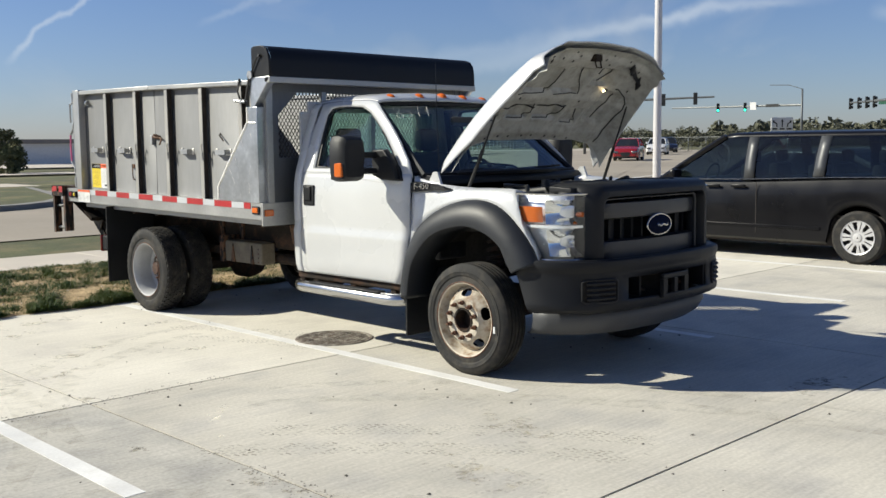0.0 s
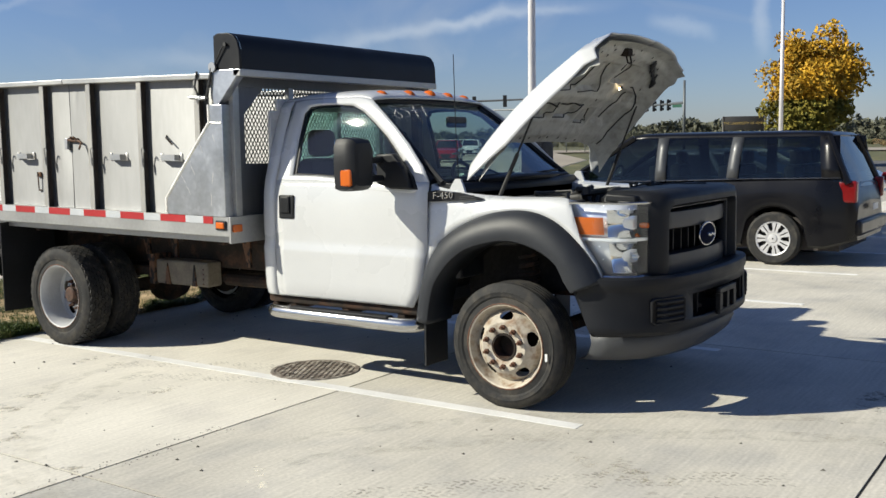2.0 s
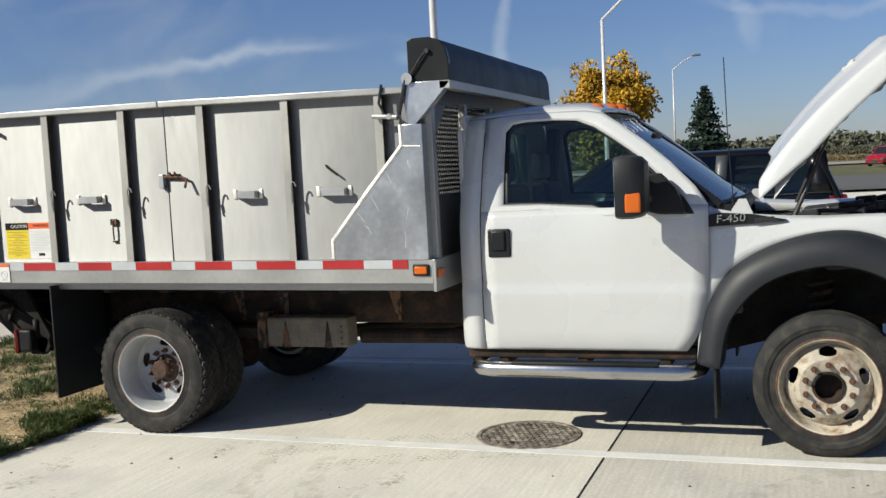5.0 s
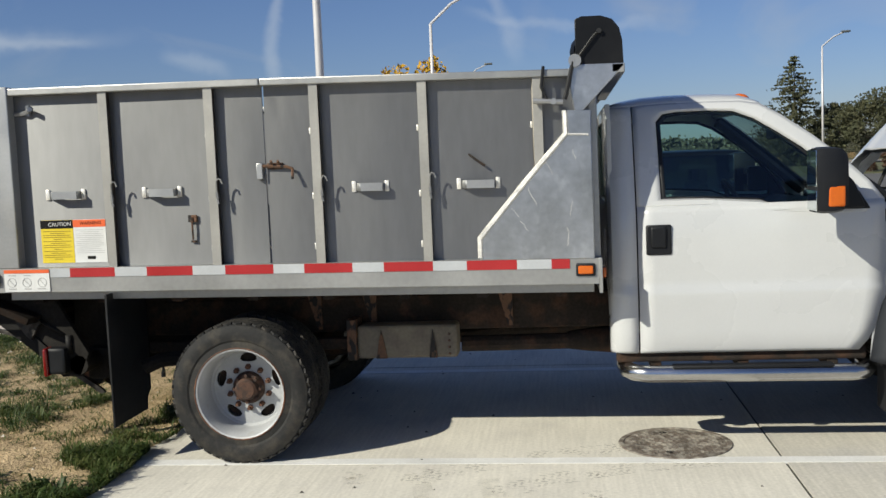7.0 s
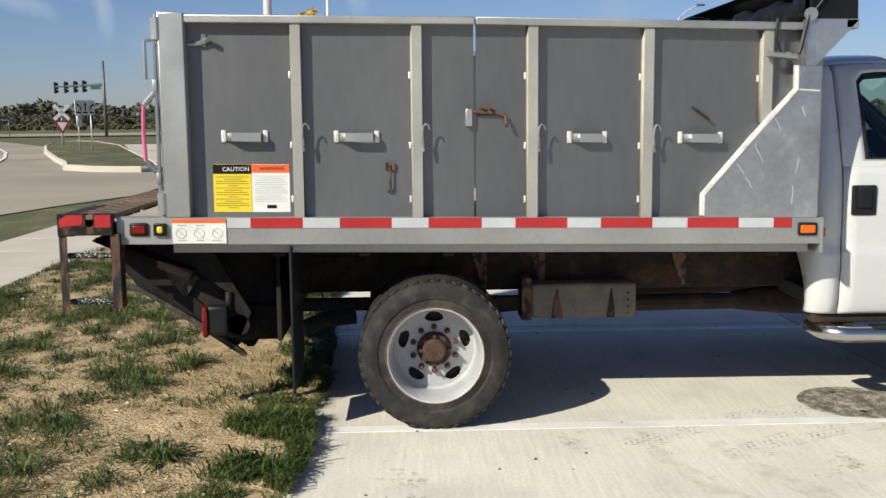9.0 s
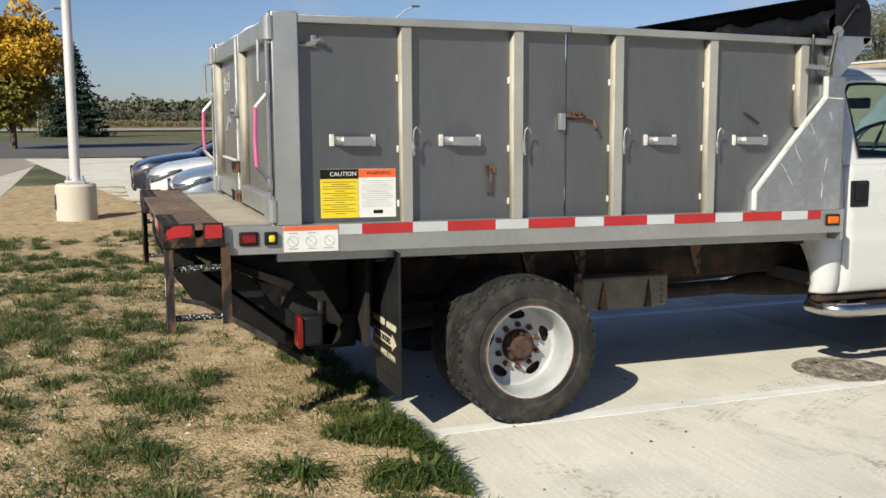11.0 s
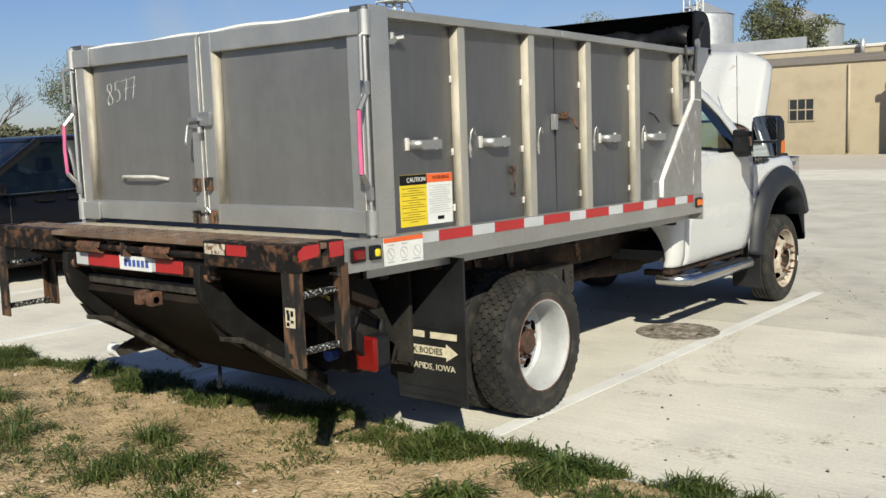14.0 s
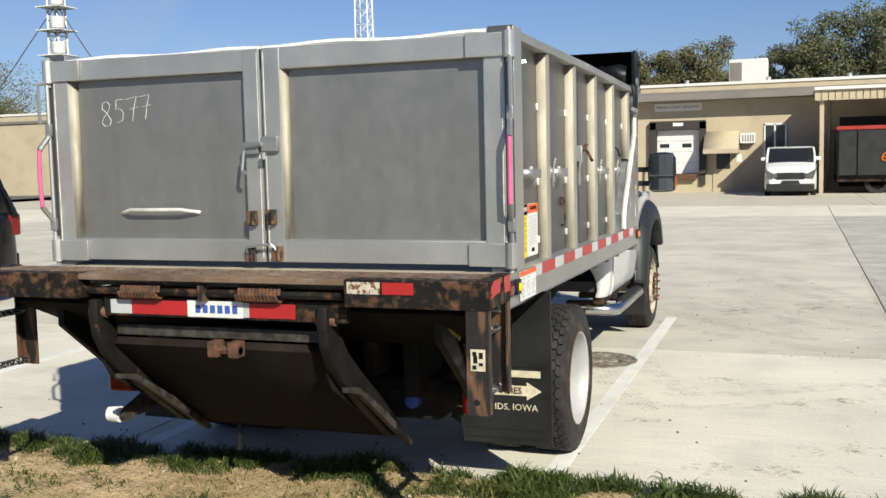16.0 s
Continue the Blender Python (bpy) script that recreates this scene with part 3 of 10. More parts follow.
# ---- ground ----
def land(x, y):
    """Height of the land: level round the lot, rising towards the crossing."""
    d, az = math.hypot(x, y), math.degrees(math.atan2(x, y))
    h = float(np.interp(d, (0, 22, 46, 72, 90, 110, 160, 500, 1500), (0, 0, 0.18, 0.38, 0.46, 0.5, 0.6, 1.5, 4.0)))
    dip = 0.013 * max(0.0, min(d, 420) - 90) * float(np.interp(az, (5, 12, 30, 40), (0, 1, 1, 0)))
    return h * float(np.interp(az, (-150, -90, -40, 0, 28, 40, 74, 93, 125, 179), (0.0, 0.5, 1, 0.4, 0.0, 1, 1, 0.42, 0.0, 0.0))) - dip


def laid(name, xs, ys, lift, material, label, cat="ground", bend=None):
    """A strip of the setting that follows the land."""
    rows = []
    for x in xs:
        row = []
        for y in ys:
            px, py = bend(x, y) if bend else (x, y)
            row.append((px, py, land(px, py) + lift))
        rows.append(row)
    return tagged(part(name, sheet(B(), rows), material), label, cat, kind="structure")


rings = [0, 6, 12, 18, 24, 30, 36, 42, 48, 55, 63, 72, 82, 95, 110, 135, 170, 230, 330, 500, 800, 1500]
gb = B()
sheet(gb, [[(r * math.sin(a * math.pi / 48), r * math.cos(a * math.pi / 48), land(r * math.sin(a * math.pi / 48), r * math.cos(a * math.pi / 48)) - 0.06 - (0.14 if r * math.cos(a * math.pi / 48) < -19 and r < 70 else 0.02 if r > 20 else 0)) for a in range(97)] for r in rings[1:]])
tagged(part("ground", gb, LAWN), "dry green and tan grassland reaching the horizon", "ground", kind="structure")

# bare soil strip behind the parking bays, with an uneven edge to the concrete
def edge_y(x):
    return 4.86 + 0.05 * noise.noise((x * 1.7, 3.1, 0)) + 0.03 * noise.noise((x * 6.1, 1.2, 0)) + 0.055 * min(max(x, 0), 16)


rows = []
for i in range(330):
    x = -12 + i * 0.1
    row = []
    for k in range(46):
        y = edge_y(x) - 0.05 + k * (8.40 - edge_y(x)) / 45
        z = 0.0 if k == 0 else 0.022 + 0.016 * noise.noise((x * 1.3, y * 1.3, 5)) + 0.008 * noise.noise((x * 5, y * 5, 2)) + 0.005 * noise.noise((x * 13, y * 13, 8))
        row.append((x, y, z if k else -0.03))
    rows.append(row)
tagged(part("grass_verge", sheet(B(), rows), DIRT, angle=60), "bare tan soil with patchy dry grass behind the bays", "soil", kind="structure")
laid("verge_beyond", [20.9 + 2 * i for i in range(12)], [4.9, 6, 7.5, 8.36], 0.01, LAWN, "dry grass strip at the end of the bays")
laid("verge_start", [-70 + 2.9 * i for i in range(21)], [4.9, 6, 7.5, 8.36], 0.01, LAWN, "dry grass strip beside the lot")
laid("lawn_strip", [-70 + 3 * i for i in range(30)], [10.1, 11.4, 12.7], 0.0, LAWN, "mown green lawn strip between sidewalk and road", "lawn")
laid("road", [-90 + 4 * i for i in range(34)], [12.7, 16, 20, 24, 27.5], 0.02, ROAD, "worn tan-grey concrete access road", "road", lambda x, y: (x, y - (0.0105 * max(0, x - 3) ** 2 if x < 20 else 3.03 + 0.12 * (x - 20)) * (27.5 - y) / 14.8 + (0.12 * max(0, min(x, 10) + 2) ** 1.5 * (y - 12.7) / 14.8 if x > -2 else 0)))
laid("road_to_crossing", [0, 10, 20, 30, 40, 55, 70, 90, 120, 160], [-9.5, -5, 0, 5, 9.5], 0.035, ROAD, "worn concrete road to the signals", "road", lambda s, w: (20 + s * 0.86 - w * 0.51, 26 + s * 0.51 + w * 0.86))
laid("crossing_apron", [12, 20, 30, 40, 55, 70, 90], [-18, -14, -9.4], 0.03, ROAD, "worn concrete widening before the crossing", "road", lambda s, w: (20 + s * 0.86 - w * 0.51, 26 + s * 0.51 + w * 0.86))
laid("curved_lane_line", [0, 0.2, 0.4, 0.6, 0.8, 1.0], [-0.08, 0.08], 0.06, ROADLINE, "white curved lane line at the crossing", "road line", lambda k, w: (27.0 + 30 * k, 18.7 + 7.3 * k + 4.2 * k * k + w))
laid("highway", [-120, -90, -60, -30, -10, 0, 10, 30, 60, 90], [-14, -7, 0, 7, 14], 0.05, ROAD, "grey highway behind the signals", "road", lambda s, w: (112 + s * 0.30 + w * 0.954, 42 - s * 0.954 + w * 0.30))
laid("side_drive", [37, 42, 48, 54, 60], [-80, -60, -40, -20, -10, 0, 8, 12], 0.03, ASPHALT, "grey asphalt drive beyond the lot", "road")
laid("far_path", [-60 + 5 * i for i in range(26)], [56, 61], 0.03, CRETE_WALK, "pale concrete path across the grass", "path")
laid("far_lot", [-80 + 12 * i for i in range(18)], [76, 85, 95, 110, 130, 150, 175, 205, 240], 0.05, CRETE_WALK, "pale gravel lot before a low building", "lot")
poly = [(28.6, 16.1), (31, 16.9), (35, 18.6), (44, 22.2), (53, 25.4), (60, 27.4), (64, 27.2), (62, 25.2), (53.4, 21.3), (40, 16.8), (31, 13.7), (27.6, 12.7), (26.9, 13.1), (27.3, 14.8)]
ib = B()
vs = [ib.verts.new((x, y, land(x, y) + 0.19)) for x, y in poly]
ib.faces.new(vs)
tagged(part("traffic_island", ib, LAWN), "dry grass traffic island at the crossing", "island", kind="structure")
kb = B()
rod(kb, [(x, y, land(x, y) + 0.09) for x, y in poly + poly[:1]], 0.13, 6)
tagged(part("island_kerb", kb, CRETE_WALK), "pale concrete kerb round the traffic island", "kerb", kind="structure")
laid("island_walk", [0, 1, 2, 3, 4, 5], [-1.4, 1.4], 0.10, CRETE_WALK, "concrete walk across the grass by the crossing", "path", lambda s, w: (27.8 + s * 6.04 - w * 0.29, 11.6 + s * 1.84 + w * 0.957))
laid("kerb_far", [10 + 2 * i for i in range(9)], [0, 0.35], 0.14, JOINT, "dark kerb along the access road", "kerb", lambda x, y: (x - 8, 27.5 + 0.9 * (x - 8) + y))
corner = [(-70 + 6 * i, 21.0) for i in range(12)] + [(0, 21.0), (3.2, 21.05), (4.6, 21.5), (5.8, 22.4), (6.8, 23.9), (7.6, 26.2), (8.4, 29.0), (9.4, 32.6)]
cl = B()
sheet(cl, [[(x, y, land(x, y) + 0.16) for x, y in corner], [(x - 0.2, y + 0.3, land(x, y) + 0.165) for x, y in corner]])
sheet(cl, [[(x, y, land(x, y) - 0.1) for x, y in corner], [(x, y, land(x, y) + 0.16) for x, y in corner]])
tagged(part("corner_kerb", cl, CONCRETE_OLD), "grey concrete kerb round the street corner", "kerb", kind="structure")
cl = B()
sheet(cl, [[(x - 0.2, y + 0.3, land(x, y) + 0.16) for x, y in corner], [(x - 0.25, 0.5 * (y + 33.2), land(x, 0.5 * (y + 33.2)) + 0.18) for x, y in corner], [(x - 0.3, 33.2, land(x, 33.2) + 0.18) for x, y in corner]])
tagged(part("corner_lawn", cl, LAWN), "dry grass lawn at the street corner", "lawn", kind="structure")
laid("corner_walk", [-70 + 4 * i for i in range(21)], [33.2, 35, 36.6], 0.19, CRETE_WALK, "pale concrete walk along the corner lawn", "path")
laid("railway", [-90 + 8 * i for i in range(18)], [66, 67.5], 0.22, JOINT, "dark railway line across the grass", "railway")

laid("lot_end", [15 + 1.5 * i for i in range(15)], [0, 0.25, 0.5, 0.75, 1], 0.025, CONCRETE, "pale concrete at the far end of the lot", "paving", lambda x, k: (x, 4.6 + k * (1.0 + 0.155 * (x - 14))))
# sidewalk slabs behind the verge
walk_root = tagged(new("sidewalk"), "pale concrete sidewalk between two grass strips", "sidewalk", kind="structure")
slab = B()
box(slab, -0.745, 0.745, -0.86, 0.86, -0.1, 0.012, 0.01, 1)
first = part("slab", slab, CRETE_WALK, walk_root)
first.matrix_basis = pose(-9, 9.23, land(-9, 9.23))
for i in range(1, 34):
    again(first, pose(-9 + 1.5 * i, 9.23, land(-9 + 1.5 * i, 9.23)), walk_root)
laid("sidewalk_bed", [-70 + 4 * i for i in range(32)], [8.36, 10.11], -0.02, CRETE_WALK, "concrete bed of the sidewalk", "sidewalk")

# parking lot: concrete slabs with recessed joints
XJ = [-35.3, -30.7, -26.1, -21.5, -16.9, -12.3, -7.7, -3.18, 1.5, 6.1, 10.7, 15.3, 19.9, 24.5, 29.1, 33.7, 36.2]
YJ = [4.9, 1.18, -2.13, -5.15, -8.05, -11.1, -14.15, -17.2, -20.25, -22.5]
tagged(part("lot_bed", box(B(), -36, 36.2, -22.5, 5.0, -0.2, -0.007), JOINT), "dark joint bed under the concrete lot", "paving", kind="structure")
lot = tagged(new("parking_lot"), "pale broom-finished concrete parking lot with dark joints", "parking lot", kind="structure")
rest = B()
for i in range(len(XJ) - 1):
    for j in range(len(YJ) - 1):
        x0, x1, y0, y1 = XJ[i] + 0.008, XJ[i + 1] - 0.008, YJ[j + 1] + 0.008, YJ[j] - 0.008
        if j == 0:
            y1 += 0.1 + 0.055 * min(max(x1, 0), 16)
        if -9 < x0 < 16 and y1 > -16:
            sb = B()
            box(sb, x0, x1, y0, y1, -0.12, 0.0)
            part("slab", sb, CONCRETE_GREY if x1 < -3.1 and y1 < 1.3 else CONCRETE_MID if y1 < 1.3 else CONCRETE, lot, angle=0)
        else:
            box(rest, x0, x1, y0, y1, -0.12, 0.0)
ob = part("far_slabs", rest, CONCRETE, lot, angle=0)
ob["kind"] = "stuff"
ap = B()
for i in range(16):
    box(ap, -36 + 4.5 * i, -36 + 4.5 * i + 4.48, -37.4, -22.52, -0.12, 0.003)
# the apron falls gently towards the docks
for v in ap.verts:
    v.co.z += 0.11 * (v.co.y + 22.52) / 14.9
ob = part("apron_slabs", ap, CRETE_WALK, lot, angle=0)
ob["kind"] = "stuff"

# painted bay lines
for k in range(13):
    x = -6.42 + 2.645 * k if k < 3 else 1.32 + 2.52 * (k - 3)
    tagged(part("bay_line", box(B(), x - 0.052, x + 0.052, -0.56, edge_y(x) - 0.02, -0.01, 0.0022), ROADLINE, angle=0), "white painted bay line on concrete", "bay line", "bay lines", "structure")

# tyre marks and stains on the concrete
def mark(name, pts, wide, material, label):
    rows = []
    for i, p in enumerate(pts):
        a, c = Vector(pts[max(0, i - 1)]), Vector(pts[min(len(pts) - 1, i + 1)])
        d = (c - a).normalized()
        n = Vector((-d.y, d.x)) * wide * (0.6 + 0.4 * math.sin(math.pi * min(1, (i + 0.6) / len(pts))))
        rows.append([(p[0] - n.x, p[1] - n.y, 0.0012), (p[0] + n.x, p[1] + n.y, 0.0012)])
    ob = tagged(part(name, sheet(B(), rows), material, angle=0), label, "ground mark", kind="structure")
    ob.visible_shadow = False


for cx, cy, r, a0, a1, w in ((-1.0, 0.2, 2.6, 100, 175, 0.09), (-1.0, 0.2, 2.95, 95, 170, 0.07), (-4.6, -3.2, 4.2, 5, 60, 0.10), (-4.6, -3.2, 4.6, 8, 58, 0.08), (-8.5, 2.8, 5.2, -35, 20, 0.10), (-9.5, -6.0, 7.5, 10, 48, 0.11), (-9.5, -6.0, 7.9, 10, 46, 0.11)):
    mark("tyre_mark", [(cx + r * math.cos(radians(a0 + (a1 - a0) * k / 20)), cy + r * math.sin(radians(a0 + (a1 - a0) * k / 20))) for k in range(21)], w, TYREMARK, "faint grey tyre mark on the concrete")
# spalled concrete along the long joint, pale chips, smears, and tread prints where a wet tyre rolled
def blot(name, cx, cy, rx, ry, turn, material, label, seed, holes=0.35):
    """An uneven patch made of small ragged flakes."""
    rng = random.Random(seed)
    b = B()
    c, s = math.cos(radians(turn)), math.sin(radians(turn))
    for _ in range(int(260 * rx * ry / 0.05) + 20):
        u, v = rng.gauss(0, 0.45), rng.gauss(0, 0.45)
        if noise.noise((cx + u * rx * 6, cy + v * ry * 6, seed)) < holes - 0.45:
            continue
        x, y, r = cx + u * rx * c - v * ry * s, cy + u * rx * s + v * ry * c, rng.uniform(0.006, 0.03) * (0.5 + min(rx, ry) * 3)
        n, a0 = rng.randint(5, 7), rng.uniform(0, 6.28)
        z = 0.0009 + 0.0008 * rng.random()
        b.faces.new([b.verts.new((x + r * rng.uniform(0.5, 1.2) * math.cos(a0 + 6.283 * k / n), y + r * rng.uniform(0.5, 1.2) * math.sin(a0 + 6.283 * k / n), z)) for k in range(n)])
    ob = tagged(part(name, b, material, angle=0), label, "ground mark", kind="stuff")
    ob.visible_shadow = False


SPALL = faint("spalled_concrete", (0.16, 0.15, 0.135), 0.55)
CHIP = faint("pale_scrape_on_concrete", (0.80, 0.77, 0.68), 0.75)
GRIME = faint("grey_grime_on_concrete", (0.20, 0.19, 0.17), 0.30)
for k, (cx, cy, rx, ry, turn) in enumerate(((-3.27, -0.75, 0.10, 0.30, 4), (-3.24, -1.35, 0.09, 0.34, 0), (-3.22, -0.15, 0.05, 0.20, 0), (-3.43, 0.08, 0.06, 0.12, 60), (-3.26, -2.0, 0.08, 0.3, 0), (-3.12, 1.30, 0.05, 0.10, 40))):
    blot("spalled_patch", cx, cy, rx, ry, turn, SPALL, "dark spalled concrete beside a joint", 60 + k)
for k, (cx, cy, rx, ry, turn) in enumerate(((-2.72, 0.43, 0.04, 0.13, -50), (-2.99, -0.06, 0.03, 0.07, 10), (-2.85, 0.28, 0.02, 0.09, -60))):
    blot("pale_scrape", cx, cy, rx, ry, turn, CHIP, "pale scrape on the concrete", 80 + k, 0.2)
for k, (cx, cy, rx, ry, turn) in enumerate(((-2.7, 3.75, 0.5, 0.12, 30), (-1.9, 2.25, 0.35, 0.10, -20), (-2.5, 2.75, 0.45, 0.14, 25), (-1.35, 3.45, 0.22, 0.12, 0), (-1.75, -1.15, 0.16, 0.42, -18), (-2.45, -1.55, 0.2, 0.5, -18), (-3.0, 2.1, 0.4, 0.12, 15), (-2.2, 4.3, 0.5, 0.14, 10), (0.4, -1.9, 0.4, 0.16, 0))):
    blot("grime_smear", cx, cy, rx, ry, turn, GRIME, "grey grime smear on the concrete", 90 + k)


def tread_print(pts, wide, label):
    """A rolled print of slanted tread bars."""
    b = B()
    for i, (p, q) in enumerate(zip(pts, pts[1:])):
        p, q = Vector(p), Vector(q)
        d = (q - p).normalized()
        n = Vector((-d.y, d.x))
        for k in range(-2, 3):
            c = p + n * (wide * k / 4) + d * (0.02 if k % 2 else 0)
            e, w = d * 0.016 + n * 0.012 * (1 if k % 2 else -1), n * 0.011
            b.faces.new([b.verts.new((v.x, v.y, 0.0013)) for v in (c - e - w, c + e - w, c + e + w, c - e + w)])
    ob = tagged(part("tread_print", b, PRINT, angle=0), label, "ground mark", kind="stuff")
    ob.visible_shadow = False


PRINT = faint("dark_tread_print", (0.10, 0.095, 0.085), 0.5)
for cx, cy, r, a0, a1 in ((-3.4, 1.5, 2.55, -2, 42), (-3.1, 1.35, 1.95, 4, 44), (-6.5, -4.5, 5.4, 28, 52), (-6.5, -4.5, 5.75, 28, 50)):
    n = int(r * radians(a1 - a0) / 0.045)
    tread_print([(cx + r * math.cos(radians(a0 + (a1 - a0) * k / n)), cy + r * math.sin(radians(a0 + (a1 - a0) * k / n))) for k in range(n + 1)], 0.17, "faint dark tyre tread print on the concrete")
# manhole cover
mh = thing("manhole_cover", "round worn cast-iron manhole cover set in concrete", "manhole cover", (-0.80, 1.72, 0))
mb = B()
lathe(mb, [(0.002, 0.325), (0.007, 0.32), (0.007, 0.295), (0.003, 0.29), (0.003, 0.001)], (-0.80, 1.72, 0), 48, "z")
part("ring", mb, IRON, mh)
mb = B()
for i in range(-7, 8):
    for j in range(-7, 8):
        x, y = i * 0.042, j * 0.042 + (0.021 if i % 2 else 0)
        if math.hypot(x, y) < 0.27:
            h = 0.0075 + 0.002 * noise.noise((i * 0.7, j * 0.7, 0))
            box(mb, -0.80 + x - 0.0175, -0.80 + x + 0.0175, 1.72 + y - 0.012, 1.72 + y + 0.012, 0.001, h)
part("tread_pattern", mb, IRON, mh, angle=0)
for k in range(2):
    pk = B()
    lathe(pk, [(0.0085, 0.022), (0.0095, 0.014), (0.004, 0.012), (0.003, 0.001)], (-0.80 + 0.2 * (1 - 2 * k), 1.72 + 0.05, 0), 12, "z")
    part("pick_hole", pk, WELLBLACK, mh)

# pebbles and clods
def scatter(name, n, xr, yr, size, material, label, zoff=0.0):
    rng = random.Random(n)
    b = B()
    for _ in range(n):
        x, y, s = rng.uniform(*xr), rng.uniform(*yr), size * rng.uniform(0.4, 1.3)
        vs = [b.verts.new((x + s * a * rng.uniform(0.6, 1.2), y + s * c * rng.uniform(0.6, 1.2), zoff + s * e)) for a, c, e in ((1, 0, 0.0), (-0.5, 0.9, 0.0), (-0.5, -0.9, 0.0), (0.1, 0, 0.7))]
        for f in ((0, 1, 3), (1, 2, 3), (2, 0, 3)):
            b.faces.new([vs[i] for i in f])
    return tagged(part(name, b, material, angle=0), label, "debris", kind="stuff")


scatter("soil_clods", 15000, (-7, 7), (5.0, 8.35), 0.0066, CLOD, "small dry soil clods and pebbles", 0.026)
scatter("soil_lumps", 800, (-7, 5), (5.2, 8.3), 0.016, CLOD, "larger lumps of dry soil", 0.024)
scatter("soil_pebbles", 500, (-7, 7), (5.0, 8.3), 0.016, CRETE_WALK, "pale pebbles lying on the soil", 0.026)
scatter("joint_crumbs", 500, (-3.27, -3.12), (-4.6, -0.6), 0.006, CRUMBS, "dark crumbs of broken concrete along a joint", 0.0)
scatter("joint_grit", 260, (-5.4, -2.2), (1.10, 1.26), 0.006, CRUMBS, "dark grit in a concrete joint", 0.0)
scatter("lot_debris", 260, (-7, 3), (-5, 4.7), 0.012, JOINT, "small dark specks of debris on the concrete", 0.0)

# grass: a band along the concrete, rosettes and thin growth on the soil, straw litter
def edge_density(x, y):
    d = y - edge_y(x)
    if d < -0.03:
        return 0, 1
    reach = 0.40 + 0.30 * noise.noise((x * 0.9, 0.3, 7.7)) + 0.20 * noise.noise((x * 3.3, 1.3, 2.7))
    patch = noise.noise((x * 3.1, y * 3.1, 4.0)) + 0.6 * noise.noise((x * 8.3, y * 8.3, 6.0))
    return (min(1.0, max(0.0, 1.15 - 1.05 * d / reach)) * min(1.0, max(0.03, 0.46 + 1.5 * patch)), 0.9 + 0.75 * patch)


def tuft_density(x, y):
    p = 0.8 * noise.noise((x * 1.15, y * 1.15, 21.0)) + 0.7 * noise.noise((x * 3.9, y * 3.9, 9.0)) + 0.75 * noise.noise((x * 11, y * 11, 3.0))
    grown = max(0.0, min(1.0, (y - 5.5 - 0.25 * noise.noise((x * 0.8, 2.0, 5.0))) / 0.55))
    far = max(0.0, (y - 7.2) / 1.5)
    return (max(0.02, min(0.9, (p * 0.72 - 0.08 + 0.36 * grown + 0.6 * far) * 0.85)), 0.75 + 0.4 * p)


def litter_density(x, y):
    p = noise.noise((x * 1.4, y * 1.4, 31.0)) + 0.6 * noise.noise((x * 5.1, y * 5.1, 19.0))
    return (max(0.02, min(1.0, 0.25 + p * 1.6)), 1.0)


def blades(name, n, xr, yr, dense, tall, label, seed, material, flat=0.0, wide=0.0022):
    """Bent blades, three pieces long; flat: how far they lie down."""
    rng = np.random.default_rng(seed)
    V, F = [], []
    tries = 0
    while len(F) < 3 * n and tries < n * 14:
        tries += 1
        x, y = rng.uniform(*xr), rng.uniform(*yr)
        keep, k = dense(x, y)
        if rng.random() > keep:
            continue
        long = tall * (0.35 + 0.9 * rng.random() ** 1.6) * max(0.35, k)
        a, bend, w = rng.uniform(0, 6.283), min(1.5, rng.uniform(0.15, 1.15) + flat), wide * rng.uniform(0.7, 1.7)
        ca, sa = math.cos(a), math.sin(a)
        sx, sy = -sa * w, ca * w
        px, py, pz, lean = x, y, 0.012, 0.25 * bend
        i = len(V)
        V += [(x - sx, y - sy, pz), (x + sx, y + sy, pz)]
        for q in range(2):
            px, py, pz = px + ca * math.sin(lean) * long * 0.38, py + sa * math.sin(lean) * long * 0.38, pz + math.cos(lean) * long * 0.38
            lean = min(1.75, lean + 0.55 * bend)
            V += [(px - sx * 0.85, py - sy * 0.85, max(0.012, pz)), (px + sx * 0.85, py + sy * 0.85, max(0.012, pz))]
        V.append((px + ca * math.sin(lean) * long * 0.34, py + sa * math.sin(lean) * long * 0.34, max(0.010, pz + math.cos(lean) * long * 0.34)))
        F += [(i, i + 1, i + 3, i + 2), (i + 2, i + 3, i + 5, i + 4), (i + 4, i + 5, i + 6)]
    me = bpy.data.meshes.new(name)
    me.from_pydata(V, [], F)
    me.materials.append(material)
    return tagged(new(name, me), label, "grass", kind="stuff")


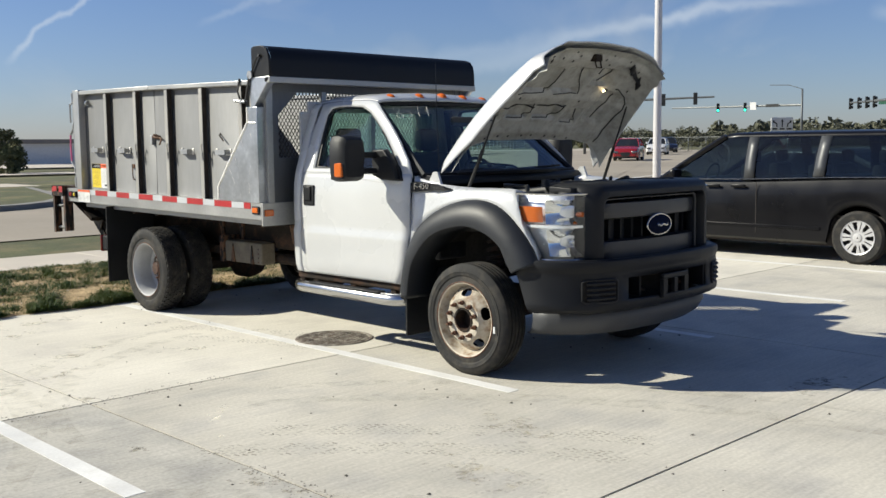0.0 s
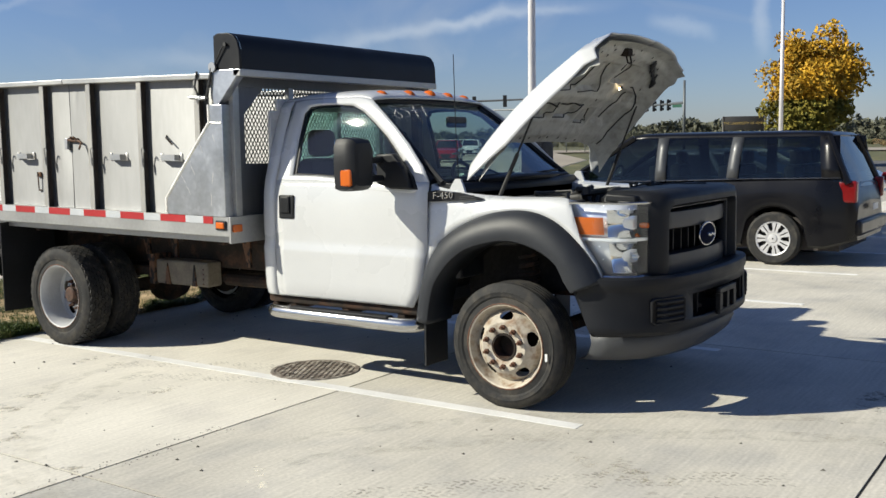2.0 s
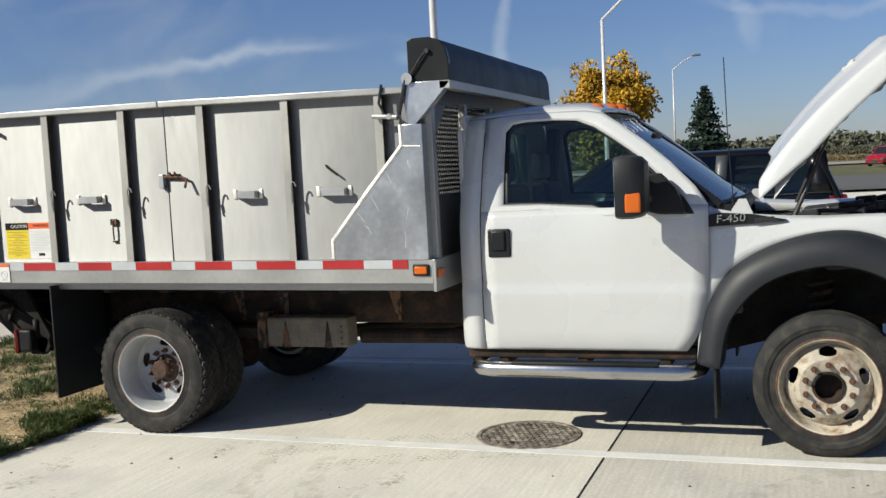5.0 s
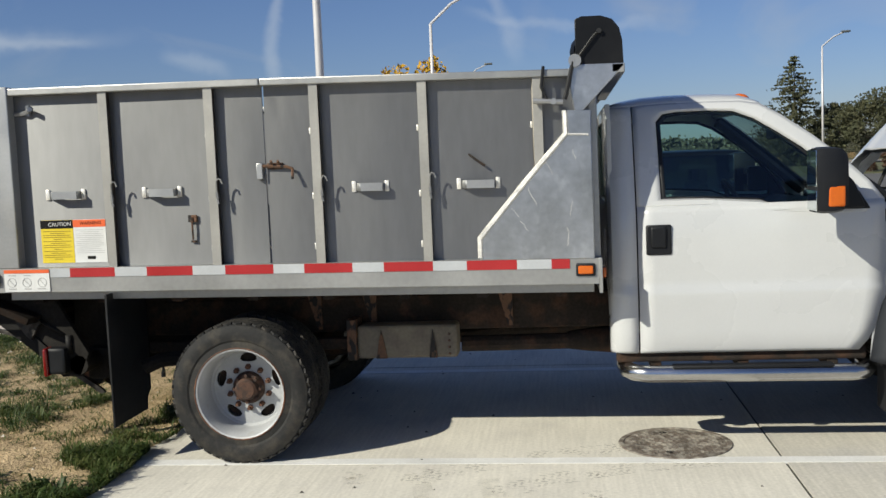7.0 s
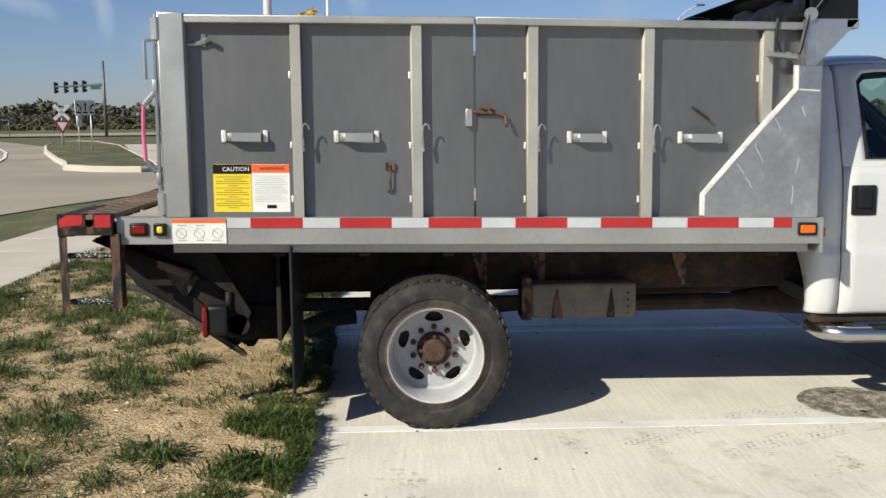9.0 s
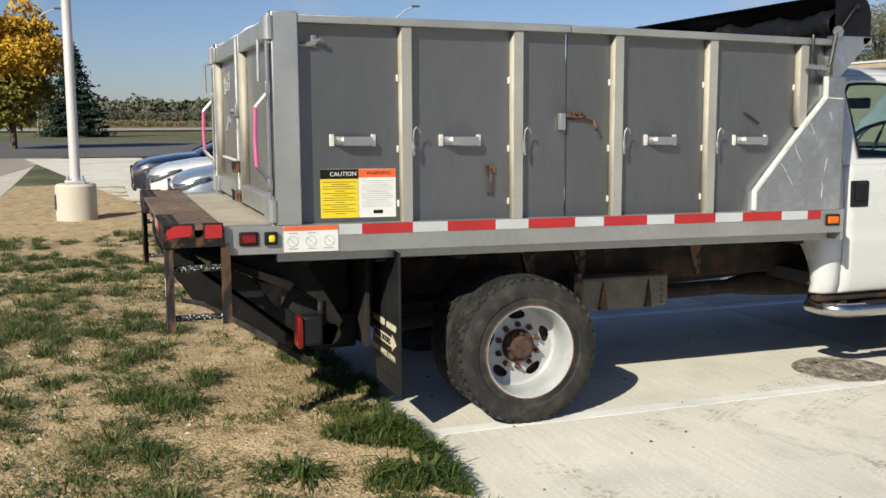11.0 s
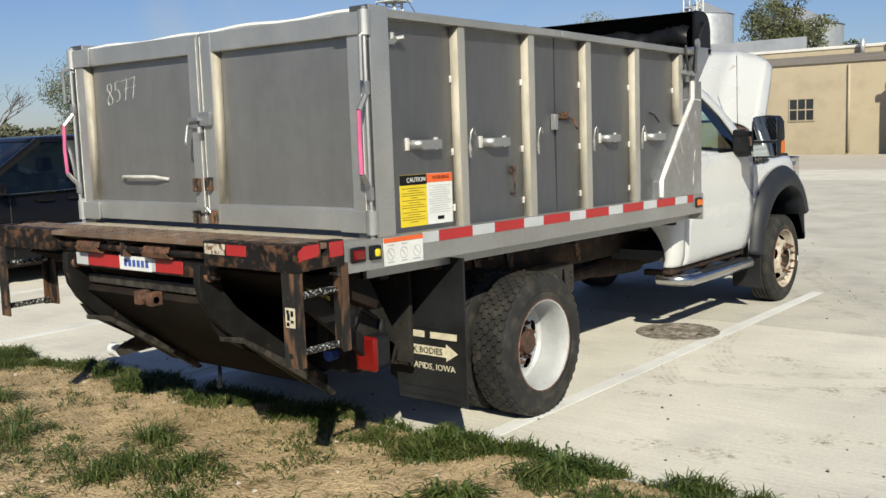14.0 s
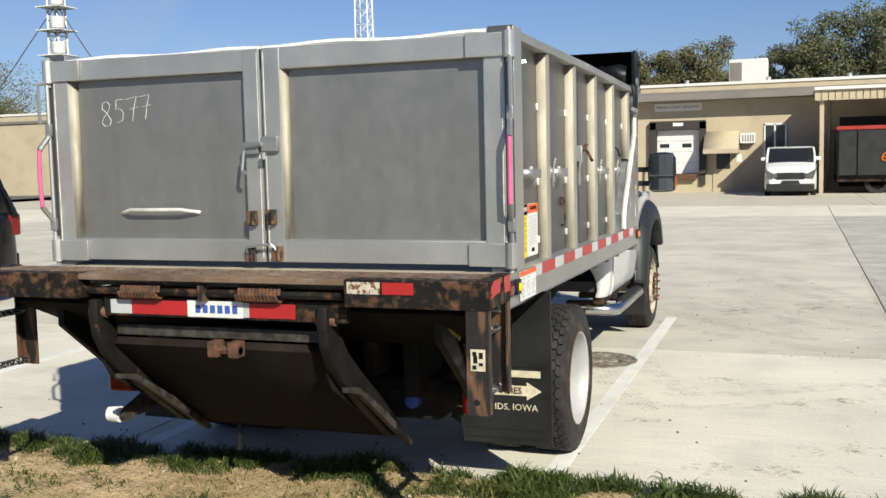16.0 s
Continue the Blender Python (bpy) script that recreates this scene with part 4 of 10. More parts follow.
def rosettes(name, n, seed, yr=(5.1, 8.35), broad=1.0, label="sprawling green crabgrass clumps on bare soil"):
    """Crabgrass: clumps of long blades that sprawl outwards from a crown."""
    rng = np.random.default_rng(seed)
    V, F = [], []
    for _ in range(n):
        cx, cy = rng.uniform(-8, 9), rng.uniform(*yr)
        if noise.noise((cx * 0.7, cy * 0.7, 3.0)) + 0.5 * noise.noise((cx * 2.3, cy * 2.3, 8.0)) < (-0.22 if cy > 5.75 else 0.12):
            continue
        size = rng.uniform(0.5, 1.25) ** 1.5
        for _ in range(int(rng.uniform(30, 90) * size)):
            a = rng.uniform(0, 6.283)
            d = abs(rng.normal(0, 0.045)) * size
            x, y = cx + d * math.cos(a), cy + d * math.sin(a)
            if y < edge_y(x) - 0.02:
                continue
            a += rng.normal(0, 0.5)
            out, h, w = rng.uniform(0.05, 0.17) * size, rng.uniform(0.02, 0.075) * size, rng.uniform(0.0018, 0.004) * broad
            ca, sa = math.cos(a), math.sin(a)
            sx, sy = -sa * w, ca * w
            i = len(V)
            V += [(x - sx, y - sy, 0.012), (x + sx, y + sy, 0.012), (x - sx + ca * out * 0.35, y - sy + sa * out * 0.35, 0.014 + h), (x + sx + ca * out * 0.35, y + sy + sa * out * 0.35, 0.014 + h), (x - sx * 0.8 + ca * out * 0.75, y - sy * 0.8 + sa * out * 0.75, 0.014 + h * 0.9), (x + sx * 0.8 + ca * out * 0.75, y + sy * 0.8 + sa * out * 0.75, 0.014 + h * 0.9), (x + ca * out, y + sa * out, 0.014 + h * 0.55)]
            F += [(i, i + 1, i + 3, i + 2), (i + 2, i + 3, i + 5, i + 4), (i + 4, i + 5, i + 6)]
    me = bpy.data.meshes.new(name)
    me.from_pydata(V, [], F)
    me.materials.append(BLADE)
    return tagged(new(name, me), label, "grass", kind="stuff")


blades("edge_grass", 62000, (-6.0, 8), (4.8, 6.1), edge_density, 0.085, "green grass growing over the edge of the concrete", 3, BLADE, 0.55, 0.0027)
blades("grass_tufts", 70000, (-4.5, 5.5), (5.1, 8.45), tuft_density, 0.06, "thin green grass tufts on dry soil", 4, BLADE, 0.75, 0.0028)
blades("straw_litter", 42000, (-7, 6), (5.0, 8.35), litter_density, 0.05, "dry straw and dead grass lying on the soil", 6, STRAW, 1.2, 0.0016)
rosettes("crabgrass_clumps", 1100, 5)
rosettes("broad_leaved_weeds", 330, 15, (4.95, 5.7), 2.0, "broad-leaved weeds among the edge grass")


# ---- the truck: front towards -y, kerb side towards -x ----
truck = thing("flatbed_truck", "white regular-cab work truck with an aluminium box bed, hood propped open", "truck", (0, 2.0, 0))


def width_at(z):
    """Half width of the cab at a height."""
    return float(np.interp(z, (0.50, 0.62, 0.80, 0.90, 0.94, 1.10, 1.30, 1.40, 1.70, 1.92, 1.99), (0.945, 0.985, 0.995, 1.0, 0.985, 0.992, 0.985, 0.965, 0.865, 0.775, 0.70)))


SHAPE["now"] = cab_shape
# cab lower side panels: doors and rear corners
for s, side in ((-1, "kerb"), (1, "road")):
    rows = []
    zs = [0.56, 0.575, 0.62, 0.68, 0.75, 0.82, 0.88, 0.905, 0.93, 0.97, 1.05, 1.15, 1.25, 1.32, 1.36, 1.40]
    for z in zs:
        y_front = float(np.interp(z, (0.56, 0.62, 0.71, 0.95, 1.45), (0.69, 0.645, 0.60, 0.56, 0.555)))
        rows.append([(s * width_at(z), y_front + (1.868 - y_front) * k / 14, z) for k in range(15)])
    door = part("door", sheet(B(), rows), WHITE, truck, thick=0.016, offset=0)
    rows = []
    for z in zs + [1.5, 1.6, 1.7, 1.8, 1.88, 1.92, 1.945, 1.962]:
        w = width_at(z)
        k = 0.03 + 0.22 * min(1.0, max(0.0, (z - 0.60) / 0.34)) ** 2
        rows.append([(s * w, 1.876, z), (s * w, 1.93, z), (s * (w - 0.006), 1.97, z), (s * (w - 0.03), 2.005, z), (s * (w - 0.05 - 0.12 * k), 2.02, z), (s * (w - 0.05 - k), 2.025, z)])
    part("cab_corner", sheet(B(), rows), WHITE, truck, thick=0.014, offset=0)
    # upper door frame: a ring round the side window
    cy, cz = 1.33, 1.66
    outer = [(0.555, 1.40), (0.62, 1.50), (0.76, 1.645), (0.90, 1.765), (1.06, 1.885), (1.16, 1.95), (1.26, 1.968), (1.45, 1.972), (1.70, 1.972), (1.80, 1.968), (1.868, 1.962), (1.868, 1.70), (1.868, 1.40), (1.5, 1.40), (1.2, 1.36), (0.9, 1.335), (0.66, 1.33)]
    inner = [(0.655, 1.365), (0.73, 1.475), (0.85, 1.60), (0.95, 1.695), (1.08, 1.79), (1.20, 1.87), (1.31, 1.915), (1.45, 1.925), (1.62, 1.925), (1.70, 1.915), (1.742, 1.87), (1.74, 1.70), (1.735, 1.435), (1.5, 1.43), (1.20, 1.41), (1.09, 1.365), (0.80, 1.355)]
    rows = []
    for k in range(5):
        f = k / 4
        rows.append([(s * (width_at(o[1] + (i[1] - o[1]) * f) - (0.012 if k == 4 else 0)), o[0] + (i[0] - o[0]) * f, o[1] + (i[1] - o[1]) * f) for o, i in zip(outer, inner)])
    part("window_frame", sheet(B(), rows, closed=True), WHITE, truck, thick=0.016, offset=0)
    rows = [[(s * (width_at(i[1]) - 0.014 - 0.002 * k), cy + (i[0] - cy) * f, cz + (i[1] - cz) * f) for i in inner] for k, f in enumerate((1.0, 0.93))]
    part("window_seal", sheet(B(), rows, closed=True), PLASTIC, door, thick=0.012)
    gb = B()
    rows = [[(s * (width_at(cz + (i[1] - cz) * f) - 0.017), cy + (i[0] - cy) * f, cz + (i[1] - cz) * f) for i in inner] for f in (0.985, 0.6, 0.2)]
    sheet(gb, rows, closed=True)
    gb.faces.new([v for v in gb.verts][-len(inner):])
    part("window", gb, CABGLASS, door, "dark tinted door glass")
    # handle in its recess
    hb = B()
    box(hb, s * 0.998 - 0.012, s * 0.998 + 0.012, 1.685, 1.825, 1.125, 1.30, 0.011)
    part("handle_cup", hb, PLASTIC, door)
    hb = B()
    box(hb, s * 1.012 - 0.012, s * 1.012 + 0.012, 1.715, 1.80, 1.17, 1.29, 0.01)
    part("door_handle", hb, PLASTIC, door, "black paddle door handle")
    # corner sail for the mirror
    sb = B()
    prism(sb, [(0.62, 1.345), (0.68, 1.44), (0.78, 1.55), (0.80, 1.54), (0.80, 1.35)], "x", s * 0.955, s * 0.985, 0.008)
    part("mirror_sail", sb, PLASTIC, door)
    # running board: polished bar with brackets
    rb = B()
    x = s * 1.03
    rod(rb, [(s * 0.80, 0.62, 0.46), (s * 0.93, 0.63, 0.452), (s * 1.0, 0.67, 0.447), (x, 0.74, 0.445), (x, 1.30, 0.447), (x, 1.83, 0.45), (s * 1.0, 1.90, 0.452), (s * 0.93, 1.94, 0.456), (s * 0.80, 1.95, 0.46)], 0.047, 14)
    bar = part("step_bar", rb, CHROME, truck, "polished tubular step bar")
    rb = B()
    box(rb, x - 0.04, x + 0.04, 0.84, 1.70, 0.482, 0.50, 0.008)
    part("step_pad", rb, PLASTIC, bar)
    for y in (0.82, 1.30, 1.78):
        part("step_bracket", box(B(), min(s * 0.6, s * 0.93), max(s * 0.6, s * 0.93), y - 0.03, y + 0.03, 0.455, 0.50, 0.005), CHASSIS, truck)
    part("rocker_panel", box(B(), min(s * 0.86, s * 0.945), max(s * 0.86, s * 0.945), 0.64, 2.0, 0.50, 0.575, 0.015), CHASSIS, truck)

# roof
rows = []
for y, edge, high, inset, bow in ((1.16, 1.95, 0.30, 0, 0.045), (1.185, 1.954, 0.50, 0, 0.04), (1.22, 1.96, 0.72, 0, 0.03), (1.27, 1.968, 0.88, 0, 0.02), (1.36, 1.97, 0.97, 0, 0), (1.50, 1.972, 1.0, 0, 0), (1.66, 1.972, 1.0, 0, 0), (1.80, 1.968, 0.95, 0, 0), (1.876, 1.962, 0.86, 0, 0), (1.93, 1.962, 0.72, 0, 0), (1.97, 1.962, 0.52, 0.006, 0), (2.005, 1.962, 0.26, 0.03, 0), (2.022, 1.962, 0.0, 0.08, 0)):
    wd = width_at(edge) - inset
    us = (1, 0.985, 0.96, 0.92, 0.86, 0.75, 0.5, 0.25)
    rows.append([(wd * u, y - bow * (1 - u * u), edge + high * float(np.interp(abs(u), (0, 0.25, 0.5, 0.75, 0.86, 0.92, 0.96, 0.985, 1), (0.073, 0.07, 0.063, 0.05, 0.04, 0.031, 0.02, 0.009, 0)))) for u in [-u for u in us] + [0] + list(us[::-1])])
roof = part("roof", sheet(B(), rows), WHITE, truck, thick=0.016, offset=0, angle=60)
# rear wall with its window
rw = B()
box(rw, -0.74, 0.74, 1.995, 2.022, 0.88, 1.42, 0.005)
box(rw, -0.80, 0.80, 1.995, 2.022, 1.90, 1.985, 0.005)
box(rw, -0.88, -0.70, 1.995, 2.022, 1.42, 1.90, 0.005)
box(rw, 0.70, 0.88, 1.995, 2.022, 1.42, 1.90, 0.005)
rear_wall = part("cab_back", rw, WHITE, truck)
part("back_window", box(B(), -0.71, 0.71, 2.0, 2.006, 1.41, 1.91), CABGLASS, rear_wall)
# windshield
rows = []
for f in (0, 0.2, 0.4, 0.6, 0.8, 1.0):
    y, z, w = 0.50 + 0.70 * f, 1.385 + 0.56 * f + 0.02 * math.sin(math.pi * f), 0.90 - 0.175 * f
    rows.append([(w * u, y - 0.10 * (1 - u * u) * (1 - 0.4 * f), z) for u in (-1, -0.8, -0.5, -0.2, 0, 0.2, 0.5, 0.8, 1)])
shield = part("windshield", sheet(B(), rows), WINDSHIELD, truck, "windshield with a chalk number")
edge = B()
for u in (-1, 1):
    rod(edge, [((0.90 - 0.175 * f) * u, 0.497 + 0.70 * f, 1.387 + 0.56 * f + 0.02 * math.sin(math.pi * f)) for f in (0, 0.25, 0.5, 0.75, 1)], 0.02, 6)
for f in (0.0, 1.0):
    rod(edge, [((0.90 - 0.175 * f) * u, 0.497 + 0.70 * f - 0.10 * (1 - u * u) * (1 - 0.4 * f), 1.387 + 0.56 * f) for u in (-1, -0.5, 0, 0.5, 1)], 0.022, 6)
part("windshield_seal", edge, PLASTIC, truck)
lean = math.degrees(math.atan2(0.56, 0.70))
handwritten("chalk_number", pose(-0.50, 1.013, 1.868, lean, 0, -13), 0.145, CHALK, shield, 0.0017)
# cowl
part("cowl", prism(B(), [(0.40, 1.34), (0.42, 1.375), (0.52, 1.395), (0.56, 1.37), (0.56, 1.25), (0.40, 1.25)], "x", -0.90, 0.90, 0.006), PLASTIC, truck)
for x in (-0.55, 0.15):
    wb = B()
    rod(wb, [(x - 0.08, 0.43, 1.385), (x, 0.46, 1.41), (x + 0.52, 0.46, 1.425)], 0.009, 6)
    part("wiper", wb, PLASTIC, truck)
# clearance lamps on the roof
for x, y in ((-0.55, 1.20), (-0.26, 1.165), (0.0, 1.155), (0.26, 1.165), (0.55, 1.20)):
    lb = B()
    z = 2.0 + 0.02 * (1 - abs(x) / 0.6)
    rows = [[(x + 0.04 * r * math.cos(a), y + 0.005 + 0.06 * r * math.sin(a) + 0.03, z - 0.02 + 0.042 * math.sqrt(max(0, 1 - r * r))) for a in [2 * math.pi * k / 14 for k in range(14)]] for r in (1.0, 0.92, 0.75, 0.5, 0.02)]
    sheet(lb, rows, closed=True)
    part("clearance_lamp", lb, AMBER, truck, "amber roof clearance lamp")
# antenna
ab = B()
rod(ab, [(-0.80, 0.44, 1.36), (-0.80, 0.46, 1.75), (-0.80, 0.47, 2.20)], 0.0028, 5)
rod(ab, [(-0.80, 0.44, 1.34), (-0.80, 0.44, 1.40)], 0.012, 8)
part("antenna", ab, PLASTIC, truck)

# cabin: floor, dash, wheel, seats, pillars
part("cabin_floor", box(B(), -0.9, 0.9, 0.5, 2.0, 0.60, 0.68), DARK, truck)
part("dashboard", prism(B(), [(0.58, 1.10), (0.58, 1.36), (0.78, 1.38), (0.95, 1.30), (0.98, 1.10), (0.85, 0.8), (0.58, 0.8)], "x", -0.86, 0.86, 0.01), DARK, truck)
sw = B()
cen, R = Vector((0.42, 1.10, 1.33)), Euler((radians(62), 0, 0)).to_matrix()
rod(sw, [cen + R @ Vector((0.19 * math.cos(a), 0.19 * math.sin(a), 0)) for a in [2 * math.pi * k / 24 for k in range(25)]], 0.016, 6)
rod(sw, [cen, cen + Vector((0, -0.22, -0.10))], 0.035, 8)
for a in (0.2, 2.9, 4.7):
    rod(sw, [cen, cen + R @ Vector((0.19 * math.cos(a), 0.19 * math.sin(a), 0))], 0.018, 6)
part("steering_wheel", sw, DARK, truck)
for x in (-0.48, 0.0, 0.48):
    sb = B()
    w = 0.24 if x else 0.17
    box(sb, x - w, x + w, 1.30, 1.80, 0.86, 1.06, 0.05)
    box(sb, x - w, x + w, 1.74, 1.90, 0.95, 1.55, 0.05)
    if x:
        box(sb, x - 0.13, x + 0.13, 1.80, 1.90, 1.56, 1.76, 0.045)
    part("seat", sb, SEATC, truck)
part("inside_mirror", box(B(), -0.13, 0.13, 0.93, 0.96, 1.76, 1.84, 0.015), DARK, truck)
for s in (-1, 1):
    lin = B()
    rod(lin, [(s * 0.87, 0.58, 1.40), (s * 0.80, 0.85, 1.63), (s * 0.72, 1.18, 1.90)], 0.035, 6)
    part("pillar_trim", lin, DARK, truck)
    lin = B()
    rod(lin, [(s * 0.88, 1.84, 1.2), (s * 0.80, 1.84, 1.62), (s * 0.72, 1.80, 1.92)], 0.05, 6)
    part("pillar_trim", lin, DARK, truck)
part("door_trim", box(B(), -0.945, -0.92, 0.62, 1.86, 0.68, 1.37, 0.008), DARK, truck)
part("door_trim", box(B(), 0.92, 0.945, 0.62, 1.86, 0.68, 1.37, 0.008), DARK, truck)

# telescopic mirrors
for s in (-1, 1):
    mr = B()
    rows = []
    prof = [(0.84, 0.0), (0.855, 0.6), (0.88, 0.88), (0.92, 1.0), (0.96, 0.97), (0.985, 0.86), (1.0, 0.6)]
    cx, czz = s * 1.275, 1.52
    shape = [(-0.11, -0.155), (-0.07, -0.168), (0.07, -0.168), (0.11, -0.15), (0.12, 0.0), (0.115, 0.12), (0.09, 0.162), (0, 0.17), (-0.09, 0.162), (-0.115, 0.12), (-0.12, 0.0)]
    for y, k in ((0.835, 0.55), (0.84, 0.8), (0.865, 0.95), (0.91, 1.0), (0.97, 1.0), (0.995, 0.97)):
        rows.append([(cx + u * k, y, czz + v * k) for u, v in shape])
    sheet(mr, rows, closed=True)
    mr.verts.ensure_lookup_table()
    n = len(shape)
    mr.faces.new([mr.verts[i] for i in range(n)])
    mr.faces.new([mr.verts[len(mr.verts) - n + i] for i in range(n)][::-1])
    head = part("wing_mirror", mr, PLASTIC, truck, "black telescopic tow mirror")
    for z0, z1, k in ((-0.03, 0.155, 0.9), (-0.155, -0.05, 0.9)):
        part("mirror_glass", box(B(), cx - 0.10, cx + 0.10, 0.996, 1.0, czz + z0, czz + z1, 0.002), MIRROR, head)
    part("turn_lamp", box(B(), cx + s * 0.10 - 0.02, cx + s * 0.10 + 0.022, 0.86, 0.945, 1.385, 1.492, 0.012), AMBER, head)
    am = B()
    for z in (1.545, 1.425):
        box(am, min(s * 0.97, s * 1.20), max(s * 0.97, s * 1.20), 0.87, 0.935, z - 0.022, z + 0.022, 0.012)
    prism(am, [(0.66, 1.36), (0.72, 1.50), (0.80, 1.585), (0.93, 1.58), (0.93, 1.39), (0.82, 1.355)], "x", s * 0.965, s * 1.03, 0.012)
    part("mirror_arm", am, PLASTIC, head)

# front fenders
def smooth(pts, n=4):
    """A rounder line through the same points."""
    P = [Vector((*p, 0)) for p in pts]
    out = []
    for i in range(len(P) - 1):
        p0, p1, p2, p3 = P[max(i - 1, 0)], P[i], P[i + 1], P[min(i + 2, len(P) - 1)]
        for k in range(n):
            t = k / n
            q = 0.5 * (2 * p1 + (p2 - p0) * t + (2 * p0 - 5 * p1 + 4 * p2 - p3) * t * t + (3 * p1 - p0 - 3 * p2 + p3) * t ** 3)
            out.append((q.x, q.y))
    return out + [tuple(pts[-1])]


arch = [(0.635, 0.50), (0.60, 0.70), (0.555, 0.85), (0.46, 1.0), (0.33, 1.095), (0.17, 1.155), (0.0, 1.175), (-0.17, 1.155), (-0.33, 1.09), (-0.46, 0.995), (-0.55, 0.89), (-0.62, 0.805)]
lip = [(0.515, 0.48), (0.49, 0.64), (0.45, 0.76), (0.36, 0.87), (0.25, 0.95), (0.12, 0.99), (0.0, 1.005), (-0.12, 0.99), (-0.24, 0.945), (-0.34, 0.88), (-0.41, 0.80), (-0.455, 0.74)]
for s in (-1, 1):
    tops = [(0.55, 1.385), (0.55, 1.385), (0.53, 1.365), (0.44, 1.335), (0.33, 1.305), (0.17, 1.275), (0.0, 1.25), (-0.17, 1.235), (-0.32, 1.22), (-0.388, 1.205), (-0.398, 1.10), (-0.588, 0.83)]
    rows = []
    for f in (0, 0.25, 0.5, 0.75, 1.0):
        rows.append([(s * (0.985 - 0.035 * f - (0.02 if f == 1 else 0)), a[0] + (t[0] - a[0]) * f, a[1] + (t[1] - a[1]) * f) for a, t in zip(smooth(arch), smooth(tops))])
    fender = part("fender", sheet(B(), rows), WHITE, truck, thick=0.015, offset=0)
    # flat top ledge that the hood closes on
    fl = B()
    sheet(fl, [[(s * w, t[0], t[1] + d) for t in tops[1:10]] for w, d in ((0.93, 0.0), (0.915, 0.006), (0.86, 0.0), (0.80, -0.012), (0.79, -0.06))])
    part("fender_ledge", fl, WHITE, fender, thick=0.01)
    # wide black wheel-arch flare
    rows = []
    for f, wd in ((0, 0.985), (0.02, 1.0), (0.12, 1.03), (0.3, 1.06), (0.55, 1.08), (0.8, 1.085), (0.95, 1.08), (1.0, 1.06), (1.02, 1.0), (1.03, 0.8)):
        rows.append([(s * wd, a[0] + (b[0] - a[0]) * f, a[1] + (b[1] - a[1]) * f) for a, b in zip(smooth(arch), smooth(lip))])
    part("wheel_arch_flare", sheet(B(), rows), FLARE, truck, "faded black plastic wheel-arch flare", thick=0.01, offset=0, angle=50)
    # inner wheel well
    wb = B()
    sheet(wb, [[(s * w, a * 1.06, (z - 0.39) * 1.04 + 0.39) for a, z in lip] for w in (1.06, 0.55)])
    part("wheel_well", wb, WELLBLACK, truck)
    # wall added as a stand-in for the dark void behind the wheel
    part("wheel_well_wall", prism(B(), [(a * 1.07, (z - 0.39) * 1.05 + 0.39) for a, z in lip], "x", s * 0.57 if s < 0 else 0.55, s * 0.55 if s < 0 else 0.57), WELLBLACK, truck)
    sp = B()
    rod(sp, [(s * 0.68 + 0.06 * math.cos(k * 0.8), 0.02 + 0.06 * math.sin(k * 0.8), 0.48 + 0.006 * k) for k in range(72)], 0.012, 5)
    part("coil_spring", sp, CHASSIS, truck)
    # badge
    bb = B()
    prism(bb, [(0.57, 1.275), (0.565, 1.34), (0.50, 1.345), (0.34, 1.315), (0.175, 1.262), (0.19, 1.255)], "x", s * 0.95 if s > 0 else -0.983, s * 0.983 if s > 0 else -0.95, 0.004)
    badge = part("badge_panel", bb, PLASTIC, fender)
    for k in range(3):
        part("badge_louvre", box(B(), min(s * 0.975, s * 0.989), max(s * 0.975, s * 0.989), 0.215 + 0.01 * k, 0.33, 1.262 + 0.011 * k, 1.268 + 0.011 * k), BARGREY, badge)
    if s < 0:
        words("badge_lettering", "F-450", 0.064, side_pose(0.445, 1.306, -0.988) @ pose(0, 0, 0, 0, 0, -3.5), CHROME, badge, 0.004)
    # mud flap behind the front wheel
    part("front_mud_flap", box(B(), min(s * 0.80, s * 1.06), max(s * 0.80, s * 1.06), 0.535, 0.55, 0.20, 0.62, 0.004), FLAPRUB, truck)

    # headlamp: clear lens over two bright reflector chambers
    def lens_at(f, z, inset=0.0):
        back = float(np.interp(z, (0.815, 0.86, 0.95, 1.02, 1.10, 1.195), (-0.585, -0.545, -0.478, -0.430, -0.398, -0.388)))
        x = float(np.interp(f, (0, 0.2, 0.4, 0.5, 0.62, 0.8, 1), (0.945, 0.942, 0.925, 0.90, 0.86, 0.79, 0.715)))
        y = float(np.interp(f, (0, 0.2, 0.4, 0.5, 0.62, 0.8, 1), (back, back * 0.5 - 0.34, -0.70, -0.745, -0.775, -0.80, -0.81)))
        return (s * (x - inset), y + inset * 0.9, z)
    FS = [k / 16 for k in range(17)]
    lamp = part("headlamp", sheet(B(), [[lens_at(f, z) for f in FS] for z in (0.815, 0.86, 0.91, 0.95, 1.0, 1.05, 1.10, 1.15, 1.195)]), LENS, truck, "clear headlamp with amber side marker")
    part("reflector", sheet(B(), [[lens_at(f, z, 0.06) for f in FS] for z in (0.815, 0.95, 1.0, 1.1, 1.195)]), REFLECTOR, lamp, thick=0.01)
    for z0, z1, dip in ((1.025, 1.165, 0.06), (0.835, 0.990, 0.06)):
        f0, f1 = (0.31, 0.985)
        rows = []
        for k in range(9):
            v = k / 8
            z = z0 + (z1 - z0) * v
            rows.append([lens_at(f0 + (f1 - f0) * q / 12, z, 0.012 + dip * math.sin(math.pi * v) ** 0.6 * math.sin(math.pi * q / 12) ** 0.6) for q in range(13)])
        part("lamp_bowl", sheet(B(), rows), BOWL, lamp, "bright reflector bowl")
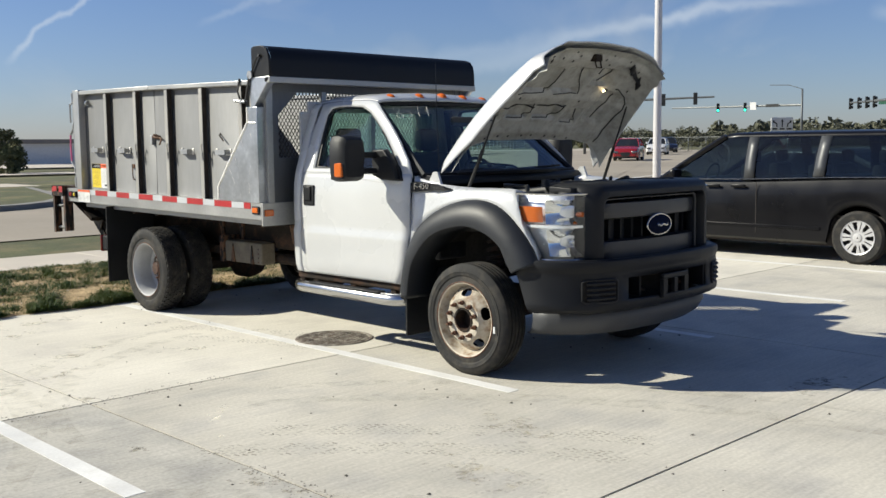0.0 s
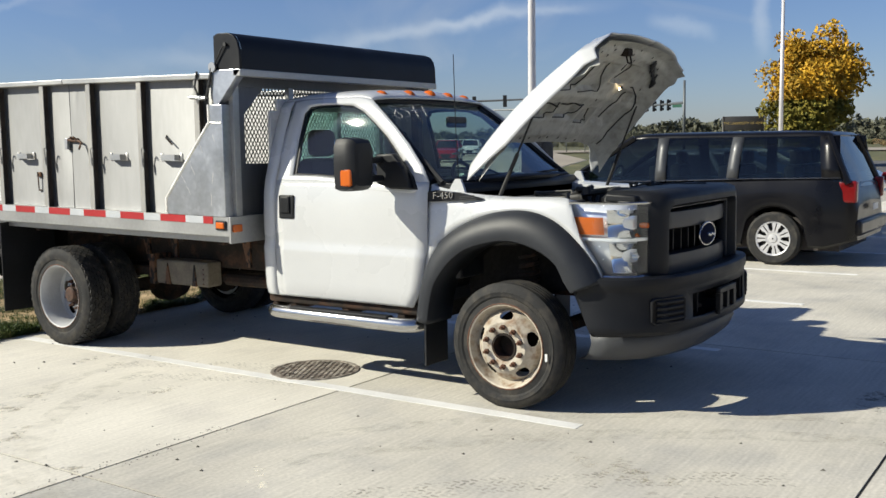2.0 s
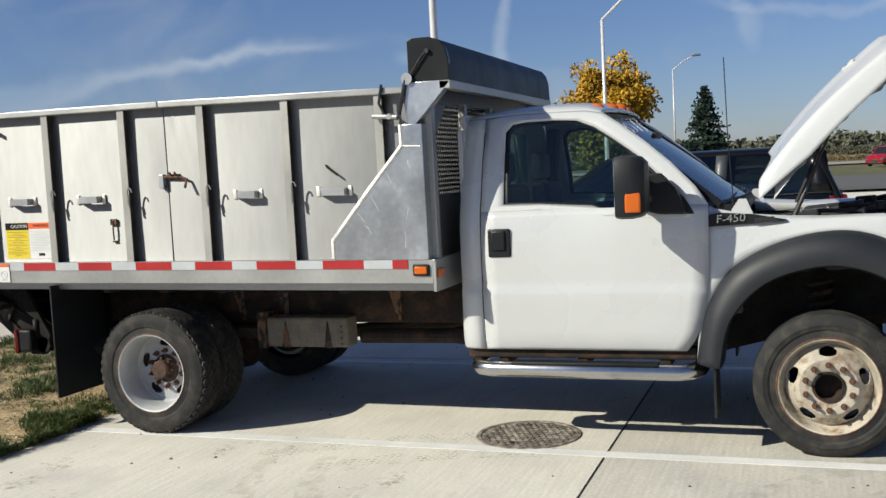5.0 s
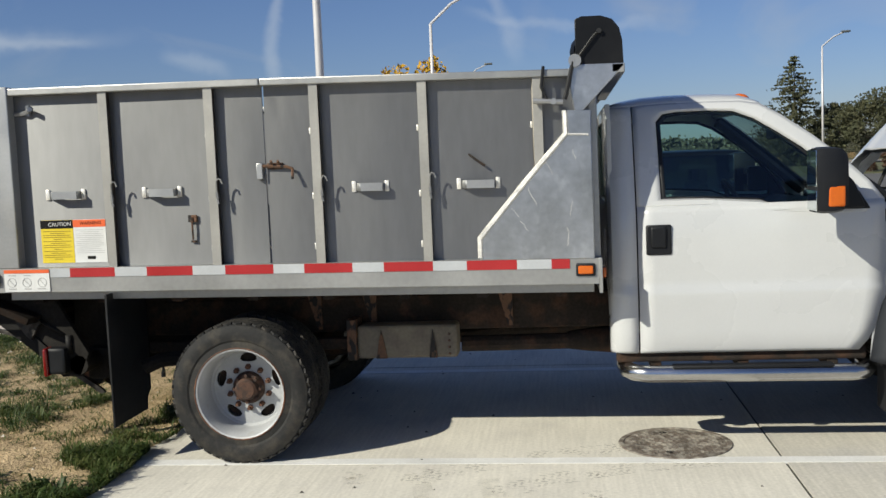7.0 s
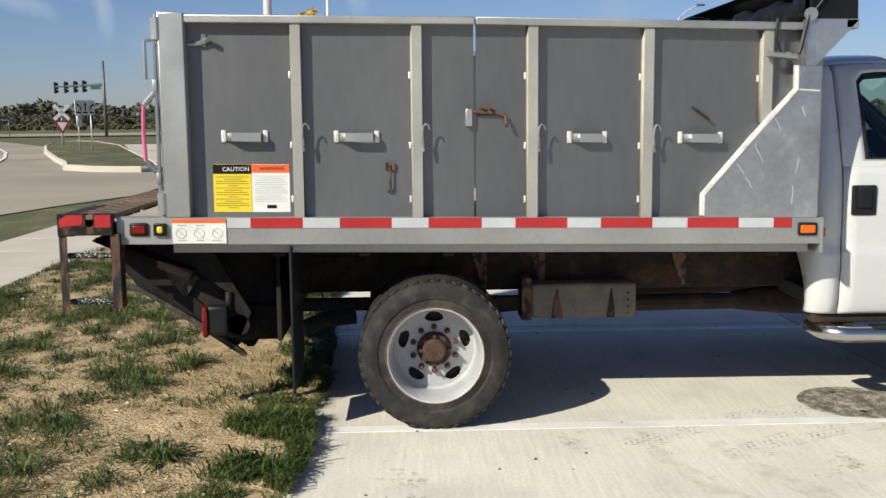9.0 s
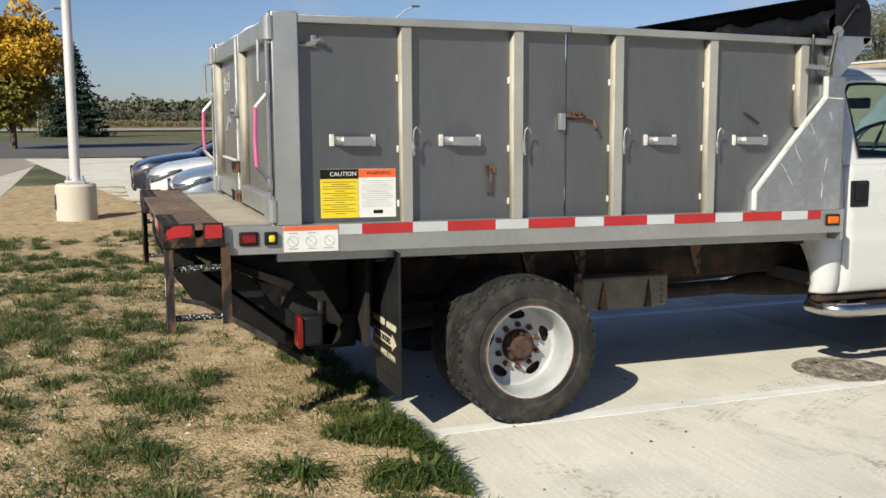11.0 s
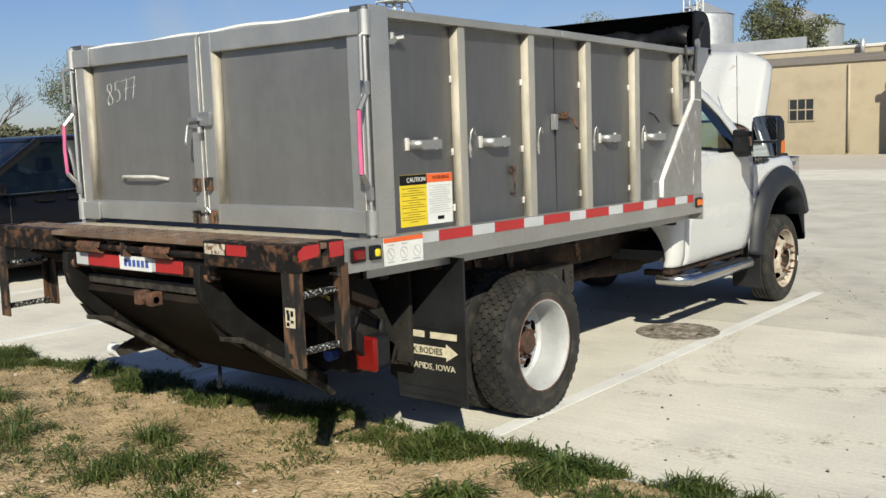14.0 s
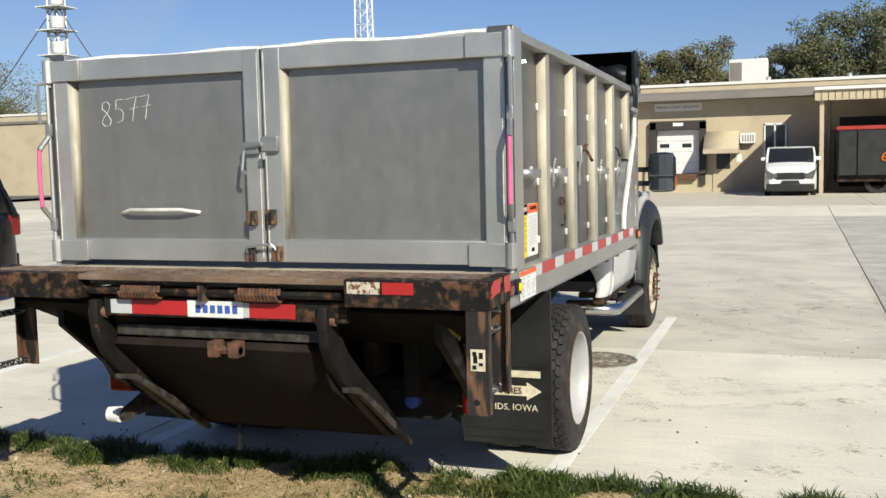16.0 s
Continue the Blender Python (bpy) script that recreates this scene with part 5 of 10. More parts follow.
    part("side_marker", sheet(B(), [[lens_at(0.015 + 0.27 * k / 6, z, 0.006 if 0 < k < 6 else 0.02) for k in range(7)] for z in (1.035, 1.05, 1.11, 1.125)]), AMBER, lamp, "amber side marker")
    bl = B()
    c = Vector(lens_at(0.80, 1.08, 0.03))
    lathe(bl, [(-0.035, 0.004), (-0.03, 0.014), (0.0, 0.016), (0.02, 0.010)], c, 12, "y")
    part("bulb_shield", bl, AMBER, lamp, "amber bulb in the upper bowl")
    bl = B()
    c = Vector(lens_at(0.66, 0.91, 0.05))
    lathe(bl, [(-0.03, 0.004), (-0.025, 0.020), (0.0, 0.024), (0.02, 0.014)], c, 14, "y")
    part("bulb_shield", bl, CHROME, lamp)
    for z in (1.01,):
        part("lamp_divider", sheet(B(), [[lens_at(f, z + d, q) for f in FS[1:]] for d, q in ((-0.012, 0.05), (-0.008, 0.008), (0.008, 0.008), (0.012, 0.05))]), REFLECTOR, lamp)
    rim = B()
    rod(rim, [lens_at(f, 1.198) for f in FS] + [lens_at(1, z) for z in (1.1, 1.0, 0.9, 0.82)] + [lens_at(f, 0.818) for f in FS[::-1]] + [lens_at(0, z) for z in (0.86, 0.95, 1.02, 1.10, 1.19)], 0.007, 5)
    part("lamp_rim", rim, CHROME, lamp)

# grille surround and grille
def grille_ring(k, y, r):
    drop = 0.038 * min(1.0, max(0.0, (0.97 - k) / 0.1))
    w, z0, z1 = 0.745 * k, 0.985 - 0.245 * k - drop, 0.985 + 0.27 * k - drop
    pts = []
    for cx, cz, a0 in ((w - r, z1 - r, 0), (-w + r, z1 - r, 90), (-w + r, z0 + r, 180), (w - r, z0 + r, 270)):
        for a in (0, 30, 60, 90):
            px, pz = cx + r * math.cos(radians(a0 + a)), cz + r * math.sin(radians(a0 + a))
            pts.append((px, y + 0.085 * (px / 0.72) ** 2, pz))
    return pts


gs = B()
sheet(gs, [grille_ring(1.02, -0.62, 0.07), grille_ring(1.02, -0.845, 0.08), grille_ring(1.012, -0.875, 0.09), grille_ring(0.99, -0.905, 0.095), grille_ring(0.955, -0.928, 0.09), grille_ring(0.91, -0.938, 0.08), grille_ring(0.86, -0.935, 0.06), grille_ring(0.835, -0.915, 0.05), grille_ring(0.825, -0.85, 0.05), grille_ring(0.82, -0.74, 0.05)], closed=True)
surround = part("grille_surround", gs, PLASTIC, truck, "bulky black plastic grille surround", angle=40)
part("grille_back", box(B(), -0.60, 0.60, -0.735, -0.72, 0.70, 1.23), DARK, surround)
for z0, z1 in ((1.035, 1.145), (0.79, 0.905)):
    rows = []
    for z, d in ((z0, 0.0), (z0 + 0.012, 0.036), ((z0 + z1) / 2, 0.040), (z1 - 0.012, 0.036), (z1, 0.0)):
        rows.append([(x, -0.825 - d + 0.07 * (x / 0.72) ** 2, z) for x in [-0.59 + 0.118 * k for k in range(11)]])
    part("grille_bar", sheet(B(), rows), BARGREY, surround, "grey plastic grille bar", thick=0.02, angle=20)
ins = B()
sheet(ins, [grille_ring(0.815, -0.88, 0.05), grille_ring(0.80, -0.89, 0.05), grille_ring(0.775, -0.885, 0.05), grille_ring(0.765, -0.83, 0.05)], closed=True)
part("grille_inner_frame", ins, BARGREY, surround, thick=0.006)
for k in range(10):
    x = -0.54 + 0.12 * k
    part("grille_slat", box(B(), x - 0.009, x + 0.009, -0.80 + 0.07 * (x / 0.72) ** 2, -0.73, 0.76, 1.21), PLASTIC, surround)
eb = B()
sheet(eb, [[(0.148 * r * math.cos(a), -0.883 - 0.02 * (1 - r * r), 0.985 + 0.066 * r * math.sin(a)) for a in [2 * math.pi * k / 28 for k in range(28)]] for r in (1.0, 0.9, 0.6, 0.3, 0.02)], closed=True)
emblem = part("emblem", eb, NAVYINK, surround, "navy oval emblem with a chrome rim", thick=0.006)
eb = B()
rod(eb, [(0.150 * math.cos(a), -0.883, 0.985 + 0.068 * math.sin(a)) for a in [2 * math.pi * k / 32 for k in range(33)]], 0.006, 6)
part("emblem_rim", eb, CHROME, emblem)
eb = B()
rod(eb, [(-0.065 + 0.013 * k, -0.905, 0.985 + 0.006 * math.sin(k * 1.3)) for k in range(11)], 0.009, 6)
part("emblem_script", eb, CHROME, emblem)

# bumper
def bumper_line(k, out=0.0):
    """Plan of the bumper from end to end, at depth factor k."""
    pts = []
    for x, y in ((-1.02, -0.42), (-1.035, -0.50), (-1.025, -0.58), (-0.985, -0.69), (-0.91, -0.80), (-0.78, -0.895), (-0.6, -0.95), (-0.5, -0.967), (-0.35, -0.985), (0, -1.0), (0.35, -0.985), (0.5, -0.967), (0.6, -0.95), (0.78, -0.895), (0.91, -0.80), (0.985, -0.69), (1.025, -0.58), (1.035, -0.50), (1.02, -0.42)):
        pts.append((x * (1 - 0.05 * k), y + 0.07 * k))
    return pts


def fascia(levels, keep):
    b = B()
    rows = []
    for z, k in levels:
        end = -0.42 - 0.5 * max(0.0, 0.80 - z)
        rows.append([b.verts.new((x, min(y, end), z)) for x, y in bumper_line(k)])
    for i, (lo, hi) in enumerate(zip(rows, rows[1:])):
        for j in range(len(lo) - 1):
            if keep(i, j):
                b.faces.new((lo[j], lo[j + 1], hi[j + 1], hi[j]))
    return b


LEVELS = ((0.80, 2.2), (0.815, 0.9), (0.818, 0.25), (0.812, 0.03), (0.80, 0.0), (0.775, 0.02), (0.755, 0.14), (0.745, 0.16), (0.705, 0.12), (0.56, 0.06), (0.545, 0.0), (0.515, 0.02), (0.500, 0.14), (0.49, 0.5), (0.485, 1.0))
part("bumper", fascia(LEVELS, lambda i, j: not (i == 8 and 7 <= j <= 10)), PLASTIC, truck, "black moulded bumper", thick=0.012, offset=0, angle=28)
for s in (-1, 1):
    part("intake_cheek", box(B(), s * 0.49 - 0.012, s * 0.49 + 0.012, -0.955, -0.80, 0.555, 0.71, 0.004), PLASTIC, truck)
    part("intake_web", box(B(), s * 0.30 - 0.01, s * 0.30 + 0.01, -0.93, -0.80, 0.56, 0.705, 0.004), PLASTIC, truck)
part("bumper_air_intake", box(B(), -0.60, 0.60, -0.80, -0.79, 0.36, 0.74), WELLBLACK, truck)
for s in (-1, 1):
    def face(x, out):
        return float(np.interp(x, (0.594, 0.772, 0.90), (-0.948, -0.893, -0.798))) - out
    vp = B()
    sheet(vp, [[(s * x, face(x, 0.006), z) for x in (0.61, 0.67, 0.73, 0.80, 0.84)] for z in (0.565, 0.70)])
    part("vent_panel", vp, WELLBLACK, truck)
    vp = B()
    rod(vp, [(s * x, face(x, 0.008), z) for x, z in ((0.62, 0.56), (0.72, 0.56), (0.83, 0.56), (0.845, 0.575), (0.845, 0.69), (0.83, 0.705), (0.72, 0.705), (0.62, 0.705), (0.605, 0.69), (0.605, 0.575), (0.62, 0.56))], 0.009, 6)
    part("vent_rim", vp, PLASTIC, truck)
    for k in range(4):
        vb = B()
        rod(vb, [(s * x, face(x, 0.012), 0.585 + 0.033 * k) for x in [0.625 + 0.025 * i for i in range(9)]], 0.0105, 6)
        part("bumper_vent_slat", vb, PLASTIC, truck)
pl = B()
box(pl, -0.16, 0.16, -1.025, -0.995, 0.665, 0.70, 0.006)
box(pl, -0.16, 0.16, -1.025, -0.995, 0.535, 0.565, 0.006)
box(pl, -0.16, -0.11, -1.025, -0.995, 0.565, 0.665)
box(pl, 0.11, 0.16, -1.025, -0.995, 0.565, 0.665)
box(pl, -0.02, 0.02, -1.025, -0.995, 0.565, 0.665)
part("plate_bracket", pl, PLASTIC, truck)
for x in (-0.26, 0.26):
    tb = B()
    rod(tb, [(x - 0.03, -0.80, 0.62), (x - 0.03, -0.90, 0.60), (x, -0.93, 0.60), (x + 0.03, -0.90, 0.60), (x + 0.03, -0.80, 0.62)], 0.013, 6)
    part("tow_hook", tb, CHASSIS, truck)
val = ((0.50, 0.8), (0.43, 0.55), (0.37, 0.9), (0.325, 1.6), (0.315, 2.2))
part("valance", sheet(B(), [[(x * 0.93, y + 0.02, z) for x, y in bumper_line(k)[2:17]] for z, k in val]), GREYPL, truck, "scuffed grey lower valance", thick=0.01, offset=0, angle=50)

SHAPE["now"] = None
# ---- open hood ----
D, N = Vector((0, -0.70, 0.714)), Vector((0, 0.714, 0.70))


def hood_at(u, s, depth=0.0):
    """A point of the hood skin: u across, s along, depth towards the inner side. The rear edge bows round the windshield foot."""
    half = 0.90 - 0.175 * max(0.0, s) ** 1.3
    round_off = max(0.0, abs(u) - 0.72) / 0.28
    bow = 0.115 * (1 - abs(u) ** 2.2) * (0.45 + 0.55 * s)
    drop = -0.06 * max(0.0, s - 0.98) / 0.09
    ridge = 0.018 * math.exp(-((abs(u) - 0.55) / 0.10) ** 2)
    swell = 0.05 * math.sin(math.pi * min(s, 1.0))
    tip = 0.03 * (1 - u * u) * s - 0.045 * round_off ** 2 * max(0.0, s) ** 6
    return Vector((u * half, 0.42, 1.365)) + D * (1.15 * s + tip) + N * (bow + drop + ridge + swell - depth)


def hood_foot(u):
    """Where the rear edge of the hood lies: far back along the fenders, forward round the windshield."""
    return 0.25 - 0.18 * min(1.0, abs(u)) ** 11


def skirt(u, s):
    """The side of the hood turns down towards the fender."""
    k = max(0.0, (abs(u) - 0.955) / 0.045)
    return 0.125 * k ** 1.6 * (1 - 0.55 * max(0.0, s) ** 7) * (0.45 + 0.55 * min(1.0, max(0.0, s) / 0.3))


US = [-1, -0.995, -0.985, -0.97, -0.955, -0.93, -0.9] + [-0.85 + 0.05 * k for k in range(35)] + [0.9, 0.93, 0.955, 0.97, 0.985, 0.995, 1]
SS = [0, 0.02] + [0.05 * k for k in range(1, 20)] + [0.97, 0.985, 1.0]
rows = []
for q in SS:
    rows.append([hood_at(u, hood_foot(u) + (1.065 - hood_foot(u)) * q, skirt(u, q)) for u in US])
hood = part("hood", sheet(B(), rows), WHITE, truck, "white hood propped open", thick=0.006, offset=0, angle=60)

# pressed fields of the inner panel: middle and half size, across and along
FIELDS = ((-0.70, 0.82, 0.12, 0.055), (-0.42, 0.745, 0.17, 0.10), (0.02, 0.745, 0.19, 0.10), (0.45, 0.80, 0.13, 0.07), (-0.74, 0.475, 0.10, 0.055), (-0.41, 0.485, 0.13, 0.055), (-0.03, 0.485, 0.16, 0.055), (0.34, 0.46, 0.11, 0.06), (0.68, 0.56, 0.10, 0.13))


def pressed(u, s):
    """Depth of the pressed inner panel: a raised web with sunken fields, stiff ribs front and rear, sides turned down."""
    d = 0.046
    for cu, cs, wu, ws in FIELDS:
        k = max(abs(u - cu - 0.25 * (s - cs) * (1 if cu > 0 else -1)) / wu, abs(s - cs) / ws)
        d -= 0.034 * max(0.0, min(1.0, (1.10 - k) / 0.22))
    d += 0.016 * math.exp(-((s - 0.93) / 0.035) ** 2) + 0.012 * math.exp(-((s - 0.60) / 0.03) ** 2)
    d += 0.012 * math.exp(-((s - 0.33) / 0.03) ** 2)
    return d + 0.07 * max(0.0, (abs(u) - 0.86) / 0.12) ** 1.5


US2 = [-0.985 + 1.97 * k / 96 for k in range(97)]
SS2 = [0.015 + 0.965 * k / 84 for k in range(85)]
liner = part("hood_inner_panel", sheet(B(), [[hood_at(u, hood_foot(u) + (1.05 - hood_foot(u)) * q, pressed(u, hood_foot(u) + (1.05 - hood_foot(u)) * q)) for u in US2] for q in SS2]), INNER, hood, "pressed off-white inner hood panel", angle=50)
# sealer lines and holes on the inner panel
def inner_line(pts, r=0.0042, material=HOSE, name="sealer_line"):
    b = B()
    fine = [(p[0] + (q[0] - p[0]) * f, p[1] + (q[1] - p[1]) * f) for p, q in zip(pts, pts[1:]) for f in (0, 0.25, 0.5, 0.75)] + [pts[-1]]
    rod(b, [hood_at(u, s, pressed(u, s) + 0.003) for u, s in fine], r, 5)
    return part(name, b, material, liner)


for pts in ([(-0.79, 0.87), (-0.82, 0.80), (-0.79, 0.77), (-0.69, 0.76), (-0.62, 0.82), (-0.57, 0.87)], [(-0.24, 0.84), (-0.23, 0.76), (-0.23, 0.67), (-0.27, 0.64), (-0.62, 0.635)], [(0.08, 0.84), (0.20, 0.70), (0.22, 0.645), (-0.12, 0.63)], [(0.31, 0.82), (0.33, 0.865), (0.53, 0.87), (0.55, 0.83), (0.42, 0.745)], [(-0.28, 0.55), (-0.26, 0.48), (-0.31, 0.43), (-0.50, 0.43)],
            [(0.17, 0.53), (0.13, 0.46), (0.04, 0.43), (-0.16, 0.43)], [(0.40, 0.50), (0.44, 0.42), (0.40, 0.40), (0.26, 0.40)], [(-0.68, 0.52), (-0.64, 0.45), (-0.66, 0.42), (-0.83, 0.43)], [(0.74, 0.68), (0.70, 0.57), (0.66, 0.45)]):
    inner_line(pts)
hole = disc(B(), (0, 0, 0), 0.011, "z", 10)
first_hole = None
for u, s in [(-0.67, 0.295), (-0.49, 0.295), (-0.37, 0.30), (-0.19, 0.30), (-0.06, 0.30), (0.13, 0.295), (0.28, 0.29), (0.46, 0.28), (-0.80, 0.91), (-0.61, 0.955), (-0.25, 0.915), (-0.18, 0.955), (-0.27, 0.985), (0.24, 0.945), (0.34, 0.91), (0.33, 0.985), (-0.44, 0.94), (0.62, 0.965), (0.78, 0.92), (0.86, 0.86), (-0.55, 0.60), (0.30, 0.59), (-0.88, 0.70), (0.84, 0.74)]:
    p = hood_at(u, s, pressed(u, s) + 0.003)
    m = Matrix.Translation(p) @ Vector((0, 0, 1)).rotation_difference(-N).to_matrix().to_4x4()
    if first_hole is None:
        first_hole = part("panel_hole", hole, DARK, liner)
        first_hole.matrix_basis = m
    else:
        again(first_hole, m, liner)
lt = B()
p = hood_at(0.06, 0.955, 0.06)
box(lt, p.x - 0.04, p.x + 0.04, p.y - 0.03, p.y + 0.03, p.z - 0.03, p.z + 0.02, 0.008)
rod(lt, [p + Vector((-0.03, -0.01, -0.02)), p + Vector((-0.025, -0.02, -0.075)), p + Vector((0.035, -0.02, -0.075)), p + Vector((0.035, -0.01, -0.02))], 0.006, 5)
part("hood_striker", lt, CHASSIS, liner)
# torn dark insulation by the front corner
rng = random.Random(17)
for a0, a1, wide in (((0.64, 0.945), (0.72, 0.90), 0.05), ((0.72, 0.90), (0.86, 0.85), 0.035), ((0.84, 0.87), (0.90, 0.81), 0.055), ((-0.66, 0.95), (-0.62, 0.925), 0.022)):
    tb = B()
    rows = []
    for k in range(7):
        f = k / 6
        u, s = a0[0] + (a1[0] - a0[0]) * f, a0[1] + (a1[1] - a0[1]) * f
        rows.append([hood_at(u + 0.2 * w * rng.uniform(0.7, 1.3), s + w * rng.uniform(0.6, 1.2), pressed(u, s) + 0.004 + 0.012 * (1 - abs(w) / wide)) for w in (-wide * 0.5, -wide * 0.2, wide * 0.2, wide * 0.5)])
    sheet(tb, rows)
    part("torn_insulation", tb, HOSE, liner, thick=0.004)
# under-hood lamp on its wire
p = hood_at(0.57, 0.69, 0.055)
lb = B()
rod(lb, [p + Vector((0.0, 0, 0.01)), p + Vector((0.05, 0.0, 0.02)), p + Vector((0.10, 0.0, 0.035))], 0.016, 8)
lampbody = part("hood_lamp", lb, HOSE, liner, "small lit under-hood lamp")
lb = B()
lathe(lb, [(-0.010, 0.002), (-0.007, 0.007), (0.0, 0.009), (0.006, 0.004)], p + Vector((-0.012, -0.01, 0.0)), 10, "x")
part("bulb", lb, BULB, lampbody)
inner_line([(0.69, 0.73), (0.72, 0.735), (0.86, 0.69), (0.90, 0.65), (0.90, 0.58), (0.87, 0.42), (0.82, 0.28)], 0.005, HOSE, "lamp_wire")
inner_line([(-0.90, 0.32), (-0.86, 0.42), (-0.83, 0.52), (-0.69, 0.53), (-0.50, 0.50), (-0.44, 0.525), (-0.34, 0.52), (0.0, 0.51), (0.18, 0.54)], 0.006, HOSE, "washer_hose")
for s in (-1, 1):
    sb = B()
    top = hood_at(s * 0.93, 0.64, 0.07)
    foot = Vector((s * 0.80, 0.18, 1.23))
    rod(sb, [foot, foot + (top - foot) * 0.5], 0.013, 8)
    rod(sb, [foot + (top - foot) * 0.5, top], 0.007, 8)
    part("gas_strut", sb, HOSE, truck)
    gb = B()
    prism(gb, [(0.36, 1.30), (0.40, 1.40), (0.44, 1.40), (0.48, 1.34), (0.48, 1.28)], "x", s * 0.86 - 0.01, s * 0.86 + 0.01)
    part("hood_hinge", gb, WHITE, truck)

SHAPE["now"] = cab_shape
# ---- engine bay ----
eng = B()
box(eng, -0.86, 0.86, 0.40, 0.50, 0.75, 1.33, 0.02)
box(eng, -0.30, 0.34, -0.42, 0.40, 0.75, 1.16, 0.05)
box(eng, -0.80, 0.80, -0.72, -0.62, 0.62, 1.22, 0.02)
part("engine", eng, ENGINE, truck)
rng = random.Random(5)
for name, args in (("battery", (-0.78, -0.50, -0.30, 0.0, 0.95, 1.20)), ("air_box", (0.42, 0.78, -0.40, 0.10, 0.9, 1.24)), ("coolant_tank", (-0.76, -0.44, 0.06, 0.34, 0.95, 1.24)), ("fuse_box", (-0.76, -0.52, -0.56, -0.36, 0.95, 1.18)), ("engine_cover", (-0.24, 0.28, -0.30, 0.30, 1.14, 1.235)), ("radiator_shroud", (-0.62, 0.62, -0.62, -0.46, 0.75, 1.22))):
    part(name, box(B(), *args, 0.025), ENGINE, truck)
part("inner_apron", box(B(), -0.82, -0.79, -0.70, 0.45, 1.06, 1.20, 0.004), INNER, truck)
part("inner_apron", box(B(), 0.79, 0.82, -0.70, 0.45, 1.06, 1.20, 0.004), INNER, truck)
for k in range(14):
    hb = B()
    x0, y0 = rng.uniform(-0.75, 0.6), rng.uniform(-0.5, 0.3)
    x1, y1 = x0 + rng.uniform(-0.35, 0.35), y0 + rng.uniform(-0.3, 0.3)
    rod(hb, [(x0, y0, 1.14), (x0 + (x1 - x0) * 0.3, y0 + 0.02, 1.22 + rng.uniform(0, 0.05)), (x0 + (x1 - x0) * 0.7, y1, 1.23 + rng.uniform(0, 0.04)), (x1, y1, 1.13)], rng.uniform(0.008, 0.024), 7)
    part("engine_hose", hb, HOSE, truck)
hb = B()
rod(hb, [(-0.70, -0.50, 1.20), (-0.60, -0.53, 1.255), (-0.35, -0.55, 1.245), (-0.1, -0.52, 1.25)], 0.022, 8)
part("radiator_hose", hb, HOSE, truck)
part("radiator_support", prism(B(), [(-0.74, 1.20), (-0.74, 1.235), (-0.55, 1.245), (-0.55, 1.20)], "x", -0.80, 0.80, 0.01), PLASTIC, truck)
ob = B()
rod(ob, [(-0.52, -0.30, 1.23), (-0.52, -0.30, 1.275)], 0.028, 10)
part("filler_cap", ob, HOSE, truck)

SHAPE["now"] = None


# ---- wheels ----
def tyre_mesh(R, width, outer, blocks, steps=144):
    """A tyre with its outer face at x = outer (towards -x), centred on the axle."""
    b = B()
    base = R - 0.015
    side = [(0.0, 0.262), (0.006, 0.30), (-0.001, 0.312), (-0.001, 0.318), (-0.006, 0.335), (-0.003, R - 0.055), (0.0, R - 0.045), (0.010, R - 0.02)]
    if blocks:
        tread = [(0.02, base), (width / 2, base + 0.002), (width - 0.02, base)]
    else:
        tread = [(0.026, R - 0.003)]
        for g in (0.06, 0.096, 0.129, 0.165):
            tread += [(g - 0.006, R), (g - 0.004, R - 0.01), (g + 0.004, R - 0.01), (g + 0.006, R)]
        tread += [(width - 0.026, R - 0.003)]
    lathe(b, [(outer + a, r) for a, r in side + tread + [(width - a, r) for a, r in side[::-1]]], (0, 0, 0), steps, "x")
    return b


def tread_mesh(R, width, outer):
    """Hexagonal tread blocks standing on the tyre."""
    b = B()
    base = R - 0.015
    rows, n = 6, 44
    d, p = (width - 0.03) / rows, 2 * math.pi / 44
    for i in range(rows):
        for j in range(n):
            w0, a0 = 0.015 + d * (i + 0.5), p * (j + (0.5 if i % 2 else 0))
            low, top = [], []
            for u, v in ((-0.667, 0), (-0.333, 0.5), (0.333, 0.5), (0.667, 0), (0.333, -0.5), (-0.333, -0.5)):
                w, a = w0 + u * d * 0.88, a0 + v * p * 0.86
                w = min(width - 0.009, max(0.009, w))
                r = R - 9.0 * max(0.0, abs(w - width / 2) - 0.078) ** 2 * 1.3
                low.append(b.verts.new((outer + w, (base - 0.012) * math.cos(a), (base - 0.012) * math.sin(a))))
                top.append(b.verts.new((outer + w, r * math.cos(a), r * math.sin(a))))
            b.faces.new(top)
            for k in range(6):
                b.faces.new((low[k], low[(k + 1) % 6], top[(k + 1) % 6], top[k]))
    return b


def rim_mesh(prof, holes, rh, size, n=240):
    """A wheel disc turned from a profile, with oval hand holes at radius rh."""
    def gap(i, j):
        r = (prof[i][1] + prof[i + 1][1]) / 2
        ang = 2 * math.pi * (j + 0.5) / n
        for k in range(holes):
            d = (ang - 2 * math.pi * (k + 0.25) / holes + math.pi) % (2 * math.pi) - math.pi
            if (d * r / size[0]) ** 2 + ((r - rh) / size[1]) ** 2 < 1:
                return True
        return False
    b = B()
    lathe(b, prof, (0, 0, 0), n, "x", gap)
    return b


def fill(a, b, n):
    return [(a[0] + (b[0] - a[0]) * k / n, a[1] + (b[1] - a[1]) * k / n) for k in range(n)]


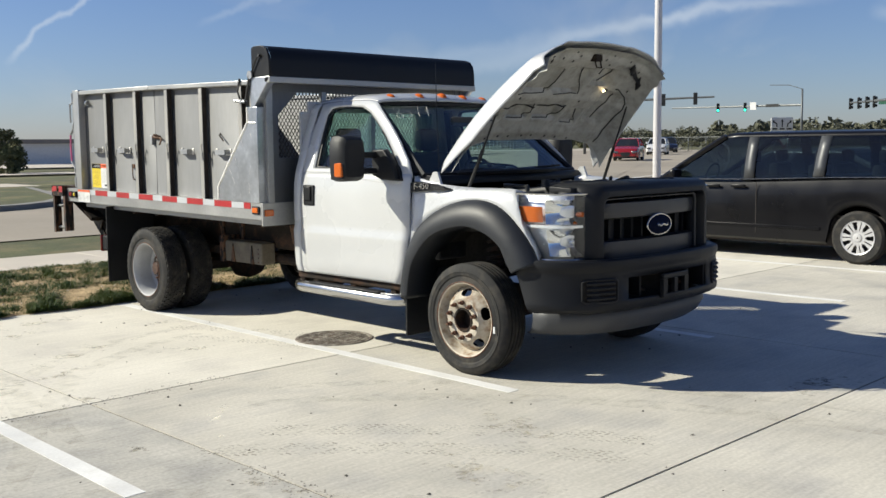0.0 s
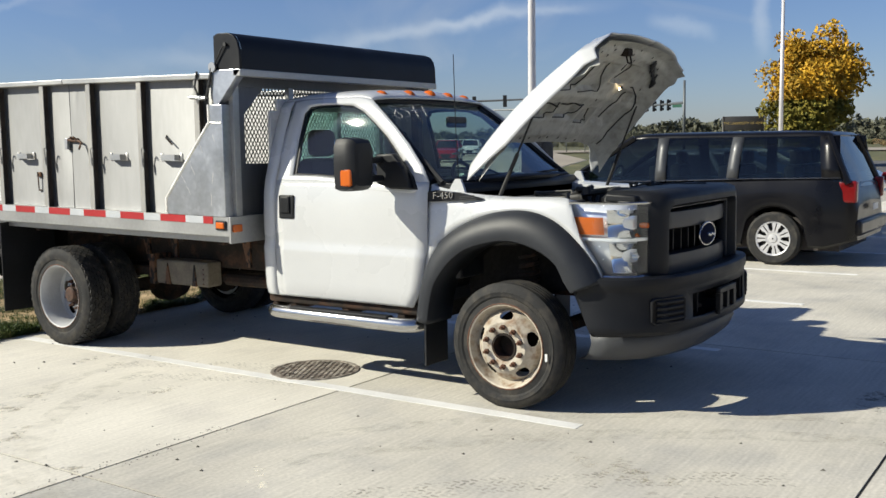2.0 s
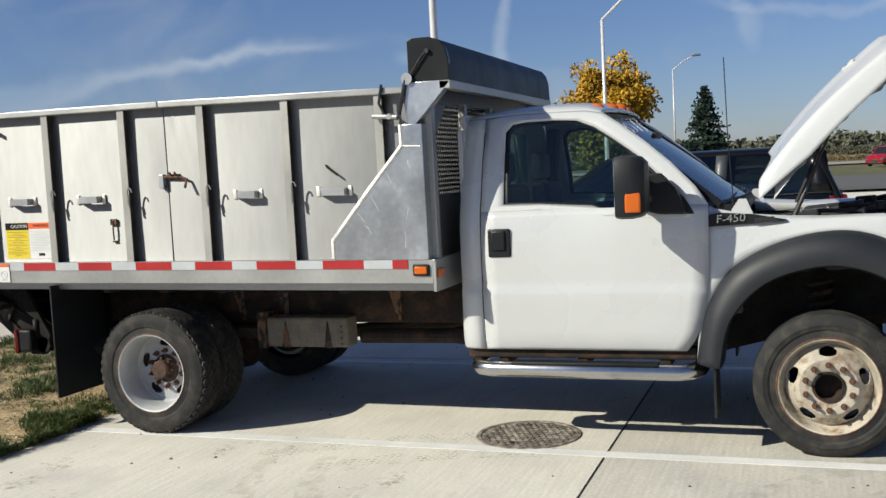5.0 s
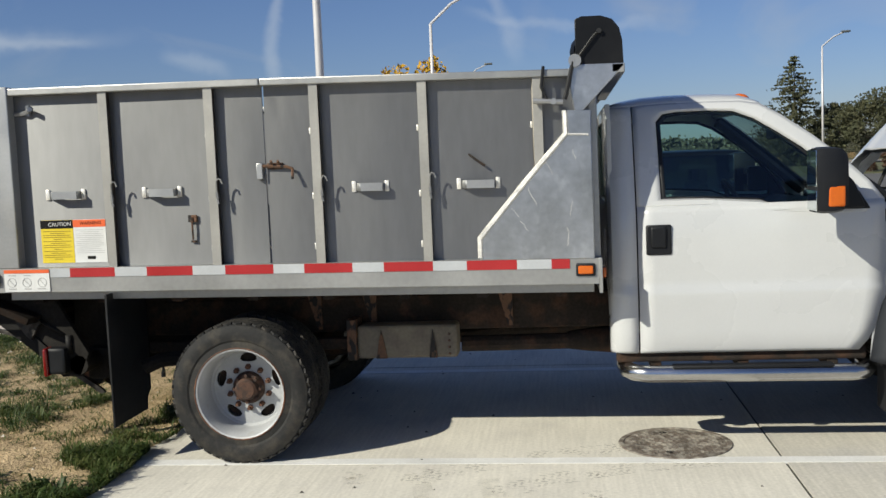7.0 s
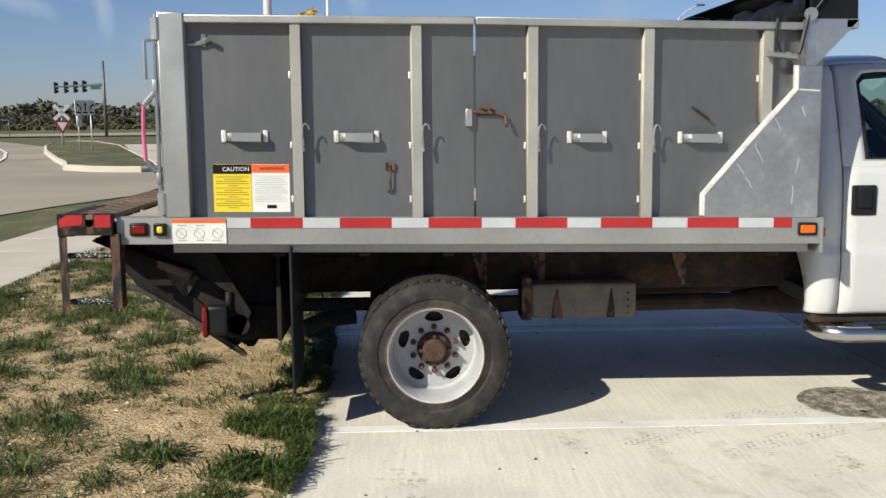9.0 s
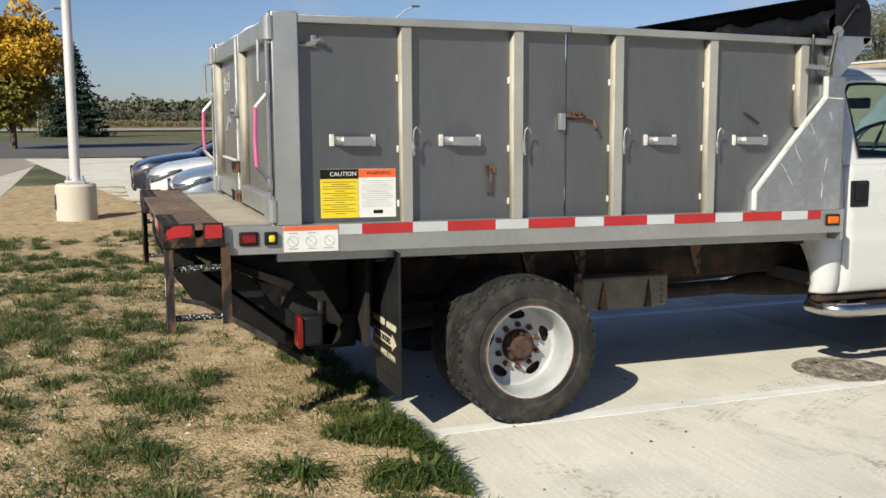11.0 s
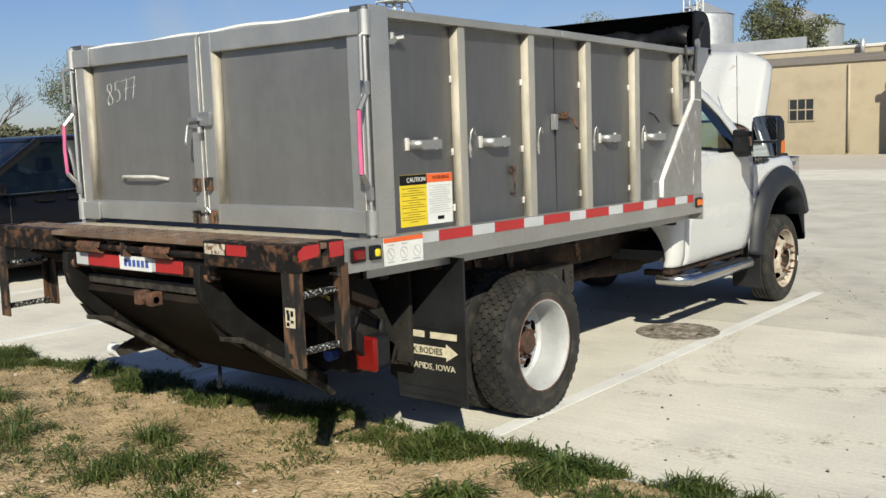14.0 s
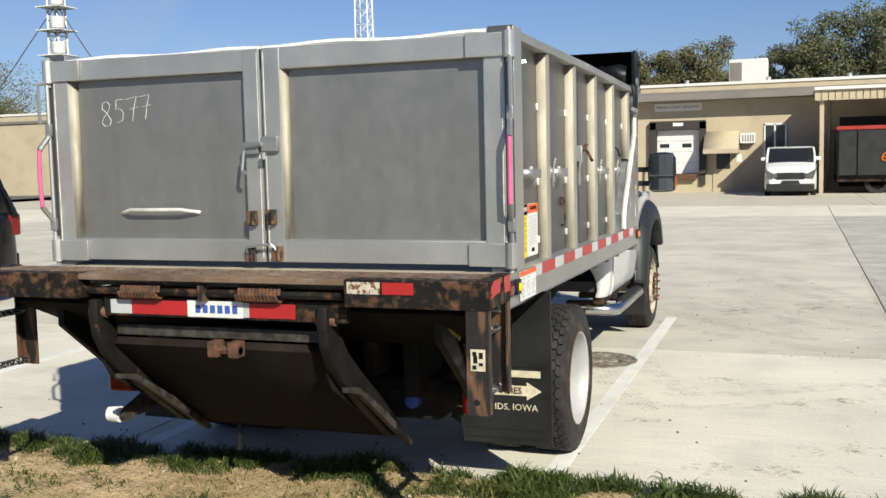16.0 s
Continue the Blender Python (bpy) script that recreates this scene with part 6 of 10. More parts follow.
nut = B()
lathe(nut, [(0.0, 0.017), (-0.02, 0.017), (-0.02, 0.010), (-0.045, 0.009), (-0.045, 0.001)], (0, 0, 0), 6, "x")
nut_mesh = None


def wheel(name, x, y, z, R, blocks, dished, s, label):
    """A wheel whose outer face lies at x on the side s."""
    global nut_mesh
    e = part(name, tyre_mesh(R, 0.225, -0.1125, blocks), RUBBER, truck, label, angle=30)
    m = pose(x, y, z) @ (Matrix.Diagonal((1, 1, 1, 1)) if s < 0 else pose(0, 0, 0, 0, 0, 180)) @ pose(0.1125, 0, 0)
    e.matrix_basis = m
    if blocks:
        tagged(part("tread", tread_mesh(R, 0.225, -0.1125), RUBBER, e, angle=30), "worn hexagonal tread blocks", kind="stuff")
    if dished:
        prof = [(-0.108, 0.266), (-0.112, 0.262), (-0.108, 0.252), (-0.085, 0.243)] + fill((-0.06, 0.236), (0.065, 0.232), 5) + fill((0.065, 0.232), (0.083, 0.218), 2) + fill((0.083, 0.218), (0.078, 0.135), 28) + [(0.078, 0.135), (0.076, 0.10), (0.068, 0.095)]
        paint, nr, nx, rh = RIMSILVER, 0.122, 0.076, 0.178
    else:
        prof = [(-0.108, 0.266), (-0.112, 0.262), (-0.108, 0.252), (-0.085, 0.243), (-0.055, 0.232)] + fill((-0.04, 0.222), (-0.075, 0.198), 8) + fill((-0.075, 0.198), (-0.115, 0.155), 18) + [(-0.115, 0.155), (-0.122, 0.148), (-0.122, 0.10), (-0.115, 0.085), (-0.05, 0.08)]
        paint, nr, nx, rh = RIMWHITE, 0.122, -0.122, 0.188
    rim = part("rim", rim_mesh(prof, 5, rh, (0.05, 0.027) if dished else (0.046, 0.024)), paint, e, "worn painted steel rim", thick=0.004, offset=0)
    rl = B()
    rod(rl, [(-0.112, 0.264 * math.cos(2 * math.pi * k / 40), 0.264 * math.sin(2 * math.pi * k / 40)) for k in range(41)], 0.0045, 5)
    part("rim_lip", rl, RUST, e)
    hb = B()
    if dished:
        lathe(hb, [(0.08, 0.098), (0.05, 0.094), (0.035, 0.085), (0.03, 0.068), (-0.005, 0.064), (-0.015, 0.052), (-0.015, 0.001)], (0, 0, 0), 20, "x")
        for k in range(8):
            a = 2 * math.pi * k / 8
            rod(hb, [(0.03, 0.077 * math.cos(a), 0.077 * math.sin(a)), (0.01, 0.077 * math.cos(a), 0.077 * math.sin(a))], 0.011, 6)
    else:
        lathe(hb, [(-0.112, 0.086), (-0.125, 0.084), (-0.125, 0.072), (-0.04, 0.068), (-0.035, 0.001)], (0, 0, 0), 20, "x")
    part("hub", hb, RUSTHUB if dished else CHASSIS, e)
    for k in range(10):
        a = 2 * math.pi * (k + 0.5) / 10
        if nut_mesh is None:
            nut_mesh = part("lug_nut", nut, RUST, e)
            first_nut = nut_mesh
        else:
            first_nut = link(new("lug_nut", nut_mesh.data), e)
        first_nut.matrix_basis = pose(nx, nr * math.cos(a), nr * math.sin(a))
    bd = B()
    lathe(bd, [(0.108, 0.20), (0.11, 0.001)], (0, 0, 0), 24, "x")
    lathe(bd, [(0.02, 0.235), (0.10, 0.235)], (0, 0, 0), 24, "x")
    part("brake_drum", bd, CHASSIS, e)
    return e


for s in (-1, 1):
    w = wheel("front_wheel", s * 1.015, 0, 0.388, 0.390, False, False, s, "front wheel with a worn ribbed tyre")
    wheel("rear_outer_wheel", s * 1.175, 4.18, 0.41, 0.412, True, True, s, "rear dual wheel with a deep grey dish")
    wheel("rear_inner_wheel", s * 0.885, 4.18, 0.41, 0.412, True, True, s, "inner rear dual wheel")
part("wheel_weight", box(B(), -1.031, -1.027, -0.30, -0.285, 0.33, 0.375), STICKW, truck)

# ---- chassis ----
for s in (-1, 1):
    fb = B()
    box(fb, min(s * 0.40, s * 0.47), max(s * 0.40, s * 0.47), -0.66, 5.40, 0.64, 0.86, 0.01)
    part("frame_rail", fb, CHASSIS, truck)
    sb = B()
    box(sb, min(s * 0.52, s * 0.60), max(s * 0.52, s * 0.60), 3.45, 4.95, 0.55, 0.62, 0.01)
    part("leaf_spring", sb, CHASSIS, truck)
    fl = B()
    prism(fl, [(s * 1.195, 0.225), (s * 1.195, 1.0), (s * 0.67, 1.0), (s * 0.67, 0.34), (s * 0.70, 0.33), (s * 0.73, 0.30), (s * 0.735, 0.225)], "y", 4.925, 4.937, 0.002)
    flap = part("mud_flap", fl, FLAPRUB, truck, "black rubber mud flap with cream lettering")
    for z in (0.255, 0.30, 0.62):
        part("flap_ridge", box(B(), min(s * 0.76, s * 1.16), max(s * 0.76, s * 1.16), 4.936, 4.941, z, z + 0.006), FLAPRUB, flap)
    part("flap_ridge", box(B(), s * 1.0 - 0.003, s * 1.0 + 0.003, 4.936, 4.941, 0.64, 0.95), FLAPRUB, flap)
    if s < 0:
        ar = B()
        prism(ar, [(-0.70, 0.475), (-0.70, 0.525), (-1.07, 0.525), (-1.07, 0.545), (-1.145, 0.50), (-1.07, 0.455), (-1.07, 0.475)], "y", 4.938, 4.942)
        part("arrow", ar, CREAM, flap)
        words("flap_lettering", "TRUCK BODIES", 0.047, rear_pose(-0.885, 0.50, 4.9445), INK, flap, 0.001)
        words("flap_lettering", "CEDAR RAPIDS, IOWA", 0.047, rear_pose(-0.89, 0.415, 4.9405), CREAM, flap, 0.001)
        nb = B()
        for a, b in ((-0.70, -0.925), (-0.965, -1.14)):
            box(nb, b, a, 4.938, 4.9415, 0.568, 0.602)
        part("maker_name_bar", nb, CREAM, flap)
ax = B()
rod(ax, [(-0.95, 4.186, 0.405), (0.95, 4.186, 0.405)], 0.06, 10)
lathe(ax, [(-0.18, 0.06), (-0.12, 0.16), (0, 0.19), (0.12, 0.16), (0.18, 0.06)], (0, 4.186, 0.405), 16, "x")
part("rear_axle", ax, CHASSIS, truck)
ax = B()
rod(ax, [(-0.9, 0, 0.388), (0.9, 0, 0.388)], 0.05, 10)
box(ax, -0.75, -0.5, -0.12, 0.12, 0.25, 0.6, 0.02)
box(ax, 0.5, 0.75, -0.12, 0.12, 0.25, 0.6, 0.02)
part("front_axle", ax, CHASSIS, truck)
ds = B()
rod(ds, [(0, 1.2, 0.62), (0, 2.6, 0.56), (0, 4.0, 0.44)], 0.05, 10)
part("drive_shaft", ds, CHASSIS, truck)
tb = B()
box(tb, -0.64, -0.48, 2.98, 3.60, 0.495, 0.70, 0.02)
tank = part("fuel_tank", tb, TANK, truck, "dusty pale steel tank under the bed")
for y, w in ((3.448, 0.034), (3.13, 0.026)):
    sb = B()
    prism(sb, [(y - w, 0.497), (y - w * 0.45, 0.60), (y, 0.675), (y + w * 0.45, 0.60), (y + w, 0.497)], "x", -0.652, -0.632, 0.003)
    part("tank_gusset", sb, RUSTBROWN, tank, "rusty wedge-shaped gusset")
part("tank_bracket", box(B(), -0.66, -0.47, 3.60, 3.66, 0.49, 0.74, 0.006), RUSTBROWN, tank)
for z in (0.52, 0.56, 0.60, 0.64):
    part("rivet", lathe(B(), [(0, 0.008), (-0.004, 0.006), (-0.005, 0.001)], (-0.64, 3.03, z), 8, "x"), RUST, tank)
eb = B()
rod(eb, [(-0.30, 0.6, 0.50), (-0.34, 1.6, 0.52), (-0.36, 2.2, 0.535), (-0.42, 2.98, 0.54)], 0.05, 10)
rod(eb, [(-0.32, 1.55, 0.53), (-0.35, 2.02, 0.54), (-0.36, 2.20, 0.54), (-0.365, 2.32, 0.54)], 0.105, 12, 0.055)
part("exhaust_pipe", eb, CHASSIS, truck)
eb = B()
rod(eb, [(-0.75, 4.62, 0.55), (-0.78, 4.80, 0.54), (-0.80, 4.90, 0.50)], 0.045, 10)
part("tail_pipe", eb, WELLBLACK, truck)
for s in (-1, 1):
    part("floor_edge_channel", box(B(), s * 1.10 - 0.012, s * 1.10 + 0.012, 2.12, 5.55, 0.935, 0.992, 0.003), ALU_DULL, truck, "pale aluminium channel under the bed rail", rake=True)
for y in (2.3, 2.75, 3.2, 3.65, 4.1, 4.55, 5.0, 5.4):
    part("crossmember", box(B(), -1.085, 1.085, y - 0.03, y + 0.03, 0.91, 0.985, 0.004), CHASSIS, truck, rake=True)
for s in (-1, 1):
    part("bed_sill", box(B(), min(s * 0.40, s * 0.47), max(s * 0.40, s * 0.47), 2.12, 5.55, 0.86, 0.91), CHASSIS, truck)
for y in (2.65, 3.5, 3.85):
    gb = B()
    prism(gb, [(y, 0.92), (y + 0.10, 0.92), (y + 0.03, 0.66), (y, 0.66)], "x", -0.49, -0.47)
    part("bed_bracket", gb, RUSTBROWN, truck)

# ---- aluminium bed ----
part("bed_floor", box(B(), -1.18, 1.18, 2.10, 5.80, 1.06, 1.124, 0.004), mat("dusty_bed_floor", (0.44, 0.39, 0.31), 0.8, 0.2, var=0.12, coarse=4, fine=60, bump=0.2), truck, rake=True)
for s in (-1, 1):
    rl = B()
    prism(rl, [(s * 1.20, 0.99), (s * 1.20, 1.128), (s * 1.10, 1.128), (s * 1.10, 1.115), (s * 1.188, 1.115), (s * 1.188, 1.0), (s * 1.14, 1.0), (s * 1.14, 0.99)], "y", 2.095, 5.815)
    part("bed_rail", rl, ALU_DULL, truck, "aluminium bed side rail", rake=True, angle=30)
part("front_sill", box(B(), -1.2, 1.2, 2.075, 2.094, 0.94, 1.13, 0.003), ALU_DULL, truck, rake=True)
# reflective tape on the rail
for k, (a, b) in enumerate(((5.13, 4.86), (4.67, 4.40), (4.21, 3.93), (3.75, 3.47), (3.29, 3.01), (2.82, 2.54), (2.35, 2.25))):
    part("red_tape", box(B(), -1.2035, -1.1995, b, a, 1.075, 1.127), RED, truck, rake=True)
for a, b in ((5.25, 5.13), (4.86, 4.67), (4.40, 4.21), (3.93, 3.75), (3.47, 3.29), (3.01, 2.82), (2.54, 2.35)):
    part("white_tape", box(B(), -1.2035, -1.1995, b, a, 1.075, 1.127), WTAPE, truck, rake=True)

RIBS = (4.875, 4.258, 3.65, 3.033, 2.395)
panel_rng = random.Random(12)


def bulged_panel(x, s, y0, y1, z0, z1):
    """A thin sheet that is not quite flat: a slight swell, a slight twist and a few shallow dents."""
    swell, twist, lean = panel_rng.uniform(-0.003, 0.005), panel_rng.uniform(-0.003, 0.003), panel_rng.uniform(-0.006, 0.006)
    dents = [(panel_rng.random(), panel_rng.random(), panel_rng.uniform(-0.0018, 0.0012), panel_rng.uniform(0.05, 0.16)) for _ in range(5)]
    def out(f, g):
        d = swell * math.sin(math.pi * f) * math.sin(math.pi * g) + twist * (f - 0.5) * (g - 0.5) * 2 + lean * (f - 0.5) * math.sin(math.pi * g)
        return d + sum(h * math.exp(-((f - a) ** 2 + (g - c) ** 2) / (r * r)) for a, c, h, r in dents)
    b = B()
    n, m = 14, 20
    grid = [[(x + s * (0.008 + out(k / n, j / m)), y0 + (y1 - y0) * k / n, z0 + (z1 - z0) * j / m) for k in range(n + 1)] for j in range(m + 1)]
    sheet(b, grid)
    sheet(b, [[(x - s * 0.008, y0 + (y1 - y0) * k / n, z0 + (z1 - z0) * j / m) for k in (0, n)] for j in (0, m)])
    for edge in ([r[0] for r in grid], [r[-1] for r in grid], grid[0], grid[-1]):
        sheet(b, [edge, [(x - s * 0.008, p[1], p[2]) for p in edge]])
    ob = part("side_panel", b, ALU, truck, rake=True)
    for p in ob.data.polygons:
        p.use_smooth = True


for s in (-1, 1):
    xp, xr = s * 1.125, s * 1.183
    edges = [5.46] + [y for y in RIBS] + [2.12]
    for a, b in zip(edges, edges[1:]):
        cuts = [(a, b)]
        if s < 0 and b == 3.65:
            cuts = [(a, 3.964), (3.956, b)]
        for p, q in cuts:
            bulged_panel(xp, s, q + 0.002, p - 0.002, 1.128, 2.12)
    for y in RIBS:
        rb = B()
        lo = 1.128 if y > 2.7 or s > 0 else 1.62
        prism(rb, [(xr, y + 0.029), (xr, y - 0.022), (xr - s * 0.006, y - 0.022), (xr - s * 0.006, y + 0.029)], "z", lo, 2.115)
        rib = part("rib", rb, RIB, truck, rake=True)
        # web paler than the flange, with its sunlit look in the colour
        part("rib_web", prism(B(), [(xp, y + 0.037), (xr - s * 0.006, y + 0.0285), (xr - s * 0.006, y + 0.0225), (xp, y + 0.031)], "z", lo, 2.115), RIBWEB, rib, "rib web coloured pale as if sunlit", rake=True)
        # strip added so that the rib's front side reads as shaded
        part("rib_filler", box(B(), min(xp + s * 0.006, xr - s * 0.007), max(xp + s * 0.006, xr - s * 0.007), y - 0.018, y - 0.006, lo, 2.113), RIBSHADE, rib, "dark strip added in the open rib channel as shade", rake=True)
        for z in (1.22, 1.50, 1.86):
            if z > lo:
                part("weld_spot", box(B(), min(xp, s * 1.141), max(xp, s * 1.141), y + 0.035, y + 0.047, z - 0.018, z + 0.018, 0.004), WELD, truck, rake=True)
    tr = B()
    for p, q in (((5.46, 3.963), (3.957, 2.17)) if s < 0 else ((5.46, 2.17),)):
        box(tr, s * 1.195 if s < 0 else 1.10, s * 1.10 if s < 0 else 1.195, q, p, 2.115, 2.155, 0.006)
    part("top_rail", tr, ALU_DULL, truck, rake=True)
    pb = B()
    box(pb, s * 1.203 if s < 0 else 1.09, s * 1.09 if s < 0 else 1.203, 5.435, 5.565, 1.128, 2.165, 0.006)
    post = part("corner_post", pb, GATEFRAME, truck, rake=True)
    # added plate: paints in how dark the light leaves the rear face
    part("post_back_plate", box(B(), s * 1.201 if s < 0 else 1.092, s * 1.092 if s < 0 else 1.201, 5.565, 5.568, 1.13, 2.163), ALU, post, "added plate that darkens the rear face", rake=True)
    # step handles standing off the panels
    for y0, y1 in ((5.25, 5.035), (4.67, 4.46), (3.44, 3.25), (2.84, 2.62)):
        hb = B()
        y1c = y1 + 0.03
        prism(hb, [(s * 1.132, y0), (s * 1.185, y0 - 0.035), (s * 1.185, y1c + 0.005), (s * 1.132, y1c + 0.005), (s * 1.132, y1c), (s * 1.19, y1c), (s * 1.19, y0 - 0.036), (s * 1.134, y0 + 0.002)], "z", 1.52, 1.564)
        part("step_handle", hb, ALU_CAST, truck, rake=True)
        for yy in (y0 + 0.012, y1 + 0.012):
            part("handle_weld", box(B(), s * 1.137 - 0.006, s * 1.137 + 0.006, yy - 0.012, yy + 0.012, 1.515, 1.575, 0.003), WELD, truck, rake=True)
    # hooks hanging on the ribs
    for y in RIBS[:4]:
        hk = B()
        c = y - 0.024
        rod(hk, [(s * 1.193, c, 1.49), (s * 1.197, c, 1.555), (s * 1.203, c - 0.002, 1.595), (s * 1.205, c - 0.014, 1.612), (s * 1.204, c - 0.028, 1.605), (s * 1.202, c - 0.036, 1.582)], 0.0048, 6)
        rod(hk, [(s * 1.195, c + 0.002, 1.535), (s * 1.197, c - 0.002, 1.50)], 0.0095, 6)
        rod(hk, [(s * 1.195, c, 1.495), (s * 1.195, c - 0.006, 1.47)], 0.0075, 6)
        part("tie_hook", hk, GALVHOOK, truck, "small galvanised hook", rake=True)
# seam door latch and small fittings on the kerb side
lb = B()
box(lb, -1.165, -1.133, 3.975, 4.01, 1.60, 1.69, 0.004)
part("latch_keeper", lb, ALU_CAST, truck, rake=True)
lb = B()
box(lb, -1.15, -1.133, 3.86, 3.95, 1.655, 1.69, 0.004)
rod(lb, [(-1.155, 4.0, 1.675), (-1.155, 3.84, 1.668), (-1.158, 3.80, 1.655), (-1.185, 3.795, 1.60)], 0.009, 6)
for y in (3.92, 3.88):
    rod(lb, [(-1.15, y, 1.68), (-1.175, y, 1.70)], 0.008, 6)
part("side_latch", lb, RUSTBROWN, truck, "rusty side latch bolt", rake=True)
lb = B()
box(lb, -1.148, -1.133, 4.38, 4.43, 1.37, 1.41, 0.003)
rod(lb, [(-1.150, 4.405, 1.40), (-1.153, 4.405, 1.33), (-1.150, 4.405, 1.27)], 0.0055, 6)
box(lb, -1.146, -1.134, 4.39, 4.42, 1.255, 1.266)
part("small_latch", lb, RUSTBROWN, truck, rake=True)
lb = B()
rod(lb, [(-1.135, 2.79, 1.705), (-1.16, 2.77, 1.69), (-1.165, 2.70, 1.64)], 0.007, 5)
part("pin", lb, CHASSIS, truck, rake=True)
lb = B()
rod(lb, [(-1.135, 5.43, 2.01), (-1.15, 5.36, 2.015), (-1.15, 5.33, 2.03)], 0.014, 6)
rod(lb, [(-1.15, 5.33, 2.03), (-1.185, 5.31, 2.035)], 0.014, 6)
rod(lb, [(-1.14, 5.345, 2.06), (-1.14, 5.345, 2.0)], 0.014, 6)
part("corner_latch", lb, ALU_CAST, truck, rake=True)

# gusset plate with its bright welds
GUS = [(2.115, 1.93), (2.115, 1.128), (2.735, 1.128), (2.735, 1.245), (2.245, 1.80), (2.245, 1.93)]
for s in (-1, 1):
    gp = B()
    prism(gp, GUS, "x", s * 1.125, s * 1.205, 0.004)
    part("gusset", gp, ALU_BRIGHT, truck, "polished aluminium gusset plate", rake=True)
    wd = B()
    rod(wd, [(s * 1.196, 2.738, 1.14), (s * 1.196, 2.738, 1.247), (s * 1.196, 2.50, 1.52), (s * 1.196, 2.248, 1.803), (s * 1.196, 2.25, 1.93)], 0.018, 7)
    rod(wd, [(s * 1.205, 2.13, 1.795), (s * 1.205, 2.24, 1.80)], 0.006, 5)
    part("gusset_weld", wd, WELD, truck, rake=True)
    ua = B()
    prism(ua, [(2.16, 1.92), (1.935, 2.16), (1.935, 2.175), (2.20, 2.175), (2.22, 2.05), (2.20, 1.93)], "x", s * 1.13, s * 1.20, 0.004)
    part("upper_bracket", ua, ALU_BRIGHT, truck, rake=True)
    fs = B()
    box(fs, -1.13 if s < 0 else 1.07, -1.07 if s < 0 else 1.13, 2.08, 2.145, 1.128, 2.16, 0.004)
    part("front_post", fs, ALU_DULL, truck, rake=True)

# scratches and dings on the kerb-side gusset
rng = random.Random(31)
for y, z, n, lean in ((2.26, 1.20, 7, 0.2), (2.24, 1.36, 5, -0.1), (2.42, 1.42, 6, 0.5), (2.47, 1.28, 4, 0.7), (2.33, 1.58, 5, 0.6), (2.20, 1.66, 4, 0.3), (2.52, 1.36, 3, 1.0)):
    pts = [(-1.2052, y, z)]
    for k in range(n):
        pts.append((-1.2052, pts[-1][1] + lean * 0.014 + rng.uniform(-0.008, 0.008), pts[-1][2] + rng.uniform(0.006, 0.024)))
    part("scratch", rod(B(), pts, 0.0016, 4), WELD, truck, rake=True)

# bulkhead with an expanded-metal screen
bk = B()
box(bk, -1.11, 1.11, 2.105, 2.125, 1.128, 1.50, 0.003)
box(bk, -1.19, 1.19, 2.09, 2.135, 2.06, 2.15, 0.004)
box(bk, -1.11, -1.0, 2.105, 2.125, 1.50, 2.07)
box(bk, 1.0, 1.11, 2.105, 2.125, 1.50, 2.07)
# corner plates added only to keep the sun off the cab corner
for s in (-1, 1):
    prism(bk, [(s * 1.0, 1.86), (s * 1.0, 2.065), (s * 0.80, 2.065)], "y", 2.105, 2.113)
part("bulkhead", bk, ALU, truck, "aluminium bulkhead behind the cab", rake=True)
for x in (-0.55, 0.0, 0.55):
    part("bulkhead_post", box(B(), x - 0.025, x + 0.025, 2.06, 2.105, 1.128, 2.07, 0.003), ALU_DULL, truck, rake=True)
ms = B()
step, zz = 0.06, 0.0
for i in range(-34, 70):
    for d in (1, -1):
        x0, x1 = -1.0, 1.0
        # diagonal strand clipped to the screen
        pts = []
        for k in range(2):
            z = 1.50 if k == 0 else 2.07
            pts.append((i * step * 0.6 - 1.0 + d * (z - 1.5) * 0.62 + (0.57 * 0.62 if d < 0 else 0), z))
        (xa, za), (xb, zb) = pts
        if max(xa, xb) < -1.0 or min(xa, xb) > 1.0:
            continue
        def clip(xq, zq, xo, zo):
            if xq < -1.0:
                return -1.0, zo + (zq - zo) * (-1.0 - xo) / (xq - xo)
            if xq > 1.0:
                return 1.0, zo + (zq - zo) * (1.0 - xo) / (xq - xo)
            return xq, zq
        ca, cb2 = clip(xa, za, xb, zb), clip(xb, zb, xa, za)
        rod(ms, [(ca[0], 2.115 + 0.003 * d, ca[1]), (cb2[0], 2.115 + 0.003 * d, cb2[1])], 0.0045, 3)
part("mesh_screen", ms, HOSE, truck, "expanded-metal screen in the bulkhead", rake=True, angle=0)

# tarp housing across the front top
th = [(2.185, 2.175), (2.185, 2.41), (2.15, 2.425), (2.05, 2.425), (1.99, 2.405), (1.955, 2.36), (1.94, 2.30), (1.935, 2.175)]
tb = B()
prism(tb, th, "x", -1.195, -1.17, 0.003)
prism(tb, th, "x", 1.17, 1.195, 0.003)
sheet(tb, [[(x, y, z) for y, z in th[2:]] for x in (-1.17, -0.6, 0, 0.6, 1.17)])
housing = part("tarp_housing", tb, TARP, truck, "black tarp housing above the bulkhead", rake=True)
part("front_beam", box(B(), -1.20, 1.20, 1.93, 2.0, 2.125, 2.175, 0.006), ALU_DULL, truck, rake=True)
tr = B()
rows = []
